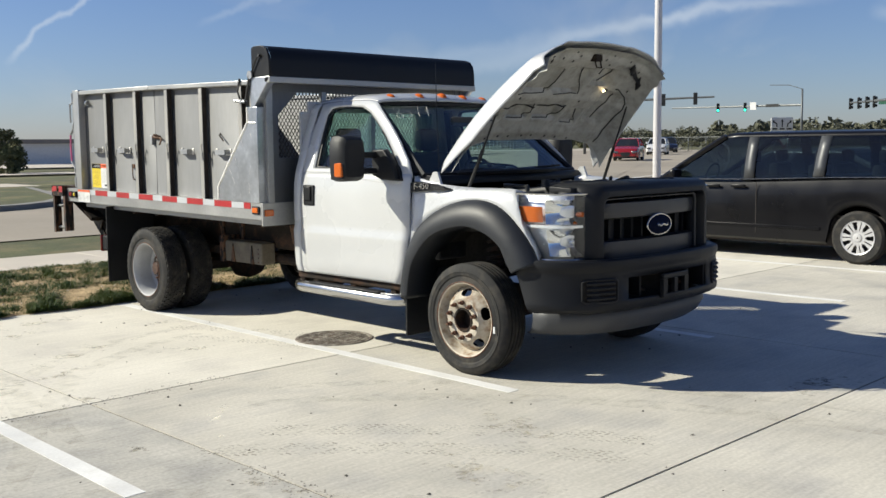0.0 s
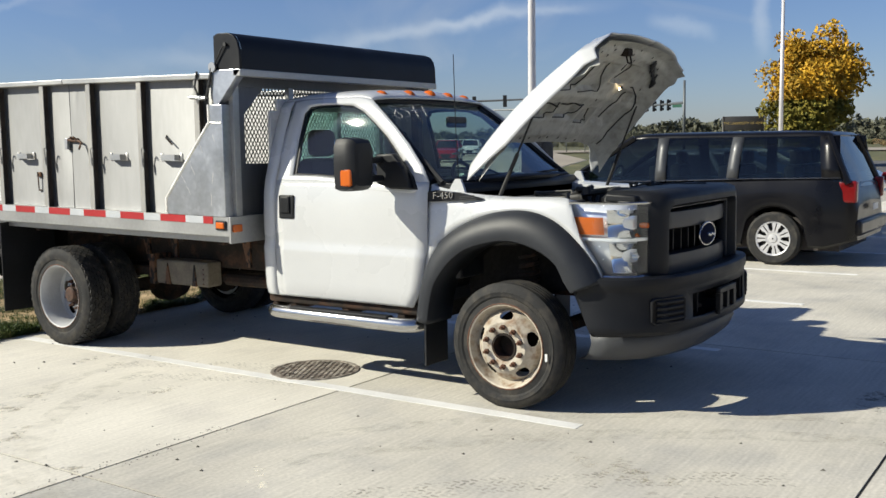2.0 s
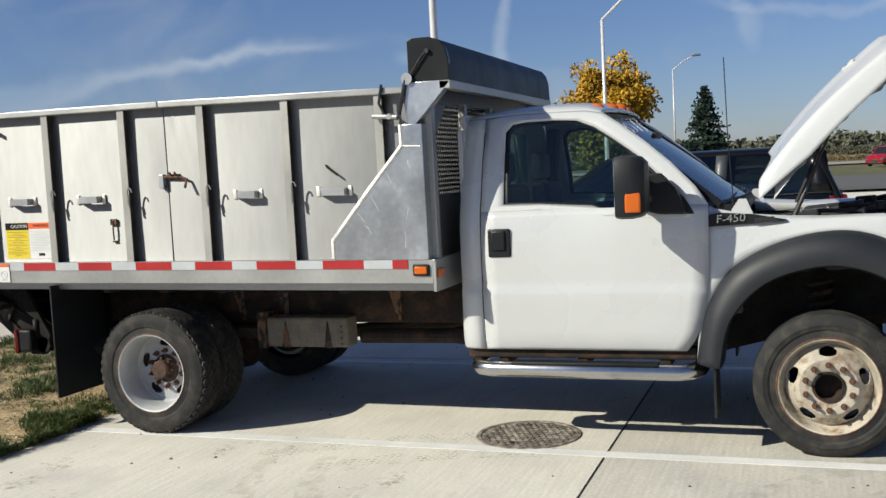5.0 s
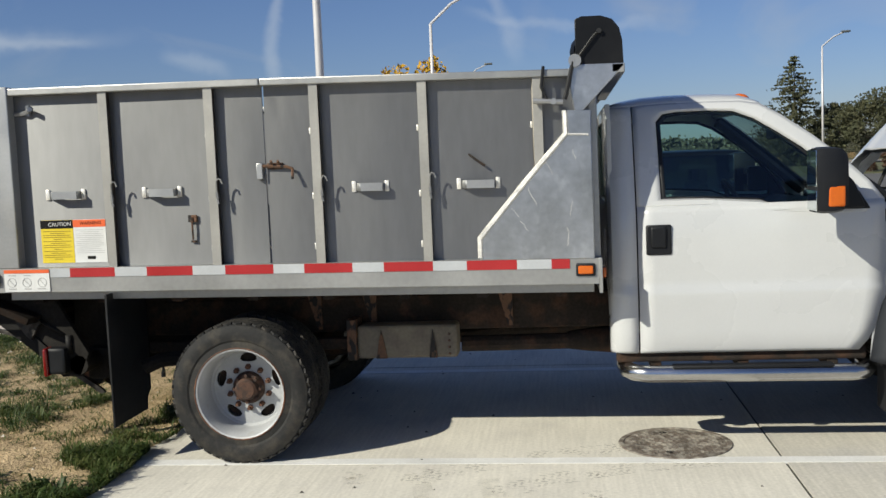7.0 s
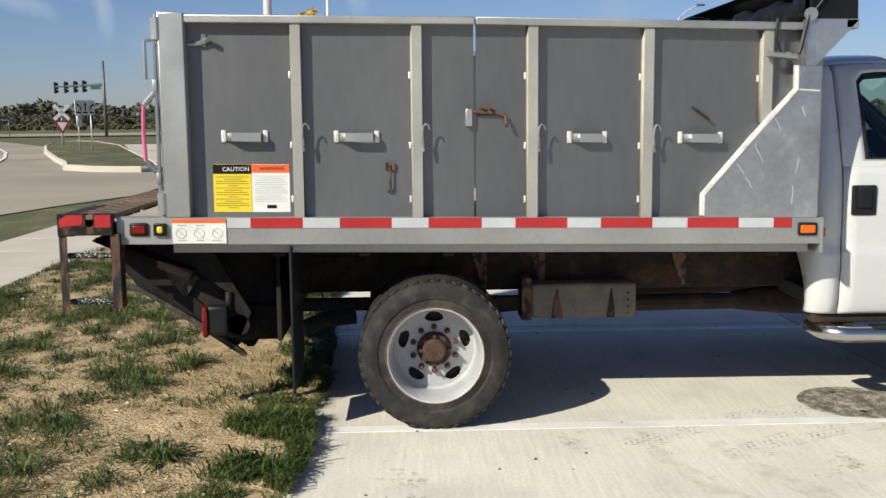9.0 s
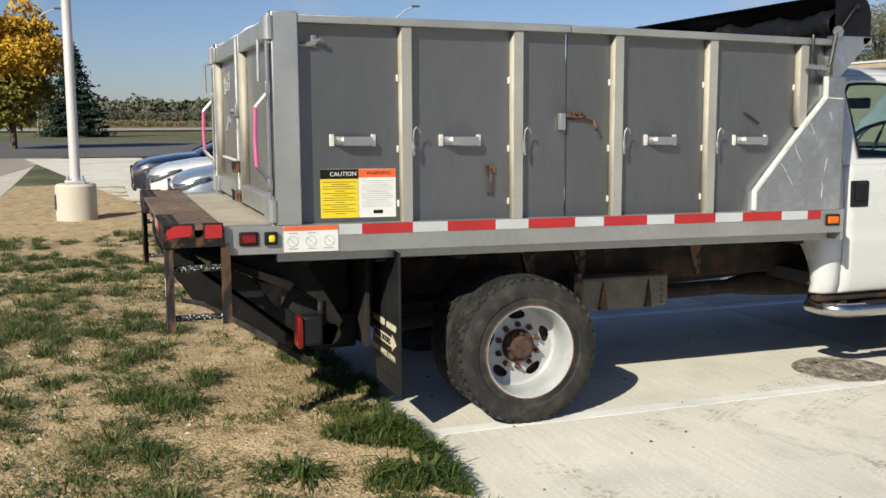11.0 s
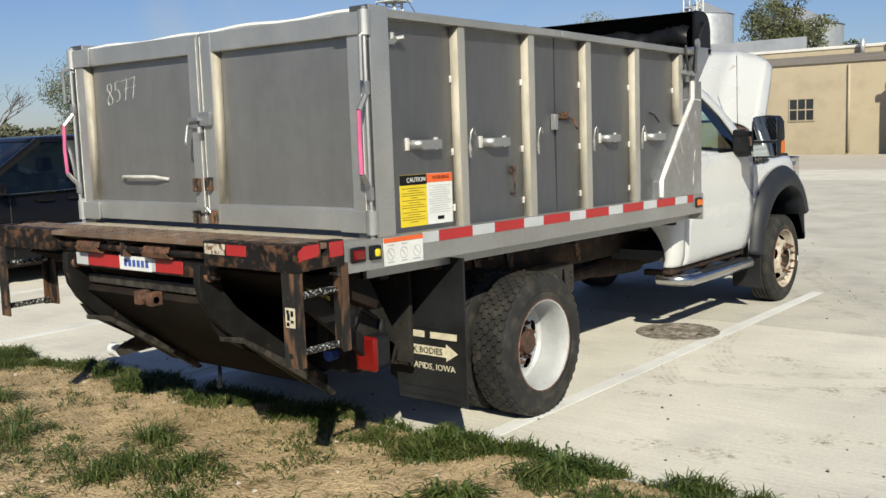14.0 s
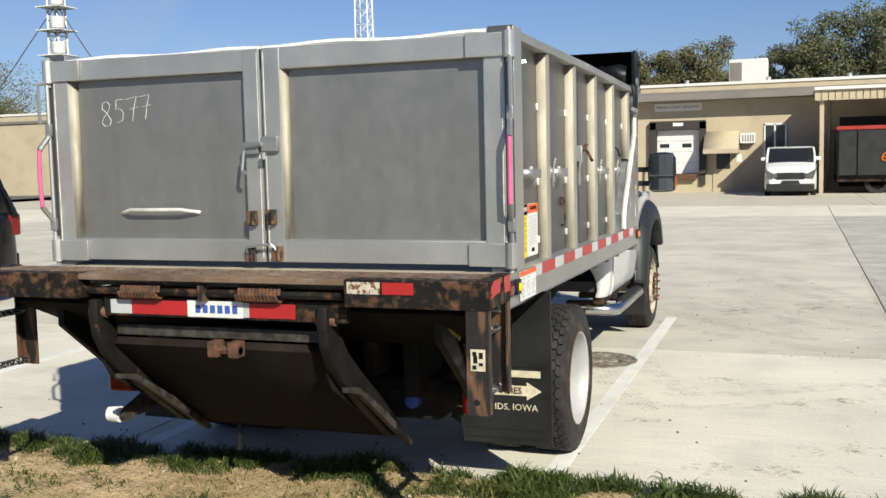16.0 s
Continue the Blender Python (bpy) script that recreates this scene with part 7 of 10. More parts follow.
for k in range(70):
    f = k / 69
    r = 0.072 + 0.016 * noise.noise((k * 0.31, 1.0, 0.0)) + 0.010 * noise.noise((k * 0.9, 4.0, 0.0))
    rows.append([(-1.13 + 2.26 * f, 2.12 + 0.015 * math.sin(k * 0.6) + r * math.cos(a) * (1 + 0.22 * noise.noise((k * 0.45, a * 1.3, 3.0))), 2.245 + 0.02 * math.sin(k * 0.43) + r * math.sin(a) * (1 + 0.3 * noise.noise((k * 0.5, a * 1.3, 9.0)))) for a in [2 * math.pi * q / 14 for q in range(14)]])
sheet(tr, rows, closed=True)
part("rolled_tarp", tr, TARP, truck, "bunched roll of black vinyl tarp", rake=True, angle=50)
for s in (-1, 1):
    kb = B()
    lathe(kb, [(0, 0.034), (-0.012, 0.034), (-0.012, 0.001)], (s * 1.205, 2.19, 2.195), 18, "x")
    part("pivot_disc", kb, ALU_CAST, truck, rake=True)
    kb = B()
    rod(kb, [(s * 1.207, 2.18, 2.20), (s * 1.21, 2.09, 2.32), (s * 1.205, 2.06, 2.345)], 0.006, 6)
    rod(kb, [(s * 1.20, 2.06, 2.345), (s * 1.215, 2.06, 2.345)], 0.014, 10)
    rod(kb, [(s * 1.207, 2.20, 2.19), (s * 1.215, 2.24, 2.02), (s * 1.215, 2.25, 1.99)], 0.012, 6)
    rod(kb, [(s * 1.20, 2.36, 2.17), (s * 1.215, 2.375, 2.06), (s * 1.21, 2.34, 1.985), (s * 1.21, 2.26, 1.965)], 0.009, 6)
    part("tarp_spring", kb, HOSE, truck, "black coiled tarp spring", rake=True)
    kb = B()
    rod(kb, [(s * 1.17, 2.31, 1.98), (s * 1.23, 2.31, 1.98)], 0.018, 8)
    rod(kb, [(s * 1.215, 2.42, 1.985), (s * 1.215, 2.26, 1.975)], 0.015, 8)
    part("tarp_winch", kb, ALU_CAST, truck, rake=True)

# marker lamps and stickers on the kerb side rail
def lamp(name, y0, y1, z0, z1, lens, x=-1.2):
    part(name + "_bezel", box(B(), x - 0.014, x + 0.0, y0 - 0.012, y1 + 0.012, z0 - 0.012, z1 + 0.012, 0.008), PLASTIC, truck, rake=True)
    part(name, box(B(), x - 0.022, x - 0.008, y0, y1, z0, z1, 0.008), lens, truck, rake=True)


lamp("amber_marker", 2.125, 2.205, 1.045, 1.09, AMBER)
lamp("red_marker", 5.665, 5.735, 1.045, 1.09, REDLENS)
fm = B()
box(fm, -1.185, -1.10, 2.055, 2.076, 1.02, 1.075, 0.008)
part("front_marker", fm, AMBER, truck, rake=True)
kb = B()
box(kb, -1.222, -1.198, 5.56, 5.625, 1.035, 1.10, 0.006)
part("plate_lamp_body", kb, PLASTIC, truck, rake=True)
part("yellow_lamp", box(B(), -1.232, -1.212, 5.575, 5.605, 1.05, 1.085, 0.008), YELLOW, truck, rake=True)


def sticker(name, y0, y1, z0, z1, x, material, label=""):
    return part(name, box(B(), x - 0.0012, x + 0.001, y1, y0, z0, z1), material, truck, label, rake=True)


def bars(parent_x, rows, material, yspan, name="print_bar"):
    b = B()
    for z, y0, y1, h in rows:
        box(b, parent_x - 0.0022, parent_x, y1, y0, z - h / 2, z + h / 2)
    ob = part(name, b, material, truck, rake=True)
    ob["kind"] = "stuff"
    return ob


sticker("caution_sticker", 5.325, 5.128, 1.152, 1.40, -1.1335, YELLOW, "yellow caution sticker")
bars(-1.1338, [(1.375, 5.325, 5.128, 0.048)], INK, 0)
words("caution_lettering", "CAUTION", 0.031, side_pose(5.207, 1.410, -1.1365), STICKW, truck, 0.0006)
part("warning_triangle", prism(B(), [(5.307, 1.364), (5.279, 1.364), (5.293, 1.389)], "x", -1.1352, -1.1345), YELLOW, truck, rake=True)
bars(-1.1338, [(1.335 - 0.0115 * k, (5.312, 5.27, 5.312, 5.312, 5.25)[k % 5], (5.142, 5.18, 5.15, 5.142, 5.20)[k % 5], 0.0028) for k in range(15)], OLIVEINK, 0)
sticker("warning_sticker", 5.126, 4.93, 1.152, 1.40, -1.1335, STICKW, "white and orange warning sticker")
bars(-1.1338, [(1.378, 5.126, 4.93, 0.042)], ORANGE, 0)
words("warning_lettering", "WARNING", 0.027, side_pose(5.02, 1.412, -1.1365), INK, truck, 0.0006)
part("warning_triangle", prism(B(), [(5.114, 1.366), (5.090, 1.366), (5.102, 1.388)], "x", -1.1352, -1.1345), INK, truck, rake=True)
bars(-1.1338, [(1.34 - 0.011 * k, (5.112, 5.09, 5.112, 5.112)[k % 4], (4.945, 4.97, 4.96, 4.945)[k % 4], 0.0024) for k in range(13)], GREYINK, 0)
bars(-1.1338, [(1.18, 5.05, 5.0, 0.018)], INK, 0)
sticker("lift_warning_sticker", 5.53, 5.255, 0.995, 1.122, -1.2045, STICKW, "white lift warning sticker with pictograms")
bars(-1.2055, [(1.112, 5.53, 5.255, 0.02)], ORANGE, 0)
for y in (5.485, 5.393, 5.30):
    cb = B()
    rod(cb, [(-1.2062, y + 0.026 * math.cos(a), 1.048 + 0.026 * math.sin(a)) for a in [2 * math.pi * k / 18 for k in range(19)]], 0.0018, 4)
    rod(cb, [(-1.2062, y - 0.018, 1.03), (-1.2062, y + 0.018, 1.066)], 0.002, 4)
    part("pictogram", cb, GREYINK, truck, rake=True)
bars(-1.2055, [(1.09, 5.505, 5.46, 0.005), (1.09, 5.41, 5.37, 0.005), (1.012, 5.505, 5.46, 0.005), (1.012, 5.41, 5.37, 0.005), (1.012, 5.33, 5.28, 0.005)], GREYINK, 0)

# ---- rear gates ----
for s in (-1, 1):
    x0, x1 = (-1.165, -0.012) if s < 0 else (0.0 - 0.002, 1.165)
    zt, zb = (2.135, 1.155)
    gate = part("rear_gate", box(B(), x0, x1, 5.515, 5.573, zt - 0.10, zt, 0.006), GATEFRAME, truck, "aluminium framed swing gate", rake=True)
    part("bottom_rail", box(B(), x0, x1, 5.515, 5.573, zb, zb + 0.105, 0.006), GATEFRAME, gate, rake=True)
    part("gate_stile", box(B(), x0, x0 + (0.095 if s < 0 else 0.088), 5.515, 5.576, zb, zt, 0.006), GATEFRAME, gate, rake=True)
    part("gate_stile", box(B(), x1 - 0.095, x1, 5.515, 5.576, zb, zt, 0.006), GATEFRAME, gate, rake=True)
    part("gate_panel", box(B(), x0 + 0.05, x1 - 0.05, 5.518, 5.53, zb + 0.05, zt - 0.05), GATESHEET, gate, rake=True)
    # sun-side return slopes down to the sheet; its pale colour stands for sunlight
    part("stile_return", prism(B(), [(x1 - 0.094, 5.5755), (x1 - 0.118, 5.531), (x1 - 0.094, 5.531)], "z", zb + 0.105, zt - 0.10), RIBWEB, gate, "frame return coloured pale as if sunlit", rake=True)
    # pale rods paint the bright highlight along the stile edges
    for x in (x0 + 0.012, x1 - 0.012):
        wr = B()
        rod(wr, [(x, 5.577, zb + 0.02), (x, 5.577, zt - 0.02)], 0.0022, 5)
        part("bright_edge", wr, WELD, gate, rake=True)
    for z in (2.085, 1.20):
        hb = B()
        xo = s * 1.165
        box(hb, min(xo, xo - s * 0.17), max(xo, xo - s * 0.17), 5.575, 5.588, z - 0.05, z + 0.05, 0.004)
        rod(hb, [(xo + s * 0.02, 5.575, z - 0.055), (xo + s * 0.02, 5.575, z + 0.055)], 0.028, 12)
        rod(hb, [(xo + s * 0.02, 5.575, z - 0.075), (xo + s * 0.02, 5.575, z + 0.07)], 0.012, 8)
        part("gate_hinge", hb, GATEFRAME, gate, rake=True)
    # lock rod with a tape-wrapped grab bar
    gb = B()
    xo = s * 1.19
    rod(gb, [(xo, 5.585, 1.19), (xo, 5.585, 2.07)], 0.010, 6)
    rod(gb, [(xo, 5.60, 2.03), (xo + s * 0.015, 5.63, 2.02), (xo + s * 0.015, 5.63, 1.83)], 0.010, 6)
    rod(gb, [(xo, 5.59, 1.77), (xo + s * 0.012, 5.65, 1.70)], 0.013, 6)
    rod(gb, [(xo + s * 0.012, 5.65, 1.42), (xo, 5.59, 1.35)], 0.013, 6)
    for z in (1.80, 1.33):
        box(gb, xo - 0.015, xo + 0.015, 5.575, 5.60, z - 0.03, z + 0.03, 0.003)
    bar = part("lock_rod", gb, ALU_CAST, truck, rake=True)
    gb = B()
    rod(gb, [(xo + s * 0.012, 5.65, 1.70), (xo + s * 0.014, 5.655, 1.56), (xo + s * 0.012, 5.65, 1.42)], 0.0105, 8)
    part("grab_bar", gb, PINK, truck, "grab bar wrapped in pink tape", rake=True)
    for z in (1.95, 1.62, 1.36):
        part("gate_weld", box(B(), (x1 - 0.10) if s < 0 else (x1 - 0.10), (x1 - 0.093), 5.535, 5.55, z - 0.015, z + 0.015), WELD, gate, rake=True)
        part("gate_weld", box(B(), x0 + 0.09, x0 + 0.10, 5.535, 5.55, z - 0.015, z + 0.015), WELD, gate, rake=True)
# top strip, slightly wavy; its white stands for the sunlit gate edge
for x0, x1, k in ((-1.18, -0.01, 0.0), (0.0, 1.18, -0.006)):
    ts = B()
    rod(ts, [(x0 + (x1 - x0) * i / 14, 5.548, 2.142 + k + 0.006 * math.sin(i * 0.8)) for i in range(15)], 0.012, 6)
    part("weather_strip", ts, STICKW, truck, rake=True)
# latch, lower keepers, grip and chalk number
lb = B()
box(lb, -0.095, -0.01, 5.577, 5.60, 1.665, 1.735, 0.004)
box(lb, 0.005, 0.085, 5.577, 5.60, 1.655, 1.71, 0.004)
rod(lb, [(0.06, 5.605, 1.69), (-0.02, 5.61, 1.70)], 0.012, 6)
rod(lb, [(0.075, 5.61, 1.67), (0.078, 5.625, 1.58), (0.055, 5.63, 1.565)], 0.008, 6)
rod(lb, [(-0.03, 5.615, 1.66), (-0.03, 5.615, 1.63)], 0.014, 6)
part("gate_latch", lb, ALU_CAST, truck, rake=True)
for x, z in ((0.055, 1.36), (-0.045, 1.365), (0.07, 1.19), (-0.07, 1.195)):
    lb = B()
    box(lb, x - 0.024, x + 0.024, 5.577, 5.60, z - 0.035, z + 0.035, 0.004)
    rod(lb, [(x - 0.012, 5.605, z + 0.03), (x - 0.012, 5.605, z - 0.03)], 0.009, 6)
    part("gate_keeper", lb, RUSTBROWN, truck, rake=True)
lb = B()
rod(lb, [(0.08, 5.60, 1.20), (0.075, 5.615, 1.225), (0.02, 5.615, 1.235), (-0.05, 5.61, 1.24), (-0.075, 5.60, 1.21)], 0.007, 6)
part("safety_pin", lb, ALU_CAST, truck, rake=True)
lb = B()
rod(lb, [(0.81, 5.535, 1.385), (0.74, 5.575, 1.40), (0.45, 5.575, 1.40), (0.37, 5.535, 1.385)], 0.009, 8)
part("grip_bar", lb, WELD, truck, rake=True)
handwritten("chalk_number", rear_pose(0.765, 1.915, 5.533) @ pose(0, 0, 0, 0, 0, 3), 0.122, CHALK, truck, 0.0016)

# ---- lift platform at the tail ----
pf = B()
box(pf, -1.24, 1.24, 5.83, 6.10, 1.165, 1.19, 0.004)
plat = part("lift_platform", pf, PLATE, truck, "rusty tread-plate lift platform")
for x0, x1 in ((-1.24, -0.645), (0.63, 1.24)):
    part("platform_edge", box(B(), x0, x1, 6.02, 6.105, 1.08, 1.192, 0.006), BLACKRUST, plat)
# raised rib pattern on the deck
tp = B()
for i in range(34):
    for j in range(5):
        x, y = -1.17 + 0.0705 * i + (0.035 if j % 2 else 0), 5.86 + 0.05 * j
        d = 1 if (i + j) % 2 else -1
        c, k = 0.013, 0.004
        vs = [tp.verts.new((x + a * c - d * b * k, y + d * a * c + b * k, z)) for z in (1.1895, 1.1925) for a, b in ((-1, 0), (0, -1), (1, 0), (0, 1))]
        tp.faces.new(vs[4:])
        for q in range(4):
            tp.faces.new((vs[q], vs[(q + 1) % 4], vs[4 + (q + 1) % 4], vs[4 + q]))
part("tread_pattern", tp, PLATE, plat, angle=0)["kind"] = "stuff"
for s in (-1, 1):
    # side plate with a rounded slot cut from its top edge
    slot = [(5.962 - 0.021 + 0.021 * math.cos(a), 1.150 + 0.021 * math.sin(a)) for a in [math.pi * (2 - k / 8) for k in range(9)]]
    part("platform_side", prism(B(), [(5.825, 1.085), (6.10, 1.085), (6.10, 1.195), (5.962, 1.195)] + slot + [(5.920, 1.195), (5.825, 1.195)], "x", s * 1.19, s * 1.245), BLACKRUST, plat)
    chip = [(5.972, 1.150), (5.972, 1.190), (6.055, 1.190), (6.075, 1.176), (6.088, 1.170), (6.092, 1.150), (6.084, 1.138), (6.092, 1.126), (6.06, 1.133), (5.985, 1.138)]
    part("red_tape", prism(B(), chip, "x", s * 1.2452, s * 1.248), RED, plat, "chipped red reflective tape")
    part("red_tape", box(B(), min(s * 1.2452, s * 1.248), max(s * 1.2452, s * 1.248), 5.832, 5.912, 1.126, 1.190), RED, plat)
    # step legs of angle iron with round rungs
    for y0, y1, foot, flip in ((6.062, 6.10, 0.68, 1), (5.795, 5.84, 0.705, -1)):
        lg = B()
        xi, xo = s * 1.147, s * 1.236
        yf = y1 if flip > 0 else y0
        prism(lg, [(xi, yf), (xo, yf), (xo, yf - flip * (y1 - y0)), (xo - s * 0.008, yf - flip * (y1 - y0)), (xo - s * 0.008, yf - flip * 0.008), (xi, yf - flip * 0.008)], "z", foot, 1.09)
        leg = part("step_leg", lg, LEGSTEEL, plat, "black angle-iron step leg worn to rust")
        for z in (foot + 0.05, foot + 0.30):
            hb = B()
            lathe(hb, [(0.0005 * flip, 0.013), (0.0012 * flip, 0.001)], (s * 1.185, yf, z), 12, "y")
            part("bolt_hole", hb, WELLBLACK, leg)
    for z in (0.975, 0.735):
        rb = B()
        rod(rb, [(s * 1.19, 5.835, z), (s * 1.19, 5.95, z + 0.001), (s * 1.19, 6.07, z)], 0.016, 10)
        part("step_rung", rb, GRIPPED, plat, "black round rung with worn white grip")
    sl = B()
    if s < 0:
        box(sl, -1.222, -1.164, 6.1005, 6.103, 0.852, 0.935)
        part("lift_sticker", sl, CREAM, plat, "worn white sticker with pictograms")
        sl = B()
        for x, z, h in ((-1.206, 0.912, 0.012), (-1.181, 0.918, 0.008), (-1.184, 0.896, 0.014), (-1.206, 0.878, 0.006), (-1.18, 0.866, 0.008)):
            box(sl, x - 0.007, x + 0.009, 6.1031, 6.104, z - h, z + h)
        part("sticker_print", sl, INK, plat)
part("worn_tape", box(B(), -0.80, -0.66, 6.1055, 6.108, 1.135, 1.182), mat("worn_white_tape", (0.55, 0.5, 0.42), 0.5, var=0.1, coarse=20, col2=(0.16, 0.08, 0.04), cut=(0.5, 0.56)), plat)
part("red_tape", box(B(), -0.94, -0.81, 6.1055, 6.108, 1.135, 1.182), RED, plat)
# torsion rod and springs in the gap
tb = B()
rod(tb, [(-0.64, 6.05, 1.115), (0.62, 6.05, 1.115)], 0.018, 8)
part("torsion_rod", tb, BLACKRUST, plat)
for c in (-0.24, 0.34):
    tb = B()
    rod(tb, [(c - 0.10 + 0.2 * k / 96, 6.05 + 0.03 * math.cos(k * 0.785), 1.115 + 0.03 * math.sin(k * 0.785)) for k in range(97)], 0.008, 5)
    part("coil_spring", tb, RUST, plat)
part("rod_bracket", box(B(), 0.015, 0.045, 6.02, 6.08, 1.08, 1.15, 0.004), RUSTBROWN, plat)
# reflector bar with the maker's plate
part("rear_bar", box(B(), -0.62, 0.56, 5.99, 6.03, 1.0, 1.085, 0.005), BLACKRUST, truck)
for a, b, m in ((0.52, 0.41, WTAPE), (0.41, 0.125, RED), (-0.145, -0.175, WTAPE), (-0.175, -0.39, RED)):
    part("rear_tape", box(B(), b, a, 6.0305, 6.034, 1.012, 1.073), m, truck)
mp = part("maker_plate", box(B(), -0.145, 0.125, 6.0305, 6.0345, 1.008, 1.078), STICKW, truck, "white plate with a blue maker's mark")
mk = B()
for k in range(6):
    box(mk, 0.085 - 0.036 * k - 0.024, 0.085 - 0.036 * k, 6.0346, 6.036, 1.026, 1.06)
part("maker_mark", mk, BLUEINK, mp)
part("lower_bar", box(B(), -0.50, 0.56, 5.90, 5.95, 0.90, 0.95, 0.005), WORNEDGE, truck)
ob = B()
box(ob, 0.0, 0.05, 5.95, 6.02, 0.83, 0.90, 0.008)
box(ob, -0.10, -0.05, 5.95, 6.02, 0.83, 0.90, 0.008)
rod(ob, [(0.05, 5.99, 0.86), (-0.10, 5.99, 0.86)], 0.018, 8)
part("lift_lug", ob, RUST, truck)
for s, x in ((-1, -0.52), (1, 0.60)):
    ab = B()
    prism(ab, [(6.055, 1.07), (6.062, 0.98), (6.045, 0.90), (6.0, 0.82), (5.92, 0.735), (5.70, 0.575), (5.42, 0.37), (5.33, 0.34), (5.29, 0.385), (5.46, 0.53), (5.74, 0.745), (5.86, 0.84), (5.93, 0.93), (5.96, 1.07)], "x", x - 0.022, x + 0.022, 0.005)
    arm = part("lift_arm", ab, BLACKARM, truck, "curved black lift arm")
    for y, z in ((6.01, 1.01), (5.40, 0.415)):
        pb = B()
        rod(pb, [(x - 0.045, y, z), (x + 0.045, y, z)], 0.024, 10)
        part("pivot_pin", pb, RUST, arm)
    # thin worn bar below the arm
    ab = B()
    prism(ab, [(5.985, 0.705), (5.985, 0.728), (5.86, 0.70), (5.60, 0.54), (5.30, 0.33), (5.27, 0.30), (5.30, 0.29), (5.62, 0.512), (5.86, 0.675)], "x", x - 0.072, x - 0.045, 0.003)
    part("parallel_bar", ab, WORNEDGE, truck, "scuffed bare steel bar under the arm")
    ab = B()
    prism(ab, [(5.97, 0.78), (5.92, 0.70), (5.35, 0.36), (5.31, 0.42), (5.70, 0.72)], "x", x + 0.03, x + 0.036, 0.0)
    part("arm_web", ab, BLACKARM, truck)
fp = B()
prism(fp, [(5.96, 0.86), (5.93, 0.89), (5.28, 0.40), (5.26, 0.34), (5.30, 0.335)], "x", -0.49, 0.57, 0.004)
folded = part("folded_platform", fp, FOLDED, truck, "folded dark rusty lift platform section")
part("platform_lip", box(B(), -0.50, 0.58, 5.24, 5.29, 0.325, 0.375, 0.006), FOLDED, folded)
part("cover_plate", prism(B(), [(5.98, 1.04), (5.95, 1.06), (5.46, 0.86), (5.48, 0.82)], "x", -1.10, 1.10, 0.004), FOLDED, truck)
hk = B()
rod(hk, [(0.36, 5.28, 0.34), (0.36, 5.28, 0.26), (0.362, 5.285, 0.22)], 0.011, 8)
rod(hk, [(0.362, 5.285, 0.23), (0.362, 5.285, 0.195)], 0.017, 8)
part("release_handle", hk, PLASTIC, truck, "hanging black release handle")
lm = B()
box(lm, -0.75, 0.75, 5.05, 5.30, 0.42, 0.62, 0.02)
rod(lm, [(-0.95, 5.25, 0.55), (0.95, 5.25, 0.55)], 0.06, 10)
box(lm, -0.68, -0.60, 5.08, 5.40, 0.55, 1.0, 0.01)
box(lm, 0.60, 0.68, 5.08, 5.40, 0.55, 1.0, 0.01)
part("lift_frame", lm, WELLBLACK, truck)
# dark plate added to stand for the shaded underbody
part("rear_crossmember", box(B(), -0.92, 0.92, 5.02, 5.045, 0.45, 1.0, 0.004), WELLBLACK, truck)
for s in (-1, 1):
    pb = B()
    prism(pb, [(5.75, 1.0), (5.40, 1.0), (5.18, 0.62), (5.24, 0.48), (5.36, 0.48)], "x", s * 0.93 - 0.02, s * 0.93 + 0.02, 0.004)
    part("lift_side_plate", pb, WELLBLACK, truck)
    tl = B()
    box(tl, s * 0.965 - 0.052, s * 0.965 + 0.062, 5.30, 5.42, 0.505, 0.667, 0.018)
    part("tail_lamp_body", tl, PLASTIC, truck)
    red = part("tail_lamp", box(B(), s * 0.965 - 0.068, s * 0.965 + 0.068, 5.405, 5.436, 0.495, 0.667, 0.014, 4), REDLENS, truck, "square red tail lamp")
    part("clear_window", box(B(), s * 0.965 - 0.055, s * 0.965 + 0.055, 5.424, 5.4335, 0.627, 0.655, 0.004), STICKW, red)
yb = B()
prism(yb, [(5.80, 0.985), (5.80, 0.952), (5.655, 0.878), (5.655, 0.912)], "x", -0.972, -0.966)
ob = part("yellow_label", yb, mat("dirty_yellow_label", (0.42, 0.36, 0.05), 0.6, var=0.25, coarse=18, fine=80, bump=0.0, col2=(0.10, 0.09, 0.04), cut=(0.50, 0.62)), truck, "dirty yellow label on the lift arm")
# diagonal lift strut, its lever plate and the bracket round the tail lamp
for s in (-1, 1):
    sb = B()
    prism(sb, [(5.86, 0.99), (5.86, 0.91), (5.39, 0.535), (5.36, 0.60), (5.70, 0.90), (5.76, 0.99)], "x", s * 0.93, s * 0.965, 0.004)
    part("lift_strut", sb, BLACKARM, truck, "black diagonal lift strut")
    sb = B()
    prism(sb, [(5.63, 0.86), (5.47, 0.842), (5.45, 0.815), (5.475, 0.80), (5.52, 0.712), (5.55, 0.735), (5.60, 0.80)], "x", s * 0.97, s * 0.985, 0.003)
    part("lever_plate", sb, WORNEDGE, truck)
    sb = B()
    rod(sb, [(s * 0.95, 5.50, 0.845), (s * 0.95, 5.33, 0.735)], 0.014, 6)
    rod(sb, [(s * 0.95, 5.30, 0.735), (s * 0.95, 5.30, 0.62)], 0.022, 8)
    part("lift_link", sb, BLACKARM, truck)
rb = B()
prism(rb, [(5.40, 0.42), (5.66, 0.41), (5.68, 0.44), (5.64, 0.475), (5.42, 0.54)], "x", 0.765, 0.79, 0.003)
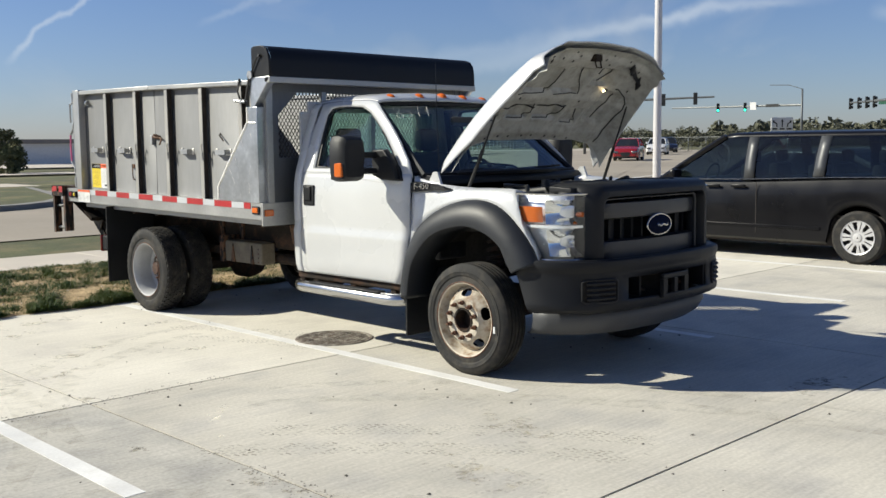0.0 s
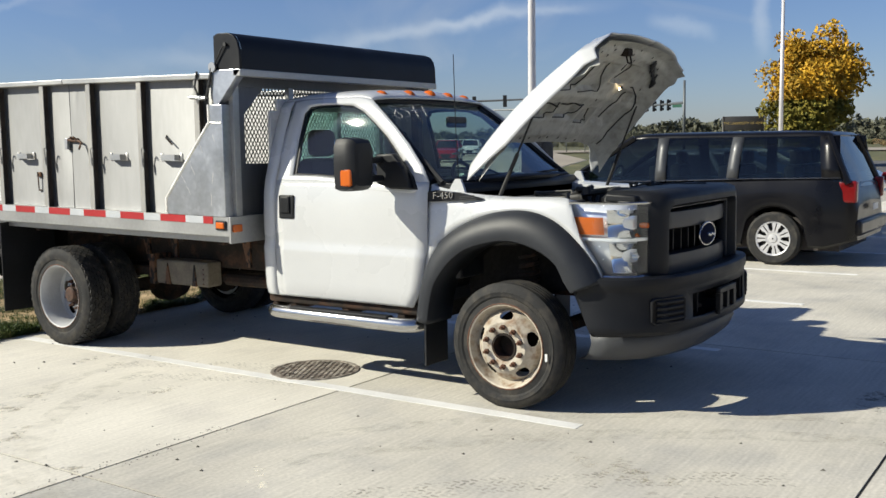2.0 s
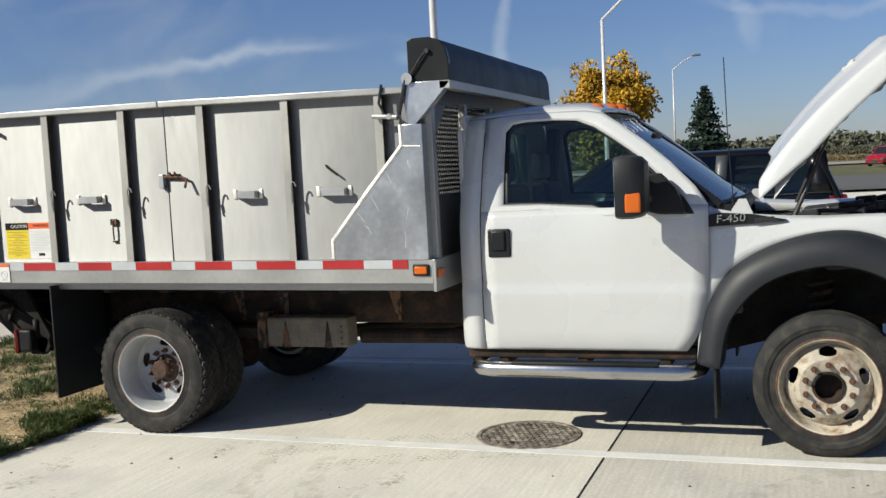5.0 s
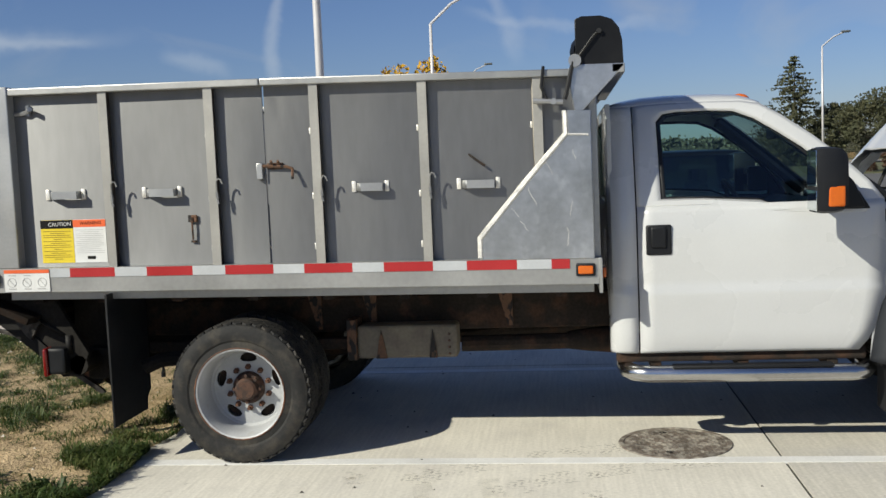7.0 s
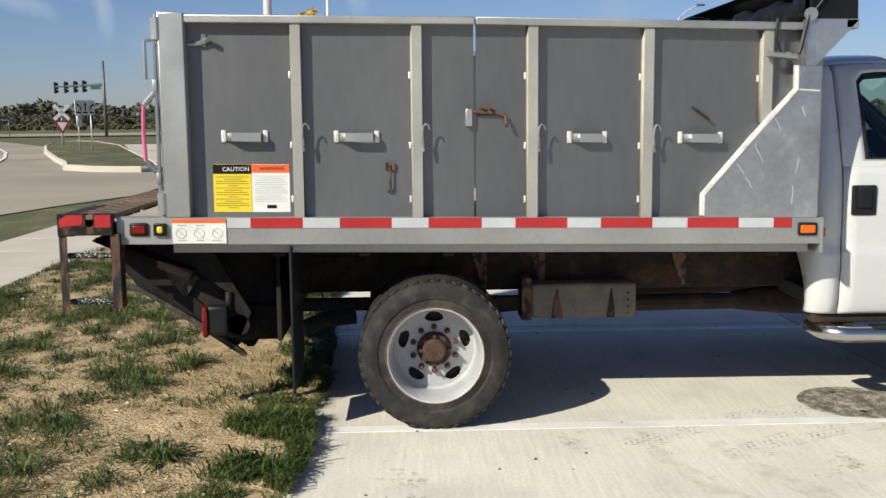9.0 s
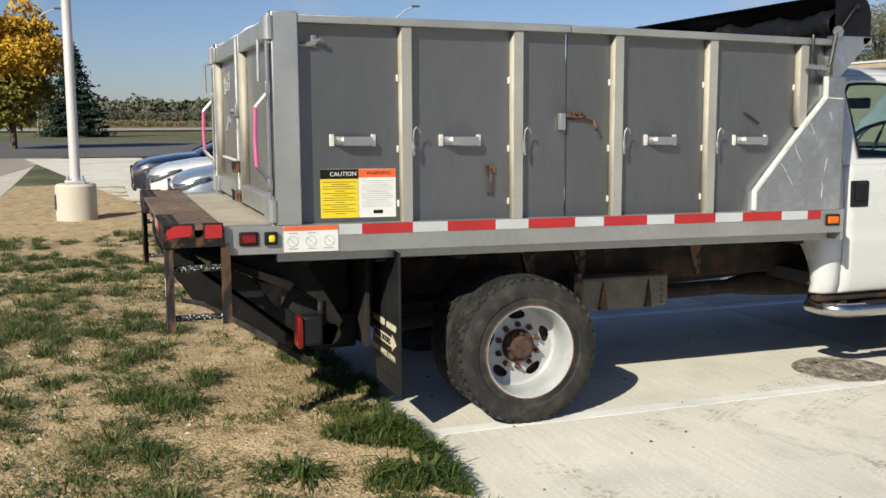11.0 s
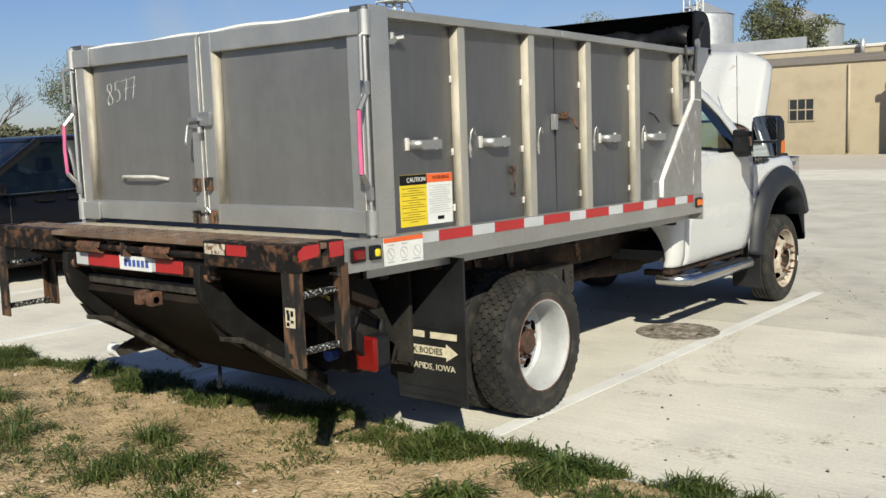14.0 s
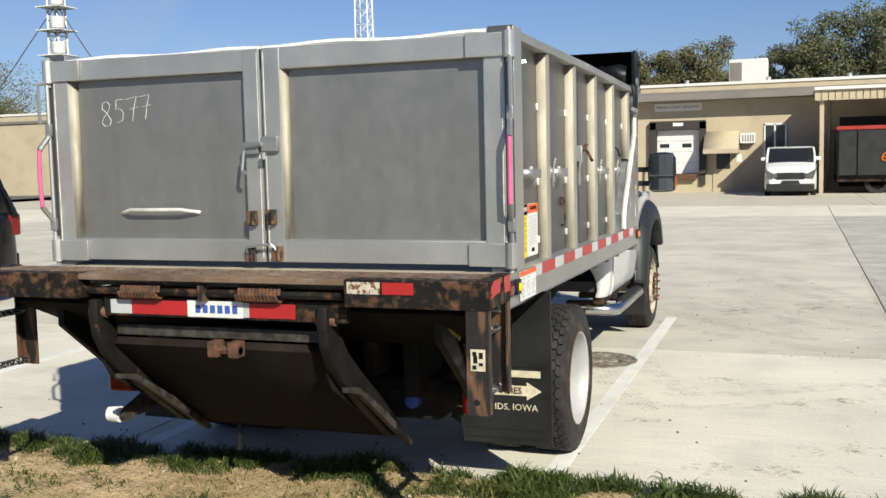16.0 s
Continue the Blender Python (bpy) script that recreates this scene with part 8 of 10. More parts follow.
part("roller_arm", rb, WORNEDGE, truck)
rb = B()
lathe(rb, [(-0.03, 0.01), (-0.03, 0.04), (0.03, 0.04), (0.03, 0.01)], (0.83, 5.65, 0.44), 14, "x")
part("guide_roller", rb, STICKW, truck)
bb = B()
lathe(bb, [(0, 0.035), (0.05, 0.035), (0.055, 0.02), (0.055, 0.001)], (-0.62, 5.30, 0.52), 14, "y")
part("trailer_plug", bb, BLUEINK, truck)


# ---- surroundings ----
TAN = mat("tan_painted_block", (0.475, 0.40, 0.287), 0.85, var=0.07, coarse=0.6, fine=12, bump=0.15, col2=(0.425, 0.355, 0.255), cut=(0.5, 0.7))
FASCIA = mat("brown_grey_fascia", (0.20, 0.18, 0.165), 0.6, var=0.08, coarse=1, fine=20, bump=0.05)
COPING = mat("white_roof_edge", (0.72, 0.70, 0.67), 0.6, var=0.06, coarse=1, fine=20, bump=0.05)
DOORW = mat("white_dock_door", (0.72, 0.72, 0.71), 0.55, var=0.05, coarse=2, fine=30, bump=0.05)
RUBBERB = mat("dock_seal", (0.035, 0.03, 0.028), 0.8, var=0.2, coarse=3, bump=0.2)
WINGLASS = mat("window_glass", (0.03, 0.035, 0.04), 0.06, var=0.1, coarse=2, bump=0.0)
GALV = mat("galvanised_steel", (0.55, 0.56, 0.57), 0.4, 0.6, var=0.08, coarse=2, fine=30, bump=0.03)
POLE = mat("pale_painted_pole", (0.68, 0.66, 0.66), 0.4, 0.2, var=0.05, coarse=2, fine=30, bump=0.02)
DARKPOLE = mat("dark_grey_pole", (0.11, 0.12, 0.125), 0.5, 0.3, var=0.1, coarse=2, fine=30, bump=0.05)
SIGNAL = mat("signal_black", (0.015, 0.016, 0.016), 0.5, var=0.2, coarse=4, bump=0.1)
SIGNW = mat("sign_white", (0.72, 0.73, 0.72), 0.5, var=0.04, coarse=4, bump=0.0)
SIGNB = mat("sign_brown_black", (0.03, 0.028, 0.026), 0.5, var=0.1, coarse=3, bump=0.05)
GOLD = mat("gold_lettering", (0.45, 0.33, 0.10), 0.5, var=0.05, bump=0.0)
GREENS = mat("street_sign_green", (0.015, 0.10, 0.06), 0.5, var=0.05, bump=0.0)
GREENLIT = lit("green_signal", (0.05, 1.0, 0.55), 3.0)
BARK = mat("bark", (0.10, 0.075, 0.055), 0.9, var=0.3, coarse=4, fine=30, bump=0.6)
CARGLASS = mat("car_glass", (0.018, 0.02, 0.022), 0.04, var=0.05, bump=0.0)
VANBLACK = mat("black_car_paint", (0.0055, 0.0055, 0.007), 0.30, var=0.1, coarse=3, bump=0.0, coat=0.2, spec=0.18)
NAVY = mat("navy_car_paint", (0.012, 0.015, 0.032), 0.2, 0.2, var=0.1, coarse=3, bump=0.0, coat=1.0)
SILVERP = mat("silver_car_paint", (0.36, 0.39, 0.44), 0.3, 0.55, var=0.05, coarse=3, bump=0.0, coat=0.8)
WHITEC = mat("white_car_paint", (0.74, 0.74, 0.74), 0.25, var=0.03, coarse=3, bump=0.0, coat=0.8)
REDP = mat("red_car_paint", (0.30, 0.012, 0.015), 0.25, var=0.05, coarse=3, bump=0.0, coat=0.8)
HEADGREY = mat("car_headlamp", (0.16, 0.165, 0.175), 0.12, 0.6, var=0.35, coarse=14, fine=60, bump=0.1, coat=0.8)
HUBCAP = mat("silver_hubcap", (0.52, 0.52, 0.53), 0.35, 0.3, var=0.06, coarse=8, bump=0.03)
BRICKRED = mat("container_red", (0.35, 0.03, 0.02), 0.5, var=0.1, coarse=3, bump=0.05)
DUMP = mat("brown_steel_bin", (0.13, 0.07, 0.045), 0.7, var=0.15, coarse=2, fine=20, bump=0.1)
REEDS = mat("dry_reeds", (0.26, 0.18, 0.09), 0.9, var=0.3, coarse=0.6, fine=6, bump=0.0, col2=(0.16, 0.14, 0.06), cut=(0.5, 0.6))


def foliage(name, col, col2, each=0.35):
    return mat(name, col, 0.75, var=each, coarse=0.9, fine=4.0, bump=0.0, col2=col2, cut=(0.45, 0.65), spec=0.2)


GREENLEAF = foliage("green_leaves", (0.12, 0.138, 0.072), (0.155, 0.15, 0.078))
OLIVE = foliage("olive_leaves", (0.165, 0.158, 0.078), (0.12, 0.125, 0.062))
GOLDLEAF = foliage("golden_leaves", (0.525, 0.300, 0.025), (0.375, 0.250, 0.037))
YELLOWGREEN = foliage("turning_leaves", (0.22, 0.18, 0.03), (0.12, 0.13, 0.03))
ORANGELEAF = foliage("orange_leaves", (0.32, 0.12, 0.02), (0.20, 0.10, 0.03))
SPRUCE = foliage("spruce_needles", (0.022, 0.042, 0.030), (0.035, 0.058, 0.040))
DARKLEAF = foliage("dark_green_leaves", (0.072, 0.078, 0.042), (0.098, 0.096, 0.052))
REDBRUSH = foliage("brown_red_brush", (0.13, 0.065, 0.045), (0.10, 0.075, 0.05))
# leaf colour lifted to paint in the distance haze
FARWOOD = foliage("far_woodland", (0.115, 0.125, 0.09), (0.15, 0.135, 0.09))


def leaves(points, size, material, name, parent, seed):
    """Small bent leaves round many points, as one mesh."""
    rng = np.random.default_rng(seed)
    pts = np.asarray(points)
    n = len(pts)
    a, b = rng.normal(size=(n, 3)), rng.normal(size=(n, 3))
    a /= np.linalg.norm(a, axis=1)[:, None]
    b -= a * (a * b).sum(1)[:, None]
    b /= np.linalg.norm(b, axis=1)[:, None]
    s = (size * rng.uniform(0.6, 1.3, n))[:, None]
    c = np.cross(a, b) * s * 0.25
    v = np.stack([pts - a * s, pts - b * s * 0.6 + c, pts + a * s, pts + b * s * 0.6 + c], 1).reshape(-1, 3)
    me = bpy.data.meshes.new(name)
    me.from_pydata(v.tolist(), [], np.arange(4 * n).reshape(-1, 4).tolist())
    me.materials.append(material)
    return link(new(name, me), parent)


def tree(x, y, h, r, material, label, seed, low=0.18, leaf=0.13, count=5200, clumps=42, base=None, second=None, airy=1.0):
    """A broadleaf tree: tapered trunk, limbs, and an uneven crown of leaf clumps."""
    z = land(x, y) if base is None else base
    t = thing("tree", label, "tree", (x, y, z))
    rng = random.Random(seed)
    tb = B()
    rod(tb, [(x, y, z - 0.1), (x + 0.05 * r, y, z + h * 0.2), (x - 0.03 * r, y + 0.04 * r, z + h * 0.45), (x, y, z + h * 0.8)], 0.045 * h * 0.55, 7, 0.01 * h)
    part("trunk", tb, BARK, t)
    pts, centres = [], []
    for k in range(clumps):
        a, u, e = rng.uniform(0, 6.283), rng.uniform(-1, 1), rng.random() ** 0.4
        q = math.sqrt(1 - u * u) * e
        centres.append((x + r * (1.06 - 0.26 * airy) * q * math.cos(a), y + r * (1.06 - 0.26 * airy) * q * math.sin(a), z + h * (low + (1 - low) * (0.5 + 0.42 * u * e))))
    limb = B()
    for k, c in enumerate(centres[::3]):
        zb = z + (c[2] - z) * rng.uniform(0.35, 0.6)
        rod(limb, [(x, y, zb), ((x + c[0]) / 2, (y + c[1]) / 2, zb + (c[2] - zb) * 0.65), c], 0.012 * h * 0.6, 5, 0.004 * h * 0.5)
    part("limbs", limb, BARK, t)
    nrg = np.random.default_rng(seed)
    for c in centres:
        s = r * rng.uniform(0.20, 0.36) * airy
        q = nrg.normal(size=(count // clumps, 3))
        q *= (s * nrg.random((len(q), 1)) ** 0.4) / np.linalg.norm(q, axis=1)[:, None]
        q[:, 2] *= 0.8
        pts.append(q + c)
    pts = np.concatenate(pts)
    if second is not None:
        low_part = pts[:, 2] < z + h * 0.45
        leaves(pts[~low_part], leaf, material, "crown", t, seed)
        leaves(pts[low_part], leaf, second, "lower_crown", t, seed + 1)
    else:
        leaves(pts, leaf, material, "crown", t, seed)
    return t


def spruce(x, y, h, r, label, seed, material=SPRUCE, open_crown=1.0, leaf=0.16, full=1.0):
    z = land(x, y)
    t = thing("spruce_tree", label, "tree", (x, y, z))
    rng = np.random.default_rng(seed)
    tb = B()
    rod(tb, [(x, y, z - 0.1), (x, y, z + h)], 0.02 * h, 7, 0.01)
    part("trunk", tb, BARK, t)
    pts = []
    for k in range(34):
        f = k / 34
        rr = r * min(1, (1 - f) * full) ** 0.85 * rng.uniform(0.82, 1.08)
        for b in range(max(5, int(15 * (1 - f) + 4))):
            a = rng.uniform(0, 6.283)
            n = int(26 * open_crown * (0.4 + 0.6 * (1 - f)))
            u = rng.random(n) ** 0.6
            d = rr * rng.uniform(0.75, 1.1) * u
            p = np.stack([x + d * math.cos(a) + rng.normal(size=n) * 0.08 * (1 + u), y + d * math.sin(a) + rng.normal(size=n) * 0.08 * (1 + u), z + 0.25 + f * (h - 0.3) - 0.18 * d + 0.10 * d * u + rng.normal(size=n) * 0.05], 1)
            pts.append(p)
    leaves(np.concatenate(pts), leaf, material, "crown", t, seed)
    return t


# far woodland belts and reeds
def belt(name, r0, r1, az0, az1, n, hmin, hmax, size, material, label, seed, m=64):
    rng = np.random.default_rng(seed)
    pts = []
    for k in range(n):
        az, d = radians(rng.uniform(az0, az1)), rng.uniform(r0, r1)
        x, y = d * math.sin(az), d * math.cos(az)
        h = rng.uniform(hmin, hmax) * (0.8 + 0.35 * noise.noise((math.degrees(az) * 0.35, d * 0.01, seed)))
        w = h * rng.uniform(0.35, 0.6)
        q = rng.normal(size=(m, 3))
        q /= np.linalg.norm(q, axis=1)[:, None]
        q *= rng.uniform(0.5, 1.0, (m, 1)) * (w, w, h * 0.5)
        pts.append(q + (x, y, land(x, y) + h * 0.48))
    ob = leaves(np.concatenate(pts), size, material, name, None, seed)
    return tagged(ob, label, "woodland", kind="stuff")


belt("far_woods", 330, 420, -12, 68, 700, 4.6, 7.0, 0.36, FARWOOD, "distant autumn woodland along the horizon", 11, 330)
belt("far_low_woods", 380, 470, 66, 128, 640, 3.6, 6.2, 0.42, FARWOOD, "low hazy woodland along the horizon", 15, 190)
belt("far_hill_woods", 600, 800, 60, 130, 700, 12, 18, 2.0, FARWOOD, "hazy woodland on a far rise", 12)
belt("reed_belt", 165, 200, 80, 128, 700, 0.7, 1.5, 0.16, REEDS, "tan reeds and brush beyond the drive", 13)
belt("hedge", 200, 225, 48, 80, 420, 0.8, 1.7, 0.20, OLIVE, "green brush behind the highway", 14, 140)

tree(48.1, 10.2, 7.7, 2.9, GOLDLEAF, "golden autumn tree with green lower branches", 21, low=0.06, count=16000, clumps=90, leaf=0.13, second=YELLOWGREEN)
spruce(80, 7.8, 7.6, 3.0, "dark blue-green spruce tree", 22)
spruce(115, -24.8, 13.0, 5.2, "tall dark green pine tree with a ragged outline", 23, DARKLEAF, 1.1, 0.20, 1.5)
tree(119, -30.0, 8.0, 3.6, DARKLEAF, "dark green tree beside the pine", 27, low=0.05, count=9000, clumps=60, leaf=0.14, airy=0.7)
tree(72, -22.3, 6.2, 4.3, DARKLEAF, "broad dark green tree on open grass", 25, low=0.14, count=16000, clumps=70, leaf=0.11, airy=0.72)
for x, y, h, r, sd in ((69, -23.6, 2.2, 1.5, 61), (70, -25.6, 2.5, 1.6, 62), (71, -20.6, 1.7, 1.4, 63)):
    tree(x, y, h, r, REDBRUSH, "brown-red shrub on open grass", sd, low=-0.15, count=2600, clumps=30, leaf=0.07, airy=0.7)


def bare_tree(x, y, h, label, seed):
    """A leafless tree: limbs that fork into ever thinner twigs."""
    rng = random.Random(seed)
    z = land(x, y)
    t = thing("bare_tree", label, "tree", (x, y, z))
    tb, lb_, wb = B(), B(), B()

    def grow(p, d, length, r, depth):
        bend = d + Vector((rng.uniform(-0.25, 0.25), rng.uniform(-0.25, 0.25), rng.uniform(-0.1, 0.2)))
        q = p + bend.normalized() * length
        rod(tb if depth == 0 else lb_ if depth < 3 else wb, [tuple(p), tuple(p + d * length * 0.5), tuple(q)], r, 6 if depth < 2 else 3, r * 0.62)
        if depth < 5:
            for _ in range(3 if depth < 4 else 2):
                a = rng.uniform(0, 6.283)
                out = (bend.normalized() + Vector((math.cos(a), math.sin(a), 0.15)) * rng.uniform(0.45, 0.85)).normalized()
                grow(q, out, length * rng.uniform(0.62, 0.84), r * 0.6, depth + 1)

    grow(Vector((x, y, z - 0.1)), Vector((0, 0, 1)), h * 0.27, h * 0.018, 0)
    part("trunk", tb, BARK, t)
    part("limbs", lb_, BARK, t)
    part("twigs", wb, BARK, t)


bare_tree(58, -22.3, 6.6, "leafless tree on open mown grass", 26)
for x, y, h, r, m, lab, sd in ((76, -42, 9.9, 5.6, GREENLEAF, "dark green tree beyond the lot", 31), (56, -36.7, 6.0, 3.0, ORANGELEAF, "red-orange autumn tree beyond the lot", 32), (66, -60, 12.3, 5.6, OLIVE, "olive tree behind the building", 33), (52, -72, 11.0, 5.6, OLIVE, "bare olive tree behind the building", 46),
                              (41.2, -72, 11.8, 4.6, YELLOWGREEN, "yellow-green tree behind the roof", 34), (36.6, -72, 11.1, 4.0, YELLOWGREEN, "yellowing tree behind the roof", 35), (21.7, -62, 11.6, 3.4, GREENLEAF, "tall green tree before the silo", 37), (17.3, -62, 6.9, 1.7, GREENLEAF, "low green tree behind the roof", 36), (12.6, -64, 8.5, 2.1, GREENLEAF, "green tree behind the roof", 39), (10.0, -61.5, 8.1, 2.3, ORANGELEAF, "orange autumn tree behind the roof", 38),
                              (8.9, -66, 10.2, 2.5, OLIVE, "olive-green locust tree behind the roof", 40), (6.4, -66.5, 10.3, 2.3, OLIVE, "olive-green locust tree behind the roof", 41), (3.6, -66, 10.5, 2.9, OLIVE, "olive-green locust tree behind the roof", 42), (-0.75, -62, 9.2, 2.2, GREENLEAF, "green tree behind the roof", 43), (-3.5, -61.5, 11.5, 3.1, GREENLEAF, "tall green tree behind the roof", 44), (-7.0, -61.5, 12.0, 3.7, GREENLEAF, "tall green tree behind the roof", 47), (-12.5, -62, 12.6, 4.6, GREENLEAF, "tall green tree behind the roof", 45)):
    tree(x, y, h, r, m, lab, sd, low=0.22, count=17000, clumps=80, leaf=0.09, airy=0.95)
bare_tree(16.0, -64, 7.9, "leafless tree behind the roof", 28)
tree(19, 60, 3.0, 1.25, GREENLEAF, "bushy young green tree in the grass", 51, low=-0.25, count=5000, leaf=0.10)

# low industrial building far behind the truck, with dark vehicles before it
lb = thing("low_building", "low pale industrial building with a dark roof edge", "building", (62, 205, land(62, 205)))
zb = land(62, 205)
part("wall", box(B(), -60, 112, 205, 220, zb - 0.5, zb + 4.3), DOORW, lb)
part("roof", box(B(), -61, 113, 204, 221, zb + 4.3, zb + 5.2), FASCIA, lb)
for x in (66, 92, 118):
    part("truck_bay", box(B(), x, x + 5, 204.8, 205, zb + 0.8, zb + 2.4), RUBBERB, lb)

# ---- the warehouse behind the lot ----
wh = thing("warehouse", "tan painted block warehouse with loading docks", "building", (0, -42, 0))
wh.location.z = -0.12
def wall_seg(x0, x1, y, z1=4.35):
    return part("wall", box(B(), x0, x1, y - 0.3, y, -0.1, z1), TAN, wh)


wall_seg(4.1, 7.2, -37)
wall_seg(-12.0, 1.6, -37)
wall_seg(-40, -12.0, -37)
part("wall", box(B(), 1.6, 4.1, -37.3, -37, 3.22, 4.35), TAN, wh)
part("wall", box(B(), 1.6, 4.1, -37.3, -37, -0.1, 0.85), TAN, wh)
part("wall", box(B(), 6.9, 7.2, -39.3, -37.3, -0.1, 4.35), TAN, wh)
wall_seg(7.2, 18.0, -39)
part("wall", box(B(), 18.0, 18.3, -39.3, -37.0, -0.1, 4.6), TAN, wh)
wall_seg(18.3, 47, -38.6, 4.7)
part("wall_behind", box(B(), -40, 47, -60, -59.7, -0.1, 4.6), TAN, wh)
part("wall", box(B(), 46.7, 47.0, -59.7, -38.9, -0.1, 4.7), TAN, wh)
part("roof", box(B(), -40.2, 47.2, -60, -39.3, 4.4, 4.6), FASCIA, wh)
part("roof", box(B(), -40.2, 7.25, -39.3, -37.3, 4.36, 4.6), FASCIA, wh)
part("eave", box(B(), -40.2, 5.0, -37.0, -36.12, 4.14, 4.42, 0.02), FASCIA, wh, "grey-brown projecting eave")
part("fascia", box(B(), 5.0, 7.3, -37.0, -36.88, 4.12, 4.42, 0.02), FASCIA, wh)
part("fascia", box(B(), 7.3, 18, -39.0, -38.9, 4.2, 4.42, 0.02), FASCIA, wh)
part("fascia", box(B(), 18, 47.2, -38.6, -38.5, 4.45, 4.62, 0.02), FASCIA, wh)
for x0, x1, y, z in ((-40.2, 7.3, -38.2, 4.6), (7.3, 18.2, -39.9, 4.6), (18.2, 47.2, -39.4, 4.7)):
    part("parapet", box(B(), x0, x1, y - 0.3, y, z - 0.2, z + 0.28), TAN, wh)
    part("coping", box(B(), x0, x1, y - 0.35, y + 0.06, z + 0.28, z + 0.42, 0.02), COPING, wh)
for x, y in ((4.95, -36.93), (10.3, -38.92), (-3.6, -36.93)):
    pb = B()
    rod(pb, [(x, y, 0.1), (x, y, 4.1)], 0.06, 8)
    part("downpipe", pb, TAN, wh)
for x in (8.6, 9.9, 2.7, -1.0, -4.5, -7.5):
    vb = B()
    rod(vb, [(x, -39.5, 4.6), (x, -39.5, 5.25)], 0.10, 8)
    part("roof_vent", vb, GALV, wh)
# dock one
db = B()
box(db, 1.6, 1.9, -37.0, -36.75, 0.85, 3.22, 0.02)
box(db, 3.8, 4.1, -37.0, -36.75, 0.85, 3.22, 0.02)
box(db, 1.6, 4.1, -37.0, -36.75, 2.87, 3.27, 0.02)
part("dock_seal", db, RUBBERB, wh)
for k in range(4):
    part("door_panel", box(B(), 1.9, 3.8, -37.12, -37.07, 0.87 + 0.50 * k, 0.87 + 0.50 * k + 0.49, 0.01), DOORW, wh)
for x in (2.25, 3.25):
    part("door_window", box(B(), x, x + 0.42, -37.069, -37.06, 2.06, 2.24), WINGLASS, wh)
part("dock_leveller", box(B(), 2.0, 3.7, -37.0, -36.7, 0.62, 0.85, 0.02), RUST, wh)
for x in (1.75, 3.95):
    part("dock_bumper", box(B(), x - 0.12, x + 0.12, -37.0, -36.85, 0.35, 0.85, 0.02), RUBBERB, wh)
sg = part("dock_sign", box(B(), 1.8, 3.9, -37.0, -36.96, 3.72, 4.06, 0.01), SIGNW, wh, "white sign with dark lettering")
words("sign_lettering", "PRINTING DEPT. RECEIVING", 0.155, rear_pose(2.85, 3.885, -36.957), INK, sg, 0.002)
part("dock_number_sign", box(B(), 2.6, 3.05, -36.75, -36.73, 3.03, 3.18), SIGNW, wh)
# awning, door, window, air conditioners, floodlight
ab = B()
prism(ab, [(-37.0, 2.75), (-36.95, 2.75), (-35.9, 1.95), (-35.9, 1.75), (-37.0, 1.75 + 0.0)], "x", 0.15, 1.65)
part("awning", ab, TAN, wh, "tan awning over the door")
part("door", box(B(), 0.4, 1.3, -37.0, -36.95, 0, 1.95, 0.01), TAN, wh)
part("door_pane", box(B(), 0.55, 1.15, -36.949, -36.94, 1.05, 1.75), WINGLASS, wh)
part("door_notice", box(B(), 0.05, 0.28, -37.0, -36.98, 1.35, 1.7), SIGNW, wh)
for x0, x1 in ((-1.32, -0.95), (-1.78, -1.38)):
    part("window_pane", box(B(), x0, x1, -36.99, -36.97, 1.4, 2.95), WINGLASS, wh)
wf = B()
for x in (-0.92, -1.35, -1.81):
    box(wf, x - 0.035, x + 0.035, -37.0, -36.95, 1.3, 3.02)
box(wf, -1.84, -0.89, -37.0, -36.95, 2.95, 3.04)
box(wf, -1.84, -0.89, -37.0, -36.95, 1.3, 1.4)
part("window_frame", wf, SIGNW, wh)


def cooler(x, y, z, w=0.65, h=0.45):
    part("air_conditioner", box(B(), x - w / 2, x + w / 2, y, y + 0.35, z - h / 2, z + h / 2, 0.02), DOORW, wh)
    for k in range(5):
        part("grille_slot", box(B(), x - w / 2 + 0.06 + k * w / 6, x - w / 2 + 0.06 + k * w / 6 + 0.05, y + 0.349, y + 0.356, z - h * 0.33, z + h * 0.33), FASCIA, wh)


cooler(-0.2, -37.0, 2.4)
cooler(5.6, -37.0, 2.76, 0.42, 0.30)
part("cooler_frame", box(B(), 5.18, 6.02, -37.0, -36.9, 2.52, 3.0, 0.02), TAN, wh)
part("cooler_recess", box(B(), 5.28, 5.92, -36.9, -36.894, 2.58, 2.94), FASCIA, wh)
for i in range(3):
    for j in range(2):
        part("window_pane", box(B(), 11.93 + 0.39 * i, 12.27 + 0.39 * i, -38.99, -38.97, 1.62 + 0.5 * j, 2.07 + 0.5 * j), WINGLASS, wh)
wf = B()
for x in (11.88, 12.27, 12.66, 13.05):
    box(wf, x, x + 0.05, -39.0, -38.95, 1.55, 2.64)
for z in (1.55, 2.07, 2.59):
    box(wf, 11.88, 13.10, -39.0, -38.945, z, z + 0.05)
part("window_frame", wf, TAN, wh)
fb = B()
rod(fb, [(6.8, -37, 4.0), (6.8, -36.85, 3.95)], 0.04, 6)
box(fb, 6.6, 7.0, -36.95, -36.75, 3.72, 3.92, 0.03)
part("floodlight", fb, GALV, wh)
part("pipe", rod(B(), [(5.3, -36.9, 0.4), (5.3, -36.85, 1.2)], 0.05, 6), TAN, wh)
part("pipe", rod(B(), [(4.25, -36.8, 0.0), (4.25, -36.8, 1.1), (4.0, -36.8, 1.25)], 0.05, 6), TAN, wh)
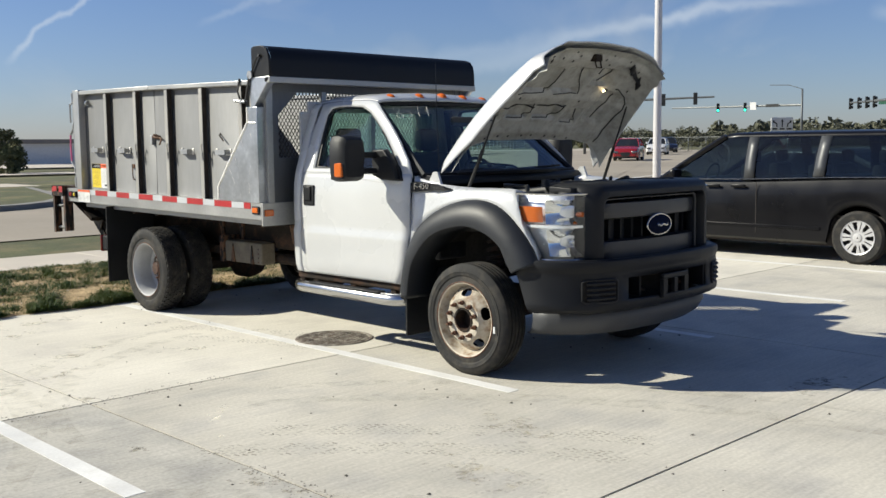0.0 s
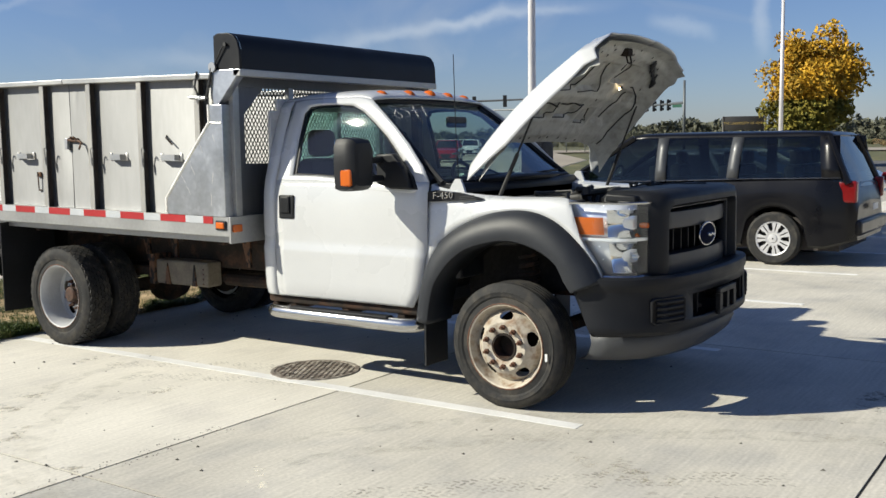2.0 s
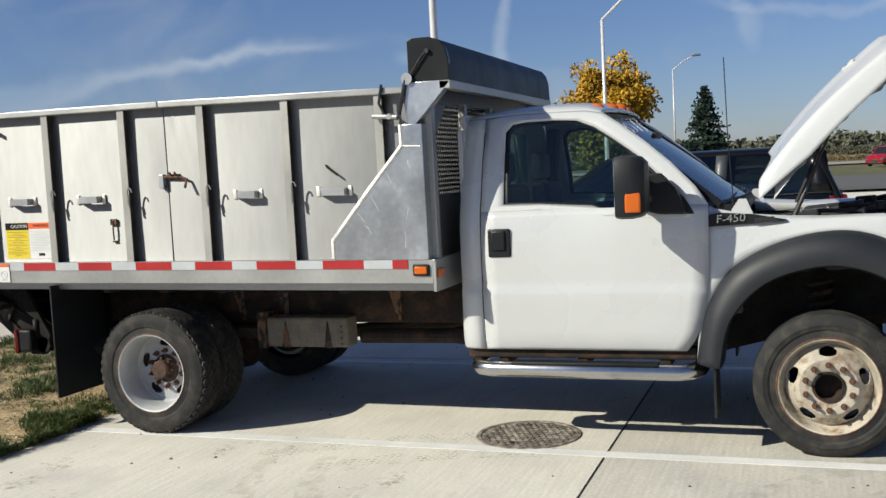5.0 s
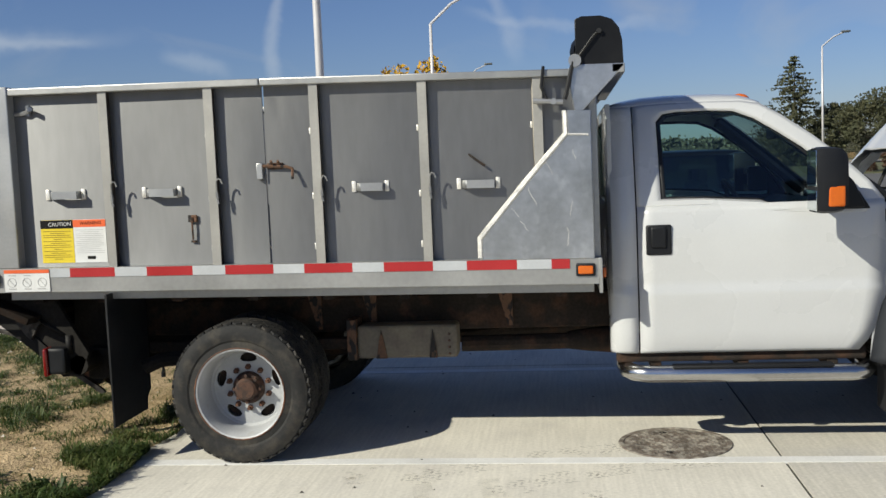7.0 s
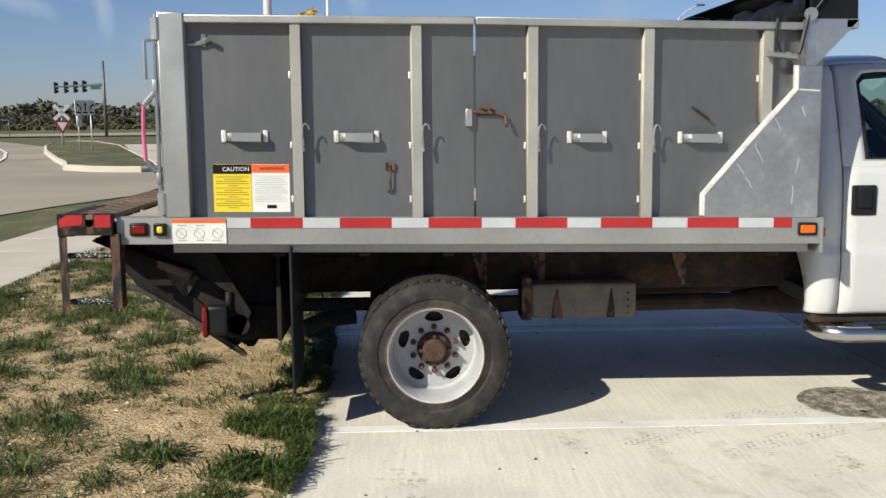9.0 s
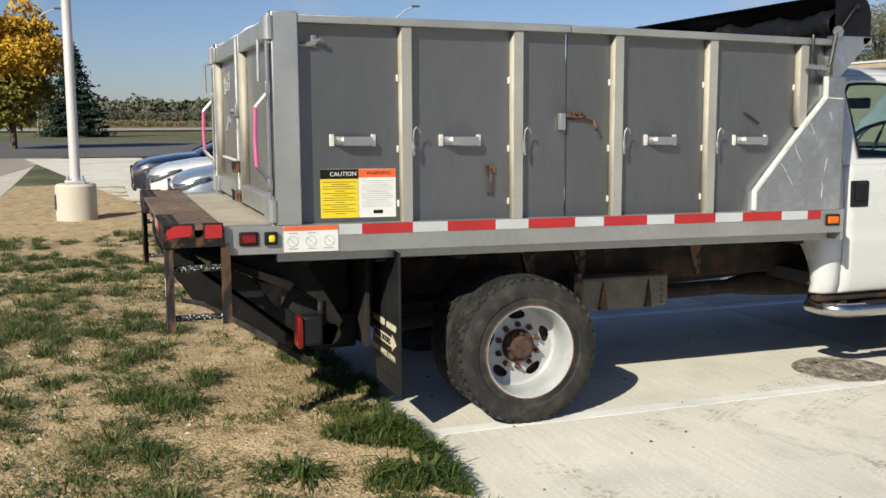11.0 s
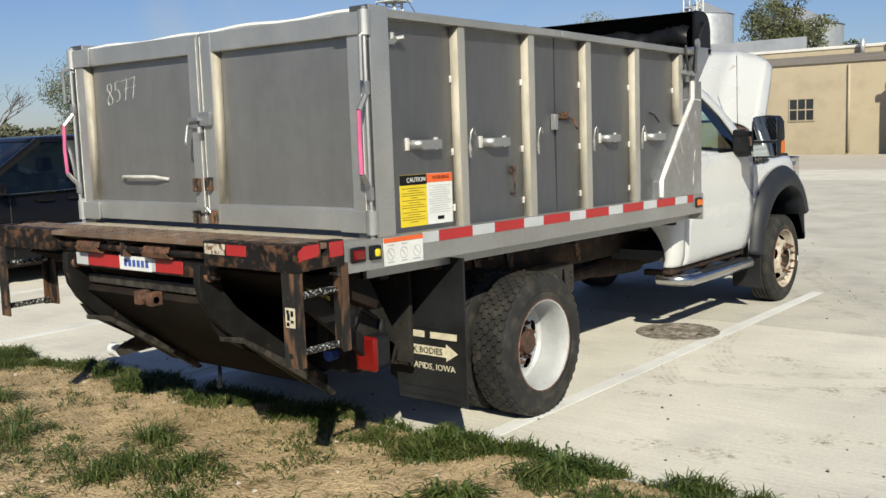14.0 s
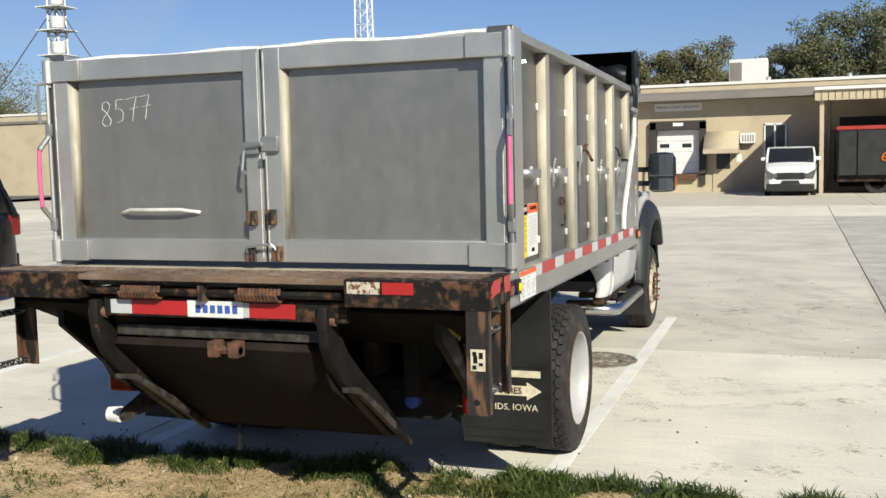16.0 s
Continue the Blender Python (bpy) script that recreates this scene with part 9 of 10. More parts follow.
part("roof_unit", box(B(), -0.9, 0.9, -43.0, -41.5, 4.6, 6.3, 0.03), DOORW, wh, "pale rooftop air unit")
part("roof_unit_grille", box(B(), 0.91, 0.93, -42.8, -41.7, 4.9, 6.1), FASCIA, wh)
part("roof_unit_grille", box(B(), 0.3, 0.85, -41.5, -41.48, 4.9, 6.15), FASCIA, wh)
# canopy with ribbed fascia and its posts
cn = thing("loading_canopy", "tan ribbed metal canopy on posts", "canopy", (-7, -34, 0))
cn.location.z = -0.10
part("roof", box(B(), -16.5, -2.9, -36.1, -32.6, 4.05, 4.2, 0.01), TAN, cn)
for k in range(54):
    part("fascia_rib", box(B(), -16.54 + 0.2526 * k, -16.54 + 0.2526 * k + 0.22, -32.6, -32.55, 3.72, 4.12), TAN, cn)
part("gutter", box(B(), -16.5, -2.9, -32.6, -32.42, 4.12, 4.25, 0.02), COPING, cn)
for x in (-3.2, -9.8, -16.3):
    pb = B()
    box(pb, x - 0.08, x + 0.08, -32.9, -32.74, 0, 4.05)
    part("post", pb, TAN, cn)
# second dock under the canopy
part("dock_recess", box(B(), -8.4, -4.0, -36.999, -36.9, 0.2, 3.2), RUBBERB, wh)
# black open trailer with a red top rim
tr = thing("roll_off_container", "black steel container with a red top rail", "container", (-6.4, -33.5, 0))
tr.location.z = -0.10
part("body", box(B(), -9.2, -3.8, -36.8, -32.9, 0.75, 2.55, 0.02), SIGNAL, tr)
part("top_rail", box(B(), -9.25, -3.75, -36.85, -32.85, 2.55, 2.70, 0.02), BRICKRED, tr)
for x in (-9.0, -7.9, -6.8, -5.7, -4.6, -3.9):
    part("stake", box(B(), x - 0.05, x + 0.05, -32.9, -32.83, 0.75, 2.55), SIGNAL, tr)
words("container_number", "6", 0.5, rear_pose(-5.5, 1.45, -32.86), AMBER, tr, 0.01)
part("frame", box(B(), -9.2, -3.8, -36.6, -33.1, 0.5, 0.75), CHASSIS, tr)
for x in (-8.6, -5.3):
    wbm = B()
    lathe(wbm, [(-0.12, 0.3), (-0.12, 0.48), (0.12, 0.48), (0.12, 0.3)], (x, -33.4, 0.48), 20, "y")
    part("wheel", wbm, RUBBER, tr)
# brown bin by the recess
bn = thing("waste_bin", "brown steel waste bin by the wall", "waste bin", (13.9, -35.5, 0))
part("body", box(B(), 12.9, 14.9, -36.6, -34.9, 0.1, 1.42, 0.02), DUMP, bn)
part("lid", box(B(), 12.85, 14.95, -36.65, -34.85, 1.42, 1.5, 0.02), DUMP, bn)
for x in (13.3, 13.9, 14.5):
    part("rib", box(B(), x - 0.04, x + 0.04, -34.9, -34.84, 0.15, 1.4), DUMP, bn)
for x in (12.95, 14.85):
    part("lift_pocket", box(B(), x - 0.1, x + 0.1, -36.2, -35.3, 0.7, 0.9), DUMP, bn)
# outside stair and roof duct further along
st = thing("outside_stair", "tan metal outside stair with railings", "stair", (20.2, -37.5, 0))
for k in range(11):
    part("tread", box(B(), 19.0 + 0.24 * k, 19.0 + 0.24 * k + 0.28, -38.5, -37.5, 0.18 * (k + 1), 0.18 * (k + 1) + 0.05), GALV, st)
part("landing", box(B(), 21.6, 23.2, -38.5, -37.5, 2.1, 2.2), GALV, st)
for y in (-37.5, -38.45):
    rb = B()
    rod(rb, [(19.0, y, 1.1), (21.6, y, 3.1), (23.2, y, 3.1)], 0.03, 6)
    rod(rb, [(19.0, y, 0.65), (21.6, y, 2.65), (23.2, y, 2.65)], 0.03, 6)
    for k in range(5):
        rod(rb, [(19.0 + 0.65 * k, y, 0.5 * k), (19.0 + 0.65 * k, y, 1.1 + 0.5 * k)], 0.03, 6)
    part("railing", rb, TAN, st)
dk = B()
prism(dk, [(22.6, 4.7), (22.6, 6.3), (27.5, 6.9), (29.0, 6.9), (27.6, 4.7)], "y", -43, -40.5, 0.02)
part("roof_duct", dk, TAN, wh)
part("roof_screen", box(B(), 14, 22.5, -44, -43.9, 4.6, 5.9), GALV, wh)

# silos and towers beyond
for x, y, r, h, lab in ((45.4, -100, 3.6, 13.4, "grey steel silo behind the lattice tower"), (30.9, -90, 4.3, 10.3, "grey steel grain silo with a cone roof")):
    s = thing("silo", lab, "silo", (x, y, 0))
    sb = B()
    lathe(sb, [(h * k / 26, r * (1 + 0.008 * (k % 2))) for k in range(27)], (x, y, 0), 28, "z")
    part("shell", sb, GALV, s)
    sb = B()
    lathe(sb, [(h, r * 1.03), (h + r * 0.45, 0.3), (h + r * 0.5, 0.02)], (x, y, 0), 28, "z")
    part("roof", sb, GALV, s)


def lattice(x, y, h, w, label, dish=False):
    t = thing("lattice_tower", label, "tower", (x, y, 0))
    for a in ((-1, -1), (1, -1), (1, 1), (-1, 1)):
        b = B()
        rod(b, [(x + a[0] * w, y + a[1] * w, 0), (x + a[0] * w * 0.75, y + a[1] * w * 0.75, h)], 0.10, 5)
        part("leg", b, SIGNW, t)
    b = B()
    n = int(h / (w * 1.7))
    for k in range(n):
        z0, z1 = h * k / n, h * (k + 1) / n
        q = w * (1 - 0.25 * k / n)
        c = [(x - q, y - q), (x + q, y - q), (x + q, y + q), (x - q, y + q)]
        for i in range(4):
            rod(b, [(*c[i], z0), (*c[(i + 1) % 4], z1)], 0.045, 4)
            rod(b, [(*c[i], z1), (*c[(i + 1) % 4], z1)], 0.045, 4)
    part("bracing", b, SIGNW, t)
    if dish:
        b = B()
        for z in (h * 0.72, h * 0.85, h * 0.97):
            lathe(b, [(-0.5, 0.1), (-0.5, 0.6), (0.5, 0.7), (0.6, 0.1)], (x - 0.6, y + 0.6, z), 12, "z")
            box(b, x - 1.3, x + 1.3, y - 1.3, y + 1.3, z - 0.7, z - 0.6)
        part("antenna_drum", b, SIGNW, t)
        for s in (-1, 1):
            b = B()
            rod(b, [(x, y, h * 0.95), (x + s * 12, y + 2, 2)], 0.05, 4)
            part("guy_wire", b, DARKPOLE, t)


lattice(44.5, -96, 28, 0.9, "white lattice tower beside the silos")
lattice(62, -66, 17.5, 0.7, "white lattice tower with antenna drums", True)

# ---- poles, signals, signs ----
bp = thing("light_pole", "tall pale steel pole on a round concrete base", "light pole", (11.6, 6.72, 0))
pb = B()
rod(pb, [(11.6, 6.72, 0.66), (11.6, 6.72, 5), (11.6, 6.72, 11)], 0.085, 14, 0.06)
part("pole", pb, POLE, bp)
pb = B()
lathe(pb, [(-0.2, 0.33), (0.58, 0.33), (0.62, 0.30), (0.62, 0.01)], (11.6, 6.72, 0), 26, "z")
base = part("concrete_base", pb, CRETE_WALK, bp)
part("base_plate", box(B(), 11.44, 11.76, 6.56, 6.88, 0.62, 0.68, 0.02), GALV, bp)
part("hand_hole_cover", box(B(), 11.47, 11.65, 7.03, 7.06, 0.2, 0.45, 0.01), GREYPL, base)
for a in (45, 135, 225, 315):
    bb = B()
    rod(bb, [(11.6 + 0.17 * math.cos(radians(a)), 6.72 + 0.17 * math.sin(radians(a)), 0.66), (11.6 + 0.17 * math.cos(radians(a)), 6.72 + 0.17 * math.sin(radians(a)), 0.74)], 0.02, 6)
    part("bolt", bb, GALV, bp)


def street_lamp(x, y, h, arm, label, r=0.09):
    z = land(x, y)
    t = thing("street_lamp", label, "street lamp", (x, y, z))
    b = B()
    rod(b, [(x, y, z), (x, y, z + h)], r, 10, r * 0.65)
    part("pole", b, POLE, t)
    b = B()
    rod(b, [(x, y, z + h), (x + arm[0] * 0.5, y + arm[1] * 0.5, z + h + 0.75), (x + arm[0], y + arm[1], z + h + 1.15)], r * 0.55, 8)
    part("arm", b, POLE, t)
    b = B()
    box(b, x + arm[0] - 0.25, x + arm[0] + 0.25, y + arm[1] - 0.45, y + arm[1] + 0.25, z + h + 1.1, z + h + 1.25, 0.04)
    part("lamp_head", b, DARKPOLE, t)


street_lamp(31.3, 7.14, 7.0, (0.4, -1.6), "pale street lamp with an angled arm")
street_lamp(83, 10.7, 9.2, (0.3, -1.9), "pale street lamp with an angled arm")
street_lamp(80.2, -19.3, 10.2, (0.4, -1.9), "tall pale street lamp with an angled arm", 0.11)
street_lamp(77, -29.5, 7.6, (-0.6, -2.2), "pale street lamp with an angled arm")


def head(x, y, z, parent, facing, on=False, k=1.0):
    """A three-lens signal head; facing: degrees from +y, clockwise."""
    m = pose(x, y, z, 0, 0, -facing)
    b = B()
    box(b, -0.2 * k, 0.2 * k, -0.12, 0.12, -0.6 * k, 0.6 * k, 0.04)
    ob = part("signal_head", b, SIGNAL, parent)
    ob.matrix_basis = m
    ob.matrix_parent_inverse = ROOT[parent.name].inverted()
    for i in range(3):
        b = B()
        lathe(b, [(0.12, 0.15 * k), (0.30, 0.15 * k)], (0, 0, (0.38 - 0.38 * i) * k), 10, "y")
        part("visor", b, SIGNAL, ob)
        if on and i == 2:
            part("green_lens", disc(B(), (0, 0.13, -0.38 * k), 0.14 * k, "y", 14), GREENLIT, ob, "lit green lens")


def signal(x, y, h, post_mat, label, arm_end, arm_z, heads, facing, lum=None):
    z = land(x, y)
    t = thing("traffic_signal", label, "traffic signal", (x, y, z))
    b = B()
    rod(b, [(x, y, z), (x, y, z + h)], 0.16, 10, 0.12)
    part("post", b, post_mat, t)
    b = B()
    rod(b, [(x, y, arm_z), arm_end], 0.15, 8, 0.09)
    part("mast_arm", b, post_mat, t)
    for f, on in heads:
        p = Vector((x, y, arm_z)).lerp(Vector(arm_end), f)
        head(p.x, p.y, p.z - 0.1, t, facing, on)
    if lum:
        b = B()
        rod(b, [(x, y, z + h), (x + lum[0] * 0.4, y + lum[1] * 0.4, z + h + 0.6), (x + lum[0], y + lum[1], z + h + 0.75)], 0.05, 6)
        part("lamp_arm", b, post_mat, t)
    return t


sa = signal(118.6, 54.9, 7.8, DARKPOLE, "traffic signal on a long mast arm showing green", (120.8, 75.7, 6.6), 6.3, ((0.62, True), (0.41, True)), 242, (0.6, 4.8))
for f, w, h, m in ((0.34, 0.45, 0.5, SIGNW), (0.20, 0.9, 0.2, SIGNAL)):
    p = Vector((118.6, 54.9, 6.3)).lerp(Vector((120.8, 75.7, 6.6)), f)
    part("mast_sign", box(B(), p.x - 0.4, p.x - 0.36, p.y - w, p.y + w, p.z - h, p.z + h), m, sa)
signal(79.0, 59.8, 7.4, DARKPOLE, "traffic signal seen from behind on a mast arm", (83.5, 47.2, 6.1), 5.9, ((0.38, False), (0.62, False), (0.86, False)), 62)
sb_ = signal(94.0, 34.0, 7.4, DARKPOLE, "traffic signal with four black heads on a short arm", (102.0, 41.5, 5.7), 5.6, ((0.40, False), (0.58, False), (0.78, False), (1.0, False)), 150)
part("street_sign", box(B(), 94.6, 94.64, 34.5, 35.5, 5.15, 5.45), GREENS, sb_)

# wire fence beyond the crossing
wf_ = thing("chain_link_fence", "grey chain-link fence on steel posts", "fence", (100, 55, land(100, 55)))
for i in range(11):
    y = 45.8 + 2.4 * i
    pb = B()
    rod(pb, [(100, y, land(100, y) - 0.1), (100, y, land(100, y) + 1.75)], 0.05, 6)
    part("post", pb, DARKPOLE, wf_)
pb = B()
rod(pb, [(100, 45.8 + 2.4 * i, land(100, 45.8 + 2.4 * i) + 1.72) for i in range(11)], 0.035, 5)
part("top_rail", pb, DARKPOLE, wf_)
pb = B()
for i in range(80):
    y = 45.8 + 0.3 * i
    for d in (-1, 1):
        if 45.8 <= y + d * 0.8 <= 69.8:
            rod(pb, [(100.04, y - d * 0.8, land(100, y) + 0.1), (100.04, y + d * 0.8, land(100, y) + 1.7)], 0.012, 3)
part("wire_mesh", pb, DARKPOLE, wf_)["kind"] = "stuff"

ls = thing("lane_sign", "white lane-use sign with three black arrows on two posts", "road sign", (43.76, 20.13, land(43.76, 20.13)))
sz = land(43.76, 20.13)
LM = Matrix.Translation((43.76, 20.13, 0)) @ pose(0, 0, 0, 0, 0, 157)
def lanes(b):
    for v in b.verts:
        v.co = LM @ v.co
    return b


part("sign_face", lanes(box(B(), -0.71, 0.71, -0.02, 0.02, 2.15, 2.86, 0.01)), SIGNW, ls)
for x in (-0.45, 0.45):
    b = B()
    rod(b, [(x, -0.04, sz), (x, -0.04, 2.4)], 0.035, 6)
    part("post", lanes(b), GALV, ls)
for x, pts in ((0.46, [(-0.12, 2.36), (-0.10, 2.52), (0.06, 2.62)]), (0, [(0, 2.36), (0, 2.64)]), (-0.46, [(0.12, 2.36), (0.10, 2.52), (-0.06, 2.62)])):
    b = B()
    rod(b, [(x + u, 0.024, v) for u, v in pts], 0.035, 4)
    e = Vector((x + pts[-1][0], 0.024, pts[-1][1]))
    d = (Vector((pts[-1][0], 0, pts[-1][1])) - Vector((pts[-2][0], 0, pts[-2][1]))).normalized()
    n = Vector((-d.z, 0, d.x))
    vs = [b.verts.new(q) for q in (e + n * 0.10, e + d * 0.13, e - n * 0.10)]
    b.faces.new(vs)
    part("arrow", lanes(b), INK, ls)
    part("only_bar", lanes(box(B(), x - 0.16, x + 0.16, 0.021, 0.025, 2.22, 2.30)), INK, ls)
part("small_plate", lanes(box(B(), 0.28, 0.62, -0.02, 0.02, 1.55, 2.1)), SIGNW, ls)

xs = thing("crossing_sign", "white railway crossbuck over a red yield sign", "road sign", (52, 23.6, land(52, 23.6)))
sz = land(52, 23.6)
b = B()
rod(b, [(51.9, 24.05, sz), (51.9, 24.05, 2.65)], 0.05, 6)
part("post", b, GALV, xs)
for s in (-1, 1):
    b = B()
    box(b, -0.58, 0.58, -0.015, 0.015, -0.095, 0.095)
    ob = part("crossbuck_board", b, SIGNW, xs)
    ob.matrix_basis = pose(51.85, 24.02, 2.38, 0, 45 * s, -20 - 90 + 45)
b = B()
prism(b, [(-0.45, 0.4), (0.45, 0.4), (0, -0.4)], "y", -0.015, 0.015)
ob = part("yield_board", b, REDP, xs)
ob.matrix_basis = pose(51.82, 24.0, 1.52, 0, 0, -65)
b = B()
prism(b, [(-0.27, 0.29), (0.27, 0.29), (0, -0.2)], "y", -0.02, 0.02)
ob2 = part("yield_centre", b, SIGNW, xs)
ob2.matrix_basis = pose(51.82, 24.0, 1.52, 0, 0, -65)

us = thing("campus_sign", "dark sign board with gold lettering on posts", "sign", (51.2, 14.6, 0))
UM = pose(51.2, 14.6, -0.25, 0, 0, 108)
def onto(b, m):
    for v in b.verts:
        v.co = m @ v.co
    return b


part("board", onto(box(B(), -1.1, 1.1, -0.06, 0.06, 2.45, 3.25, 0.02), UM), SIGNB, us)
part("lower_board", onto(box(B(), -1.1, 1.1, -0.06, 0.06, 2.0, 2.38, 0.02), UM), SIGNB, us)
for x in (-1.15, 1.15):
    part("post", onto(box(B(), x - 0.06, x + 0.06, -0.06, 0.06, 0, 3.25), UM), SIGNB, us)
words("board_lettering", "THE UNIVERSITY OF IOWA", 0.19, UM @ pose(0, 0.064, 2.85, 90, 0, 180), GOLD, us, 0.003)
part("board_bar", onto(box(B(), -0.8, 0.8, 0.06, 0.065, 2.13, 2.23), UM), GREYINK, us)
fn = thing("fence", "long pale chain-link fence along the road", "fence", (90, 70, 0))
b = B()
for k in range(41):
    x, y = 45 + 3.0 * k, 62 + 1.9 * k
    rod(b, [(x, y, land(x, y)), (x, y, land(x, y) + 1.6)], 0.05, 4)
part("posts", b, GALV, fn)["kind"] = "stuff"
b = B()
for z in (0.3, 0.7, 1.1, 1.55):
    rod(b, [(45, 62, land(45, 62) + z), (165, 138, land(165, 138) + z)], 0.035, 4)
part("wires", b, GALV, fn)


# ---- cars: built facing +y about their own middle ----
def car(name, label, paint, L, W, zb, roof, nose, tail, wheels, R, cabin, glass_mat=CARGLASS, cap=HUBCAP, spokes=7, lights=True, sill=0.24, group="", posts=True):
    """nose, tail: heights of hood and tail lines as (y, z) pairs; cabin: (y of screen foot, roof front, roof rear, rear foot, roof half width)."""
    t = thing(name, label, "car", (0, 0, 0), group)
    ys = np.arange(-L / 2, L / 2 + 0.001, L / 84)
    hw = W / 2
    line = sorted(tail + nose)
    def half(y):
        e = max(0.0, 1 - abs(y) / (L / 2))
        return hw * (0.80 + 0.20 * min(1, e / 0.16) ** 0.5) if e < 0.16 else hw
    rows = []
    for y in ys:
        top = float(np.interp(y, [p[0] for p in line], [p[1] for p in line]))
        low = sill + 0.10 * max(0, (abs(y) - L / 2 + 0.35) / 0.35)
        for wy in wheels:
            d = abs(y - wy)
            if d < R + 0.06:
                low = max(low, R + math.sqrt((R + 0.06) ** 2 - d * d))
        w = half(y)
        sec = [(w - 0.05, low), (w - 0.01, low + 0.03), (w, max(low + 0.06, 0.62)), (w - 0.012, max(low + 0.08, top - 0.16)), (w - 0.05, max(low + 0.1, top - 0.03)), (w - 0.13, top), (w * 0.5, top + 0.03), (0, top + 0.04)]
        rows.append([(-a, y, z) for a, z in sec] + [(a, y, z) for a, z in sec[-2::-1]])
    b = B()
    sheet(b, rows)
    for r in (rows[0], rows[-1]):
        b.faces.new([b.verts.new(p) for p in r])
    body = part("body", b, paint, t, angle=40)
    part("underside", box(B(), -hw + 0.15, hw - 0.15, -L / 2 + 0.2, L / 2 - 0.2, sill - 0.04, 0.62), RUBBERB, t)
    f0, f1, r1, r0, rw = cabin
    def belt_z(y):
        return float(np.interp(y, [p[0] for p in line], [p[1] for p in line]))
    # glass band
    gr = []
    bottom = [(s * (hw - 0.075), y) for s, y in ()]
    ring_lo, ring_hi = [], []
    n = 12
    def lo_hi(y_lo, y_hi, x_lo, x_hi):
        ring_lo.append((x_lo, y_lo, belt_z(y_lo) + 0.0))
        ring_hi.append((x_hi, y_hi, roof - 0.06))
    for k in range(n + 1):
        f = k / n
        lo_hi(r0 + (f0 - r0) * f, r1 + (f1 - r1) * f, -(hw - 0.085), -rw)
    for k in range(1, 6):
        u = -1 + k / 3
        lo_hi(f0 + 0.16 * (1 - u * u), f1 + 0.06 * (1 - u * u), u * (hw - 0.085), u * rw)
    for k in range(n + 1):
        f = k / n
        lo_hi(f0 + (r0 - f0) * f, f1 + (r1 - f1) * f, (hw - 0.085), rw)
    for k in range(1, 6):
        u = 1 - k / 3
        lo_hi(r0 - 0.06 * (1 - u * u), r1 - 0.03 * (1 - u * u), u * (hw - 0.085), u * rw)
    def mid(f, push=0.02):
        return [(a[0] + (c[0] - a[0]) * f + (push if a[0] > 0 else -push) * math.sin(math.pi * f), a[1] + (c[1] - a[1]) * f, a[2] + (c[2] - a[2]) * f) for a, c in zip(ring_lo, ring_hi)]
    gb = B()
    sheet(gb, [mid(f) for f in (0, 0.25, 0.5, 0.75, 1)], closed=True)
    part("glazing", gb, glass_mat, t, "dark tinted car windows")
    # roof shell
    rb = B()
    yc = (f1 + r1) / 2
    sheet(rb, [[(p[0] * k, yc + (p[1] - yc) * k, p[2] + dz) for p in ring_hi] for k, dz in ((1.0, -0.03), (1.012, 0.0), (0.97, 0.035), (0.86, 0.055), (0.5, 0.07), (0.02, 0.075))], closed=True)
    part("roof", rb, paint, t, angle=60)
    # pillars
    idx = {"a": (n, n + 6), "d": (0, 2 * n + 6)}
    for pair in idx.values():
        for i in pair:
            pb = B()
            rod(pb, [Vector(mid(f)[i]) for f in (0, 0.25, 0.5, 0.75, 1)], 0.045, 6)
            part("pillar", pb, paint, t)
    for i in (n - 4, n - 8, n + 6 + 4, n + 6 + 8) if posts else ():
        pb = B()
        rod(pb, [Vector(mid(f)[i]) for f in (0, 0.5, 1)], 0.04, 6)
        part("door_pillar", pb, paint, t)
    # wheels
    for wy in wheels:
        for s in (-1, 1):
            wb = B()
            x = s * (hw - 0.11)
            lathe(wb, [(-0.10, R * 0.66), (-0.105, R * 0.9), (-0.08, R), (0.08, R), (0.105, R * 0.9), (0.10, R * 0.66), (0.09, R * 0.64)], (x, wy, R), 30, "x")
            wh_ = part("wheel", wb, RUBBER, t)
            cb = B()
            lathe(cb, [(s * 0.085, R * 0.67), (s * 0.098, R * 0.64), (s * 0.088, R * 0.60), (s * 0.03, R * 0.58), (s * 0.02, 0.01)], (x, wy, R), 30, "x")
            part("rim_well", cb, RUBBERB, wh_)
            cb = B()
            lathe(cb, [(s * 0.085, R * 0.67), (s * 0.10, R * 0.64), (s * 0.095, R * 0.60), (s * 0.08, R * 0.59)], (x, wy, R), 30, "x")
            lathe(cb, [(s * 0.075, R * 0.30), (s * 0.088, R * 0.27), (s * 0.086, R * 0.17), (s * 0.098, R * 0.14), (s * 0.102, 0.01)], (x, wy, R), 20, "x")
            part("hubcap", cb, cap, wh_, "silver spoked hubcap")
            for k in range(spokes):
                a = 2 * math.pi * k / spokes
                sb = B()
                for q in (-1, 1):
                    ring = []
                    for ang, rad in ((0.035, 0.60), (0.27, 0.60), (0.30, 0.50), (0.26, 0.38), (0.43, 0.26), (0.06, 0.26), (0.05, 0.42)):
                        ring.append((wy + rad * R * math.cos(a + q * ang), R + rad * R * math.sin(a + q * ang)))
                    prism(sb, ring, "x", min(x + s * 0.080, x + s * 0.093), max(x + s * 0.080, x + s * 0.093))
                part("spoke", sb, cap, wh_)
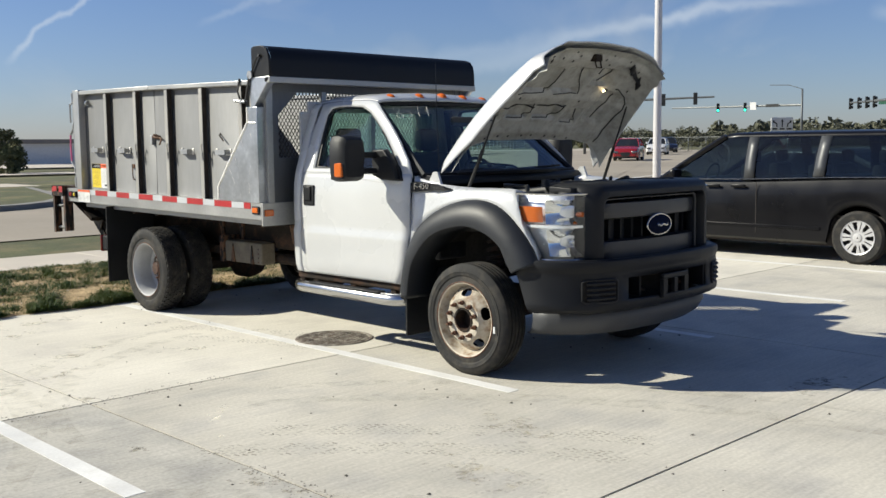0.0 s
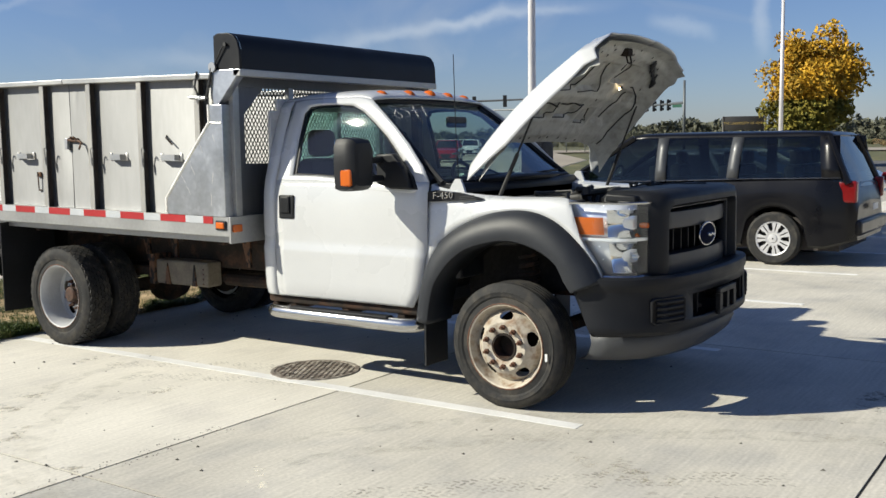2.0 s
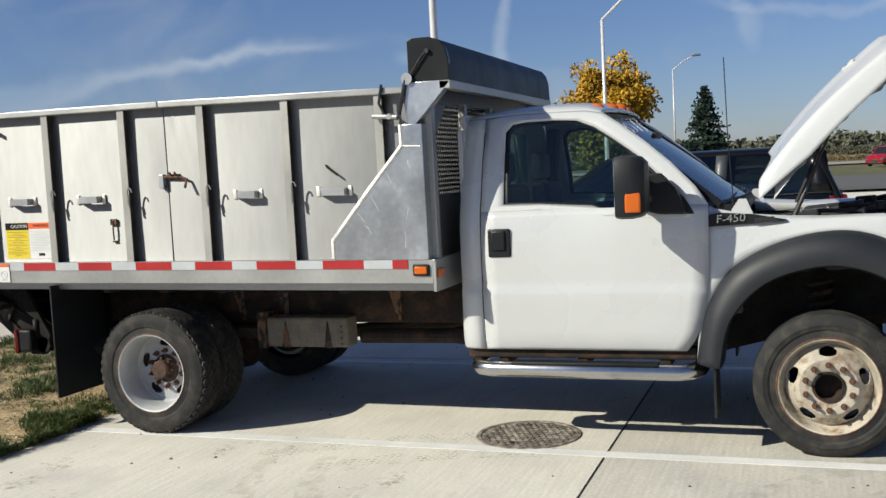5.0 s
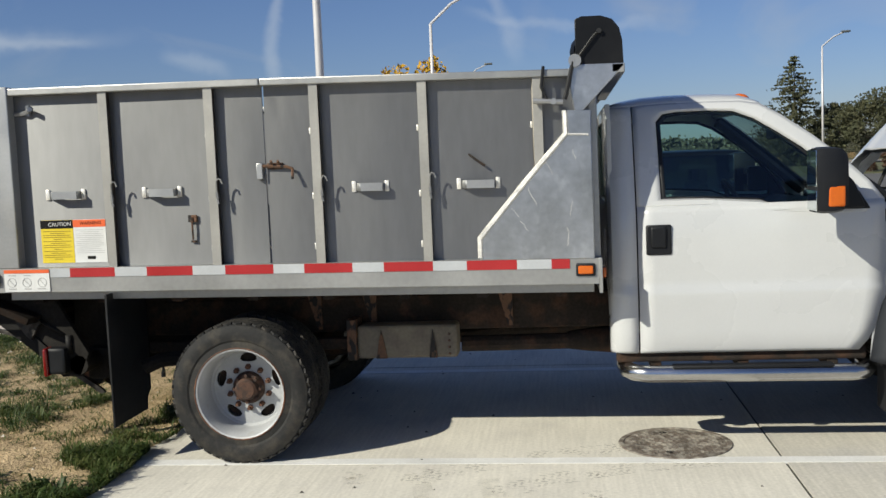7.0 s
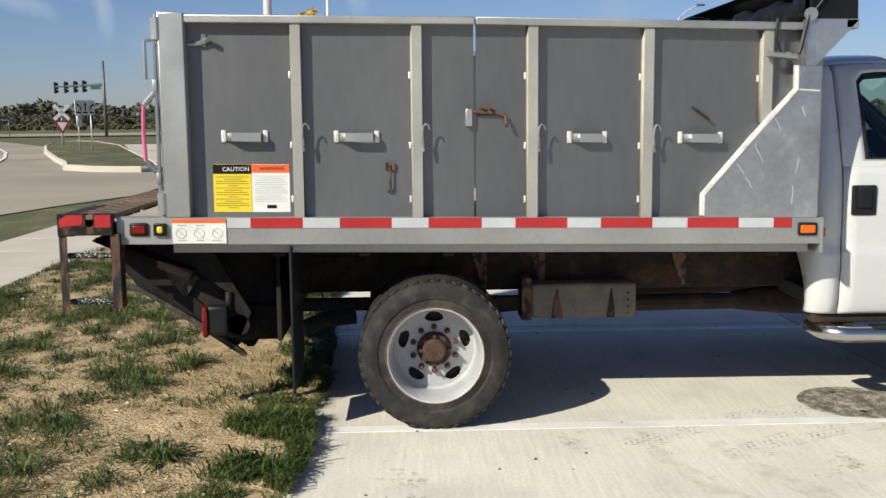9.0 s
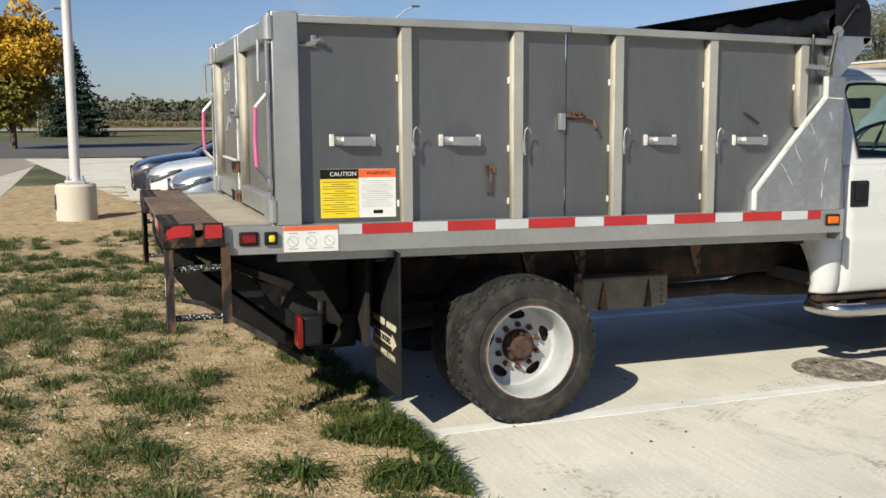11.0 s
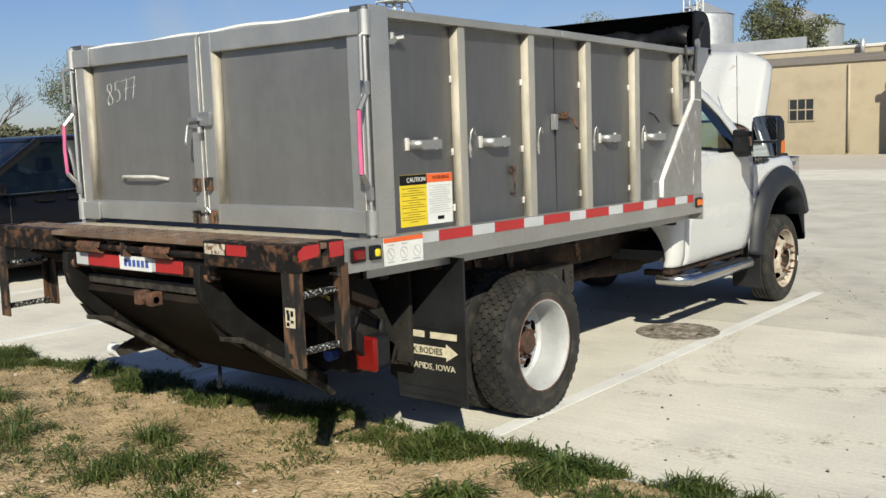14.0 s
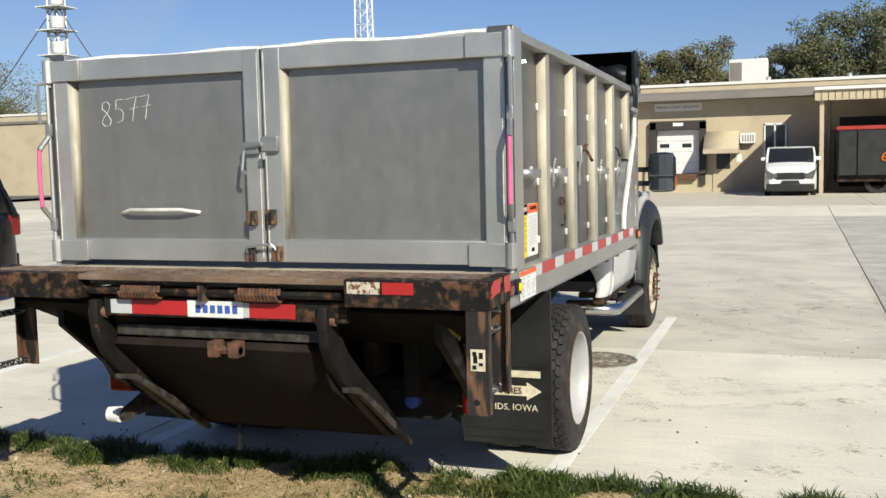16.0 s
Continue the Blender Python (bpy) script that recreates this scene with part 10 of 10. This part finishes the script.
    # lamps, trim, handles, mirrors
    for s in (-1, 1):
        e = half(L / 2 - 0.12)
        hz = belt_z(L / 2 - 0.25) - 0.10
        outline = [(half(L / 2 - 0.52 + 0.09 * k) - 0.004, L / 2 - 0.52 + 0.09 * k) for k in range(6)] + [(hw * 0.80, L / 2 + 0.004), (hw * 0.66, L / 2 + 0.008), (hw * 0.50, L / 2 + 0.008)]
        rows2 = []
        for dz in (0.0, 0.5, 1.0):
            rows2.append([(s * x, y, min(belt_z(min(y, L / 2 - 0.12)) - 0.05, hz + 0.13) - (0.05 + 0.11 * k / 8) * dz - 0.01) for k, (x, y) in enumerate(outline)])
        part("headlamp", sheet(B(), rows2), HEADGREY, t, "dark-rimmed clear headlamp", thick=0.012, offset=0)
        part("turn_lamp", box(B(), min(s * (e - 0.01), s * (e + 0.012)), max(s * (e - 0.01), s * (e + 0.012)), L / 2 - 0.34, L / 2 - 0.24, hz - 0.07, hz + 0.05, 0.01), AMBER, t)
        e2 = half(-L / 2 + 0.10)
        tz = belt_z(-L / 2 + 0.2) - 0.16
        part("tail_lamp", box(B(), min(s * (e2 - 0.10), s * (e2 + 0.014)), max(s * (e2 - 0.10), s * (e2 + 0.014)), -L / 2 - 0.005, -L / 2 + 0.22, tz - 0.16, tz + 0.12, 0.03), REDLENS, t, "red tail lamp")
        part("wing_mirror", box(B(), min(s * (hw - 0.06), s * (hw + 0.16)), max(s * (hw - 0.06), s * (hw + 0.16)), f0 - 0.42, f0 - 0.30, belt_z(f0 - 0.3) + 0.02, belt_z(f0 - 0.3) + 0.17, 0.04), paint, t)
        for y in (f0 - 0.95, f0 - 1.35 if r0 < -1.6 else f0 - 1.9):
            part("door_handle", box(B(), min(s * (hw - 0.01), s * (hw + 0.02)), max(s * (hw - 0.01), s * (hw + 0.02)), y - 0.11, y + 0.11, zb - 0.10, zb - 0.06, 0.01), paint, t)
        part("side_strip", box(B(), min(s * (hw - 0.01), s * (hw + 0.008)), max(s * (hw - 0.01), s * (hw + 0.008)), wheels[0] + R + 0.15, wheels[1] - R - 0.15, 0.42, 0.46, 0.004), paint, t)
        for y in (f0 - 0.52, f0 - 1.62):
            part("door_seam", box(B(), min(s * (hw - 0.005), s * (hw + 0.002)), max(s * (hw - 0.005), s * (hw + 0.002)), y - 0.004, y + 0.004, 0.34, zb - 0.02), RUBBERB, t)
    part("front_grille", prism(B(), [(-0.30, 0.62), (0.30, 0.62), (0.36, 0.50), (0.24, 0.36), (-0.24, 0.36), (-0.36, 0.50)], "y", L / 2 - 0.06, L / 2 + 0.014, 0.01), SIGNAL, t)
    part("lower_grille", box(B(), -0.60, 0.60, L / 2 - 0.06, L / 2 + 0.010, 0.26, 0.33, 0.02), SIGNAL, t)
    part("rear_bumper", box(B(), -hw * 0.82, hw * 0.82, -L / 2 - 0.06, -L / 2 + 0.08, 0.40, 0.60, 0.04), paint, t)
    part("plate", box(B(), -0.16, 0.16, -L / 2 - 0.066, -L / 2 - 0.058, 0.70, 0.78), SIGNW, t)
    return t


def put(t, x, y, deg):
    t.matrix_basis = pose(x, y, land(x, y), 0, 0, deg)


VANGLASS = pane("minivan_glass", (0.22, 0.27, 0.27), 0.05)
# grey stands in for the sky reflected in black pillars
PILLARGREY = mat("glossy_grey_pillar", (0.06, 0.064, 0.070), 0.45, 0.2, var=0.15, coarse=3, bump=0.0, coat=0.1)
van = car("minivan", "black minivan with silver hubcaps and dark windows", VANBLACK, 5.15, 1.98, 1.06, 1.73, [(1.2, 1.04), (1.7, 1.01), (2.25, 0.90), (2.5, 0.78), (2.58, 0.55)], [(-2.58, 0.75), (-2.54, 1.0), (-2.4, 1.14), (-1.5, 1.12), (0, 1.06)], (-1.585, 1.50), 0.345, (1.45, 0.42, -2.22, -2.48, 0.77), VANGLASS, posts=False)
for s in (-1, 1):
    for y, lean, w in ((-0.02, 0.0, 0.075), (-1.02, -0.04, 0.075), (-2.28, 0.06, 0.12)):
        b = B()
        z0 = 1.08 if y > -0.5 else 1.12
        rows = [[(s * (0.925 - 0.155 * f + 0.024 * math.sin(math.pi * f)), y + k * w + lean * f, z0 + (1.665 - z0) * f) for k in (-1, 0, 1)] for f in (0, 0.25, 0.5, 0.75, 1)]
        part("pillar_panel", sheet(b, rows), PILLARGREY if y > -2 else VANBLACK, van, thick=0.012, offset=0)
    b = B()
    rod(b, [(s * 0.925, -2.4, 1.135), (s * 0.93, -1.2, 1.115), (s * 0.93, 0.0, 1.075), (s * 0.93, 1.2, 1.06)], 0.0045, 5)
    part("window_trim", b, HEADGREY, van)
for y, xs_ in ((0.25, (-0.42, 0.42)), (-0.75, (-0.42, 0.42)), (-1.65, (-0.5, 0.0, 0.5))):
    for x in xs_:
        b = B()
        box(b, x - 0.24, x + 0.24, y - 0.14, y + 0.02, 0.75, 1.28, 0.05)
        box(b, x - 0.12, x + 0.12, y - 0.14, y - 0.02, 1.29, 1.47, 0.04)
        part("seat", b, DARK, van)
b = B()
rod(b, [(-0.4 + 0.17 * math.cos(a), 0.85 - 0.05 * math.sin(a), 1.13 + 0.15 * math.sin(a)) for a in [2 * math.pi * k / 16 for k in range(17)]], 0.016, 5)
part("steering_wheel", b, DARK, van)
put(van, 7.84, 2.17, 0)
silver = car("sedan", "silver-blue sedan parked nose to the grass", SILVERP, 4.85, 1.86, 0.92, 1.47, [(0.9, 0.98), (1.6, 0.93), (2.1, 0.85), (2.34, 0.76), (2.43, 0.64)], [(-2.43, 0.7), (-2.38, 0.95), (-1.9, 1.02), (-1.4, 1.0), (0, 0.97)], (-1.40, 1.45), 0.335, (1.15, 0.25, -0.95, -1.85, 0.62), group="parked sedans")
put(silver, 10.1, 2.86, 0)
white = car("sedan", "white sedan parked nose to the grass", WHITEC, 4.9, 1.86, 0.92, 1.47, [(0.9, 0.98), (1.6, 0.93), (2.12, 0.85), (2.36, 0.76), (2.45, 0.64)], [(-2.45, 0.7), (-2.38, 0.95), (-1.9, 1.02), (-1.4, 1.0), (0, 0.97)], (-1.40, 1.47), 0.335, (1.15, 0.25, -0.95, -1.85, 0.62), group="parked sedans")
put(white, 12.65, 3.05, 0)
navy = car("sedan", "dark navy sedan parked nose to the grass", NAVY, 4.9, 1.86, 0.92, 1.47, [(0.9, 0.98), (1.6, 0.93), (2.12, 0.85), (2.36, 0.76), (2.45, 0.64)], [(-2.45, 0.7), (-2.38, 0.95), (-1.9, 1.02), (-1.4, 1.0), (0, 0.97)], (-1.40, 1.47), 0.335, (1.15, 0.25, -0.95, -1.85, 0.62), group="parked sedans")
put(navy, 15.2, 3.25, 0)
cargo = car("cargo_van", "white high cargo van facing out", WHITEC, 5.4, 1.92, 1.25, 1.93, [(1.5, 1.38), (2.0, 1.28), (2.45, 1.10), (2.62, 0.9), (2.7, 0.5)], [(-2.7, 0.9), (-2.66, 1.6), (-2.0, 1.7), (0.55, 1.7), (0.75, 1.40)], (-1.65, 1.75), 0.36, (1.95, 1.15, -2.55, -2.65, 0.84))
part("cargo_grille", box(B(), -0.52, 0.52, 2.66, 2.712, 0.66, 0.92, 0.02), SIGNAL, cargo)
part("lower_bumper", box(B(), -0.88, 0.88, 2.58, 2.73, 0.20, 0.50, 0.04), SIGNAL, cargo)
for s in (-1, 1):
    part("lamp_surround", prism(B(), [(s * 0.55, 0.84), (s * 0.86, 1.02), (s * 0.90, 0.90), (s * 0.84, 0.70), (s * 0.62, 0.70)], "y", 2.55, 2.716), HEADGREY, cargo)
cargo.matrix_basis = pose(-2.05, -33.6, -0.08)
red = car("suv", "small red crossover on the road", REDP, 4.5, 1.84, 1.0, 1.62, [(0.9, 1.06), (1.6, 0.98), (2.1, 0.84), (2.25, 0.5)], [(-2.25, 0.8), (-2.2, 1.05), (-1.5, 1.06), (0, 1.05)], (-1.32, 1.36), 0.35, (1.1, 0.35, -1.75, -2.15, 0.66))
put(red, 54.5, 37.2, 118)
wc = car("suv", "white crossover on the road", WHITEC, 4.5, 1.84, 1.0, 1.62, [(0.9, 1.06), (1.6, 0.98), (2.1, 0.84), (2.25, 0.5)], [(-2.25, 0.8), (-2.2, 1.05), (-1.5, 1.06), (0, 1.05)], (-1.32, 1.36), 0.35, (1.1, 0.35, -1.75, -2.15, 0.66))
put(wc, 76, 48.8, 118)
dc = car("suv", "dark blue minivan on the road", NAVY, 5.0, 1.95, 1.05, 1.74, [(0.9, 1.06), (1.6, 0.98), (2.1, 0.84), (2.5, 0.5)], [(-2.5, 0.8), (-2.4, 1.05), (-1.5, 1.06), (0, 1.05)], (-1.42, 1.5), 0.35, (1.3, 0.45, -2.1, -2.4, 0.68))
put(dc, 92, 58, 128)
rt = car("suv", "red pickup-sized vehicle parked far off", REDP, 4.9, 1.95, 1.1, 1.8, [(0.9, 1.12), (1.6, 1.08), (2.1, 0.98), (2.45, 0.6)], [(-2.45, 0.9), (-2.4, 1.1), (-1.5, 1.12), (0, 1.1)], (-1.45, 1.5), 0.38, (1.0, 0.35, -1.0, -1.2, 0.68))
put(rt, 92, -7.0, 60)
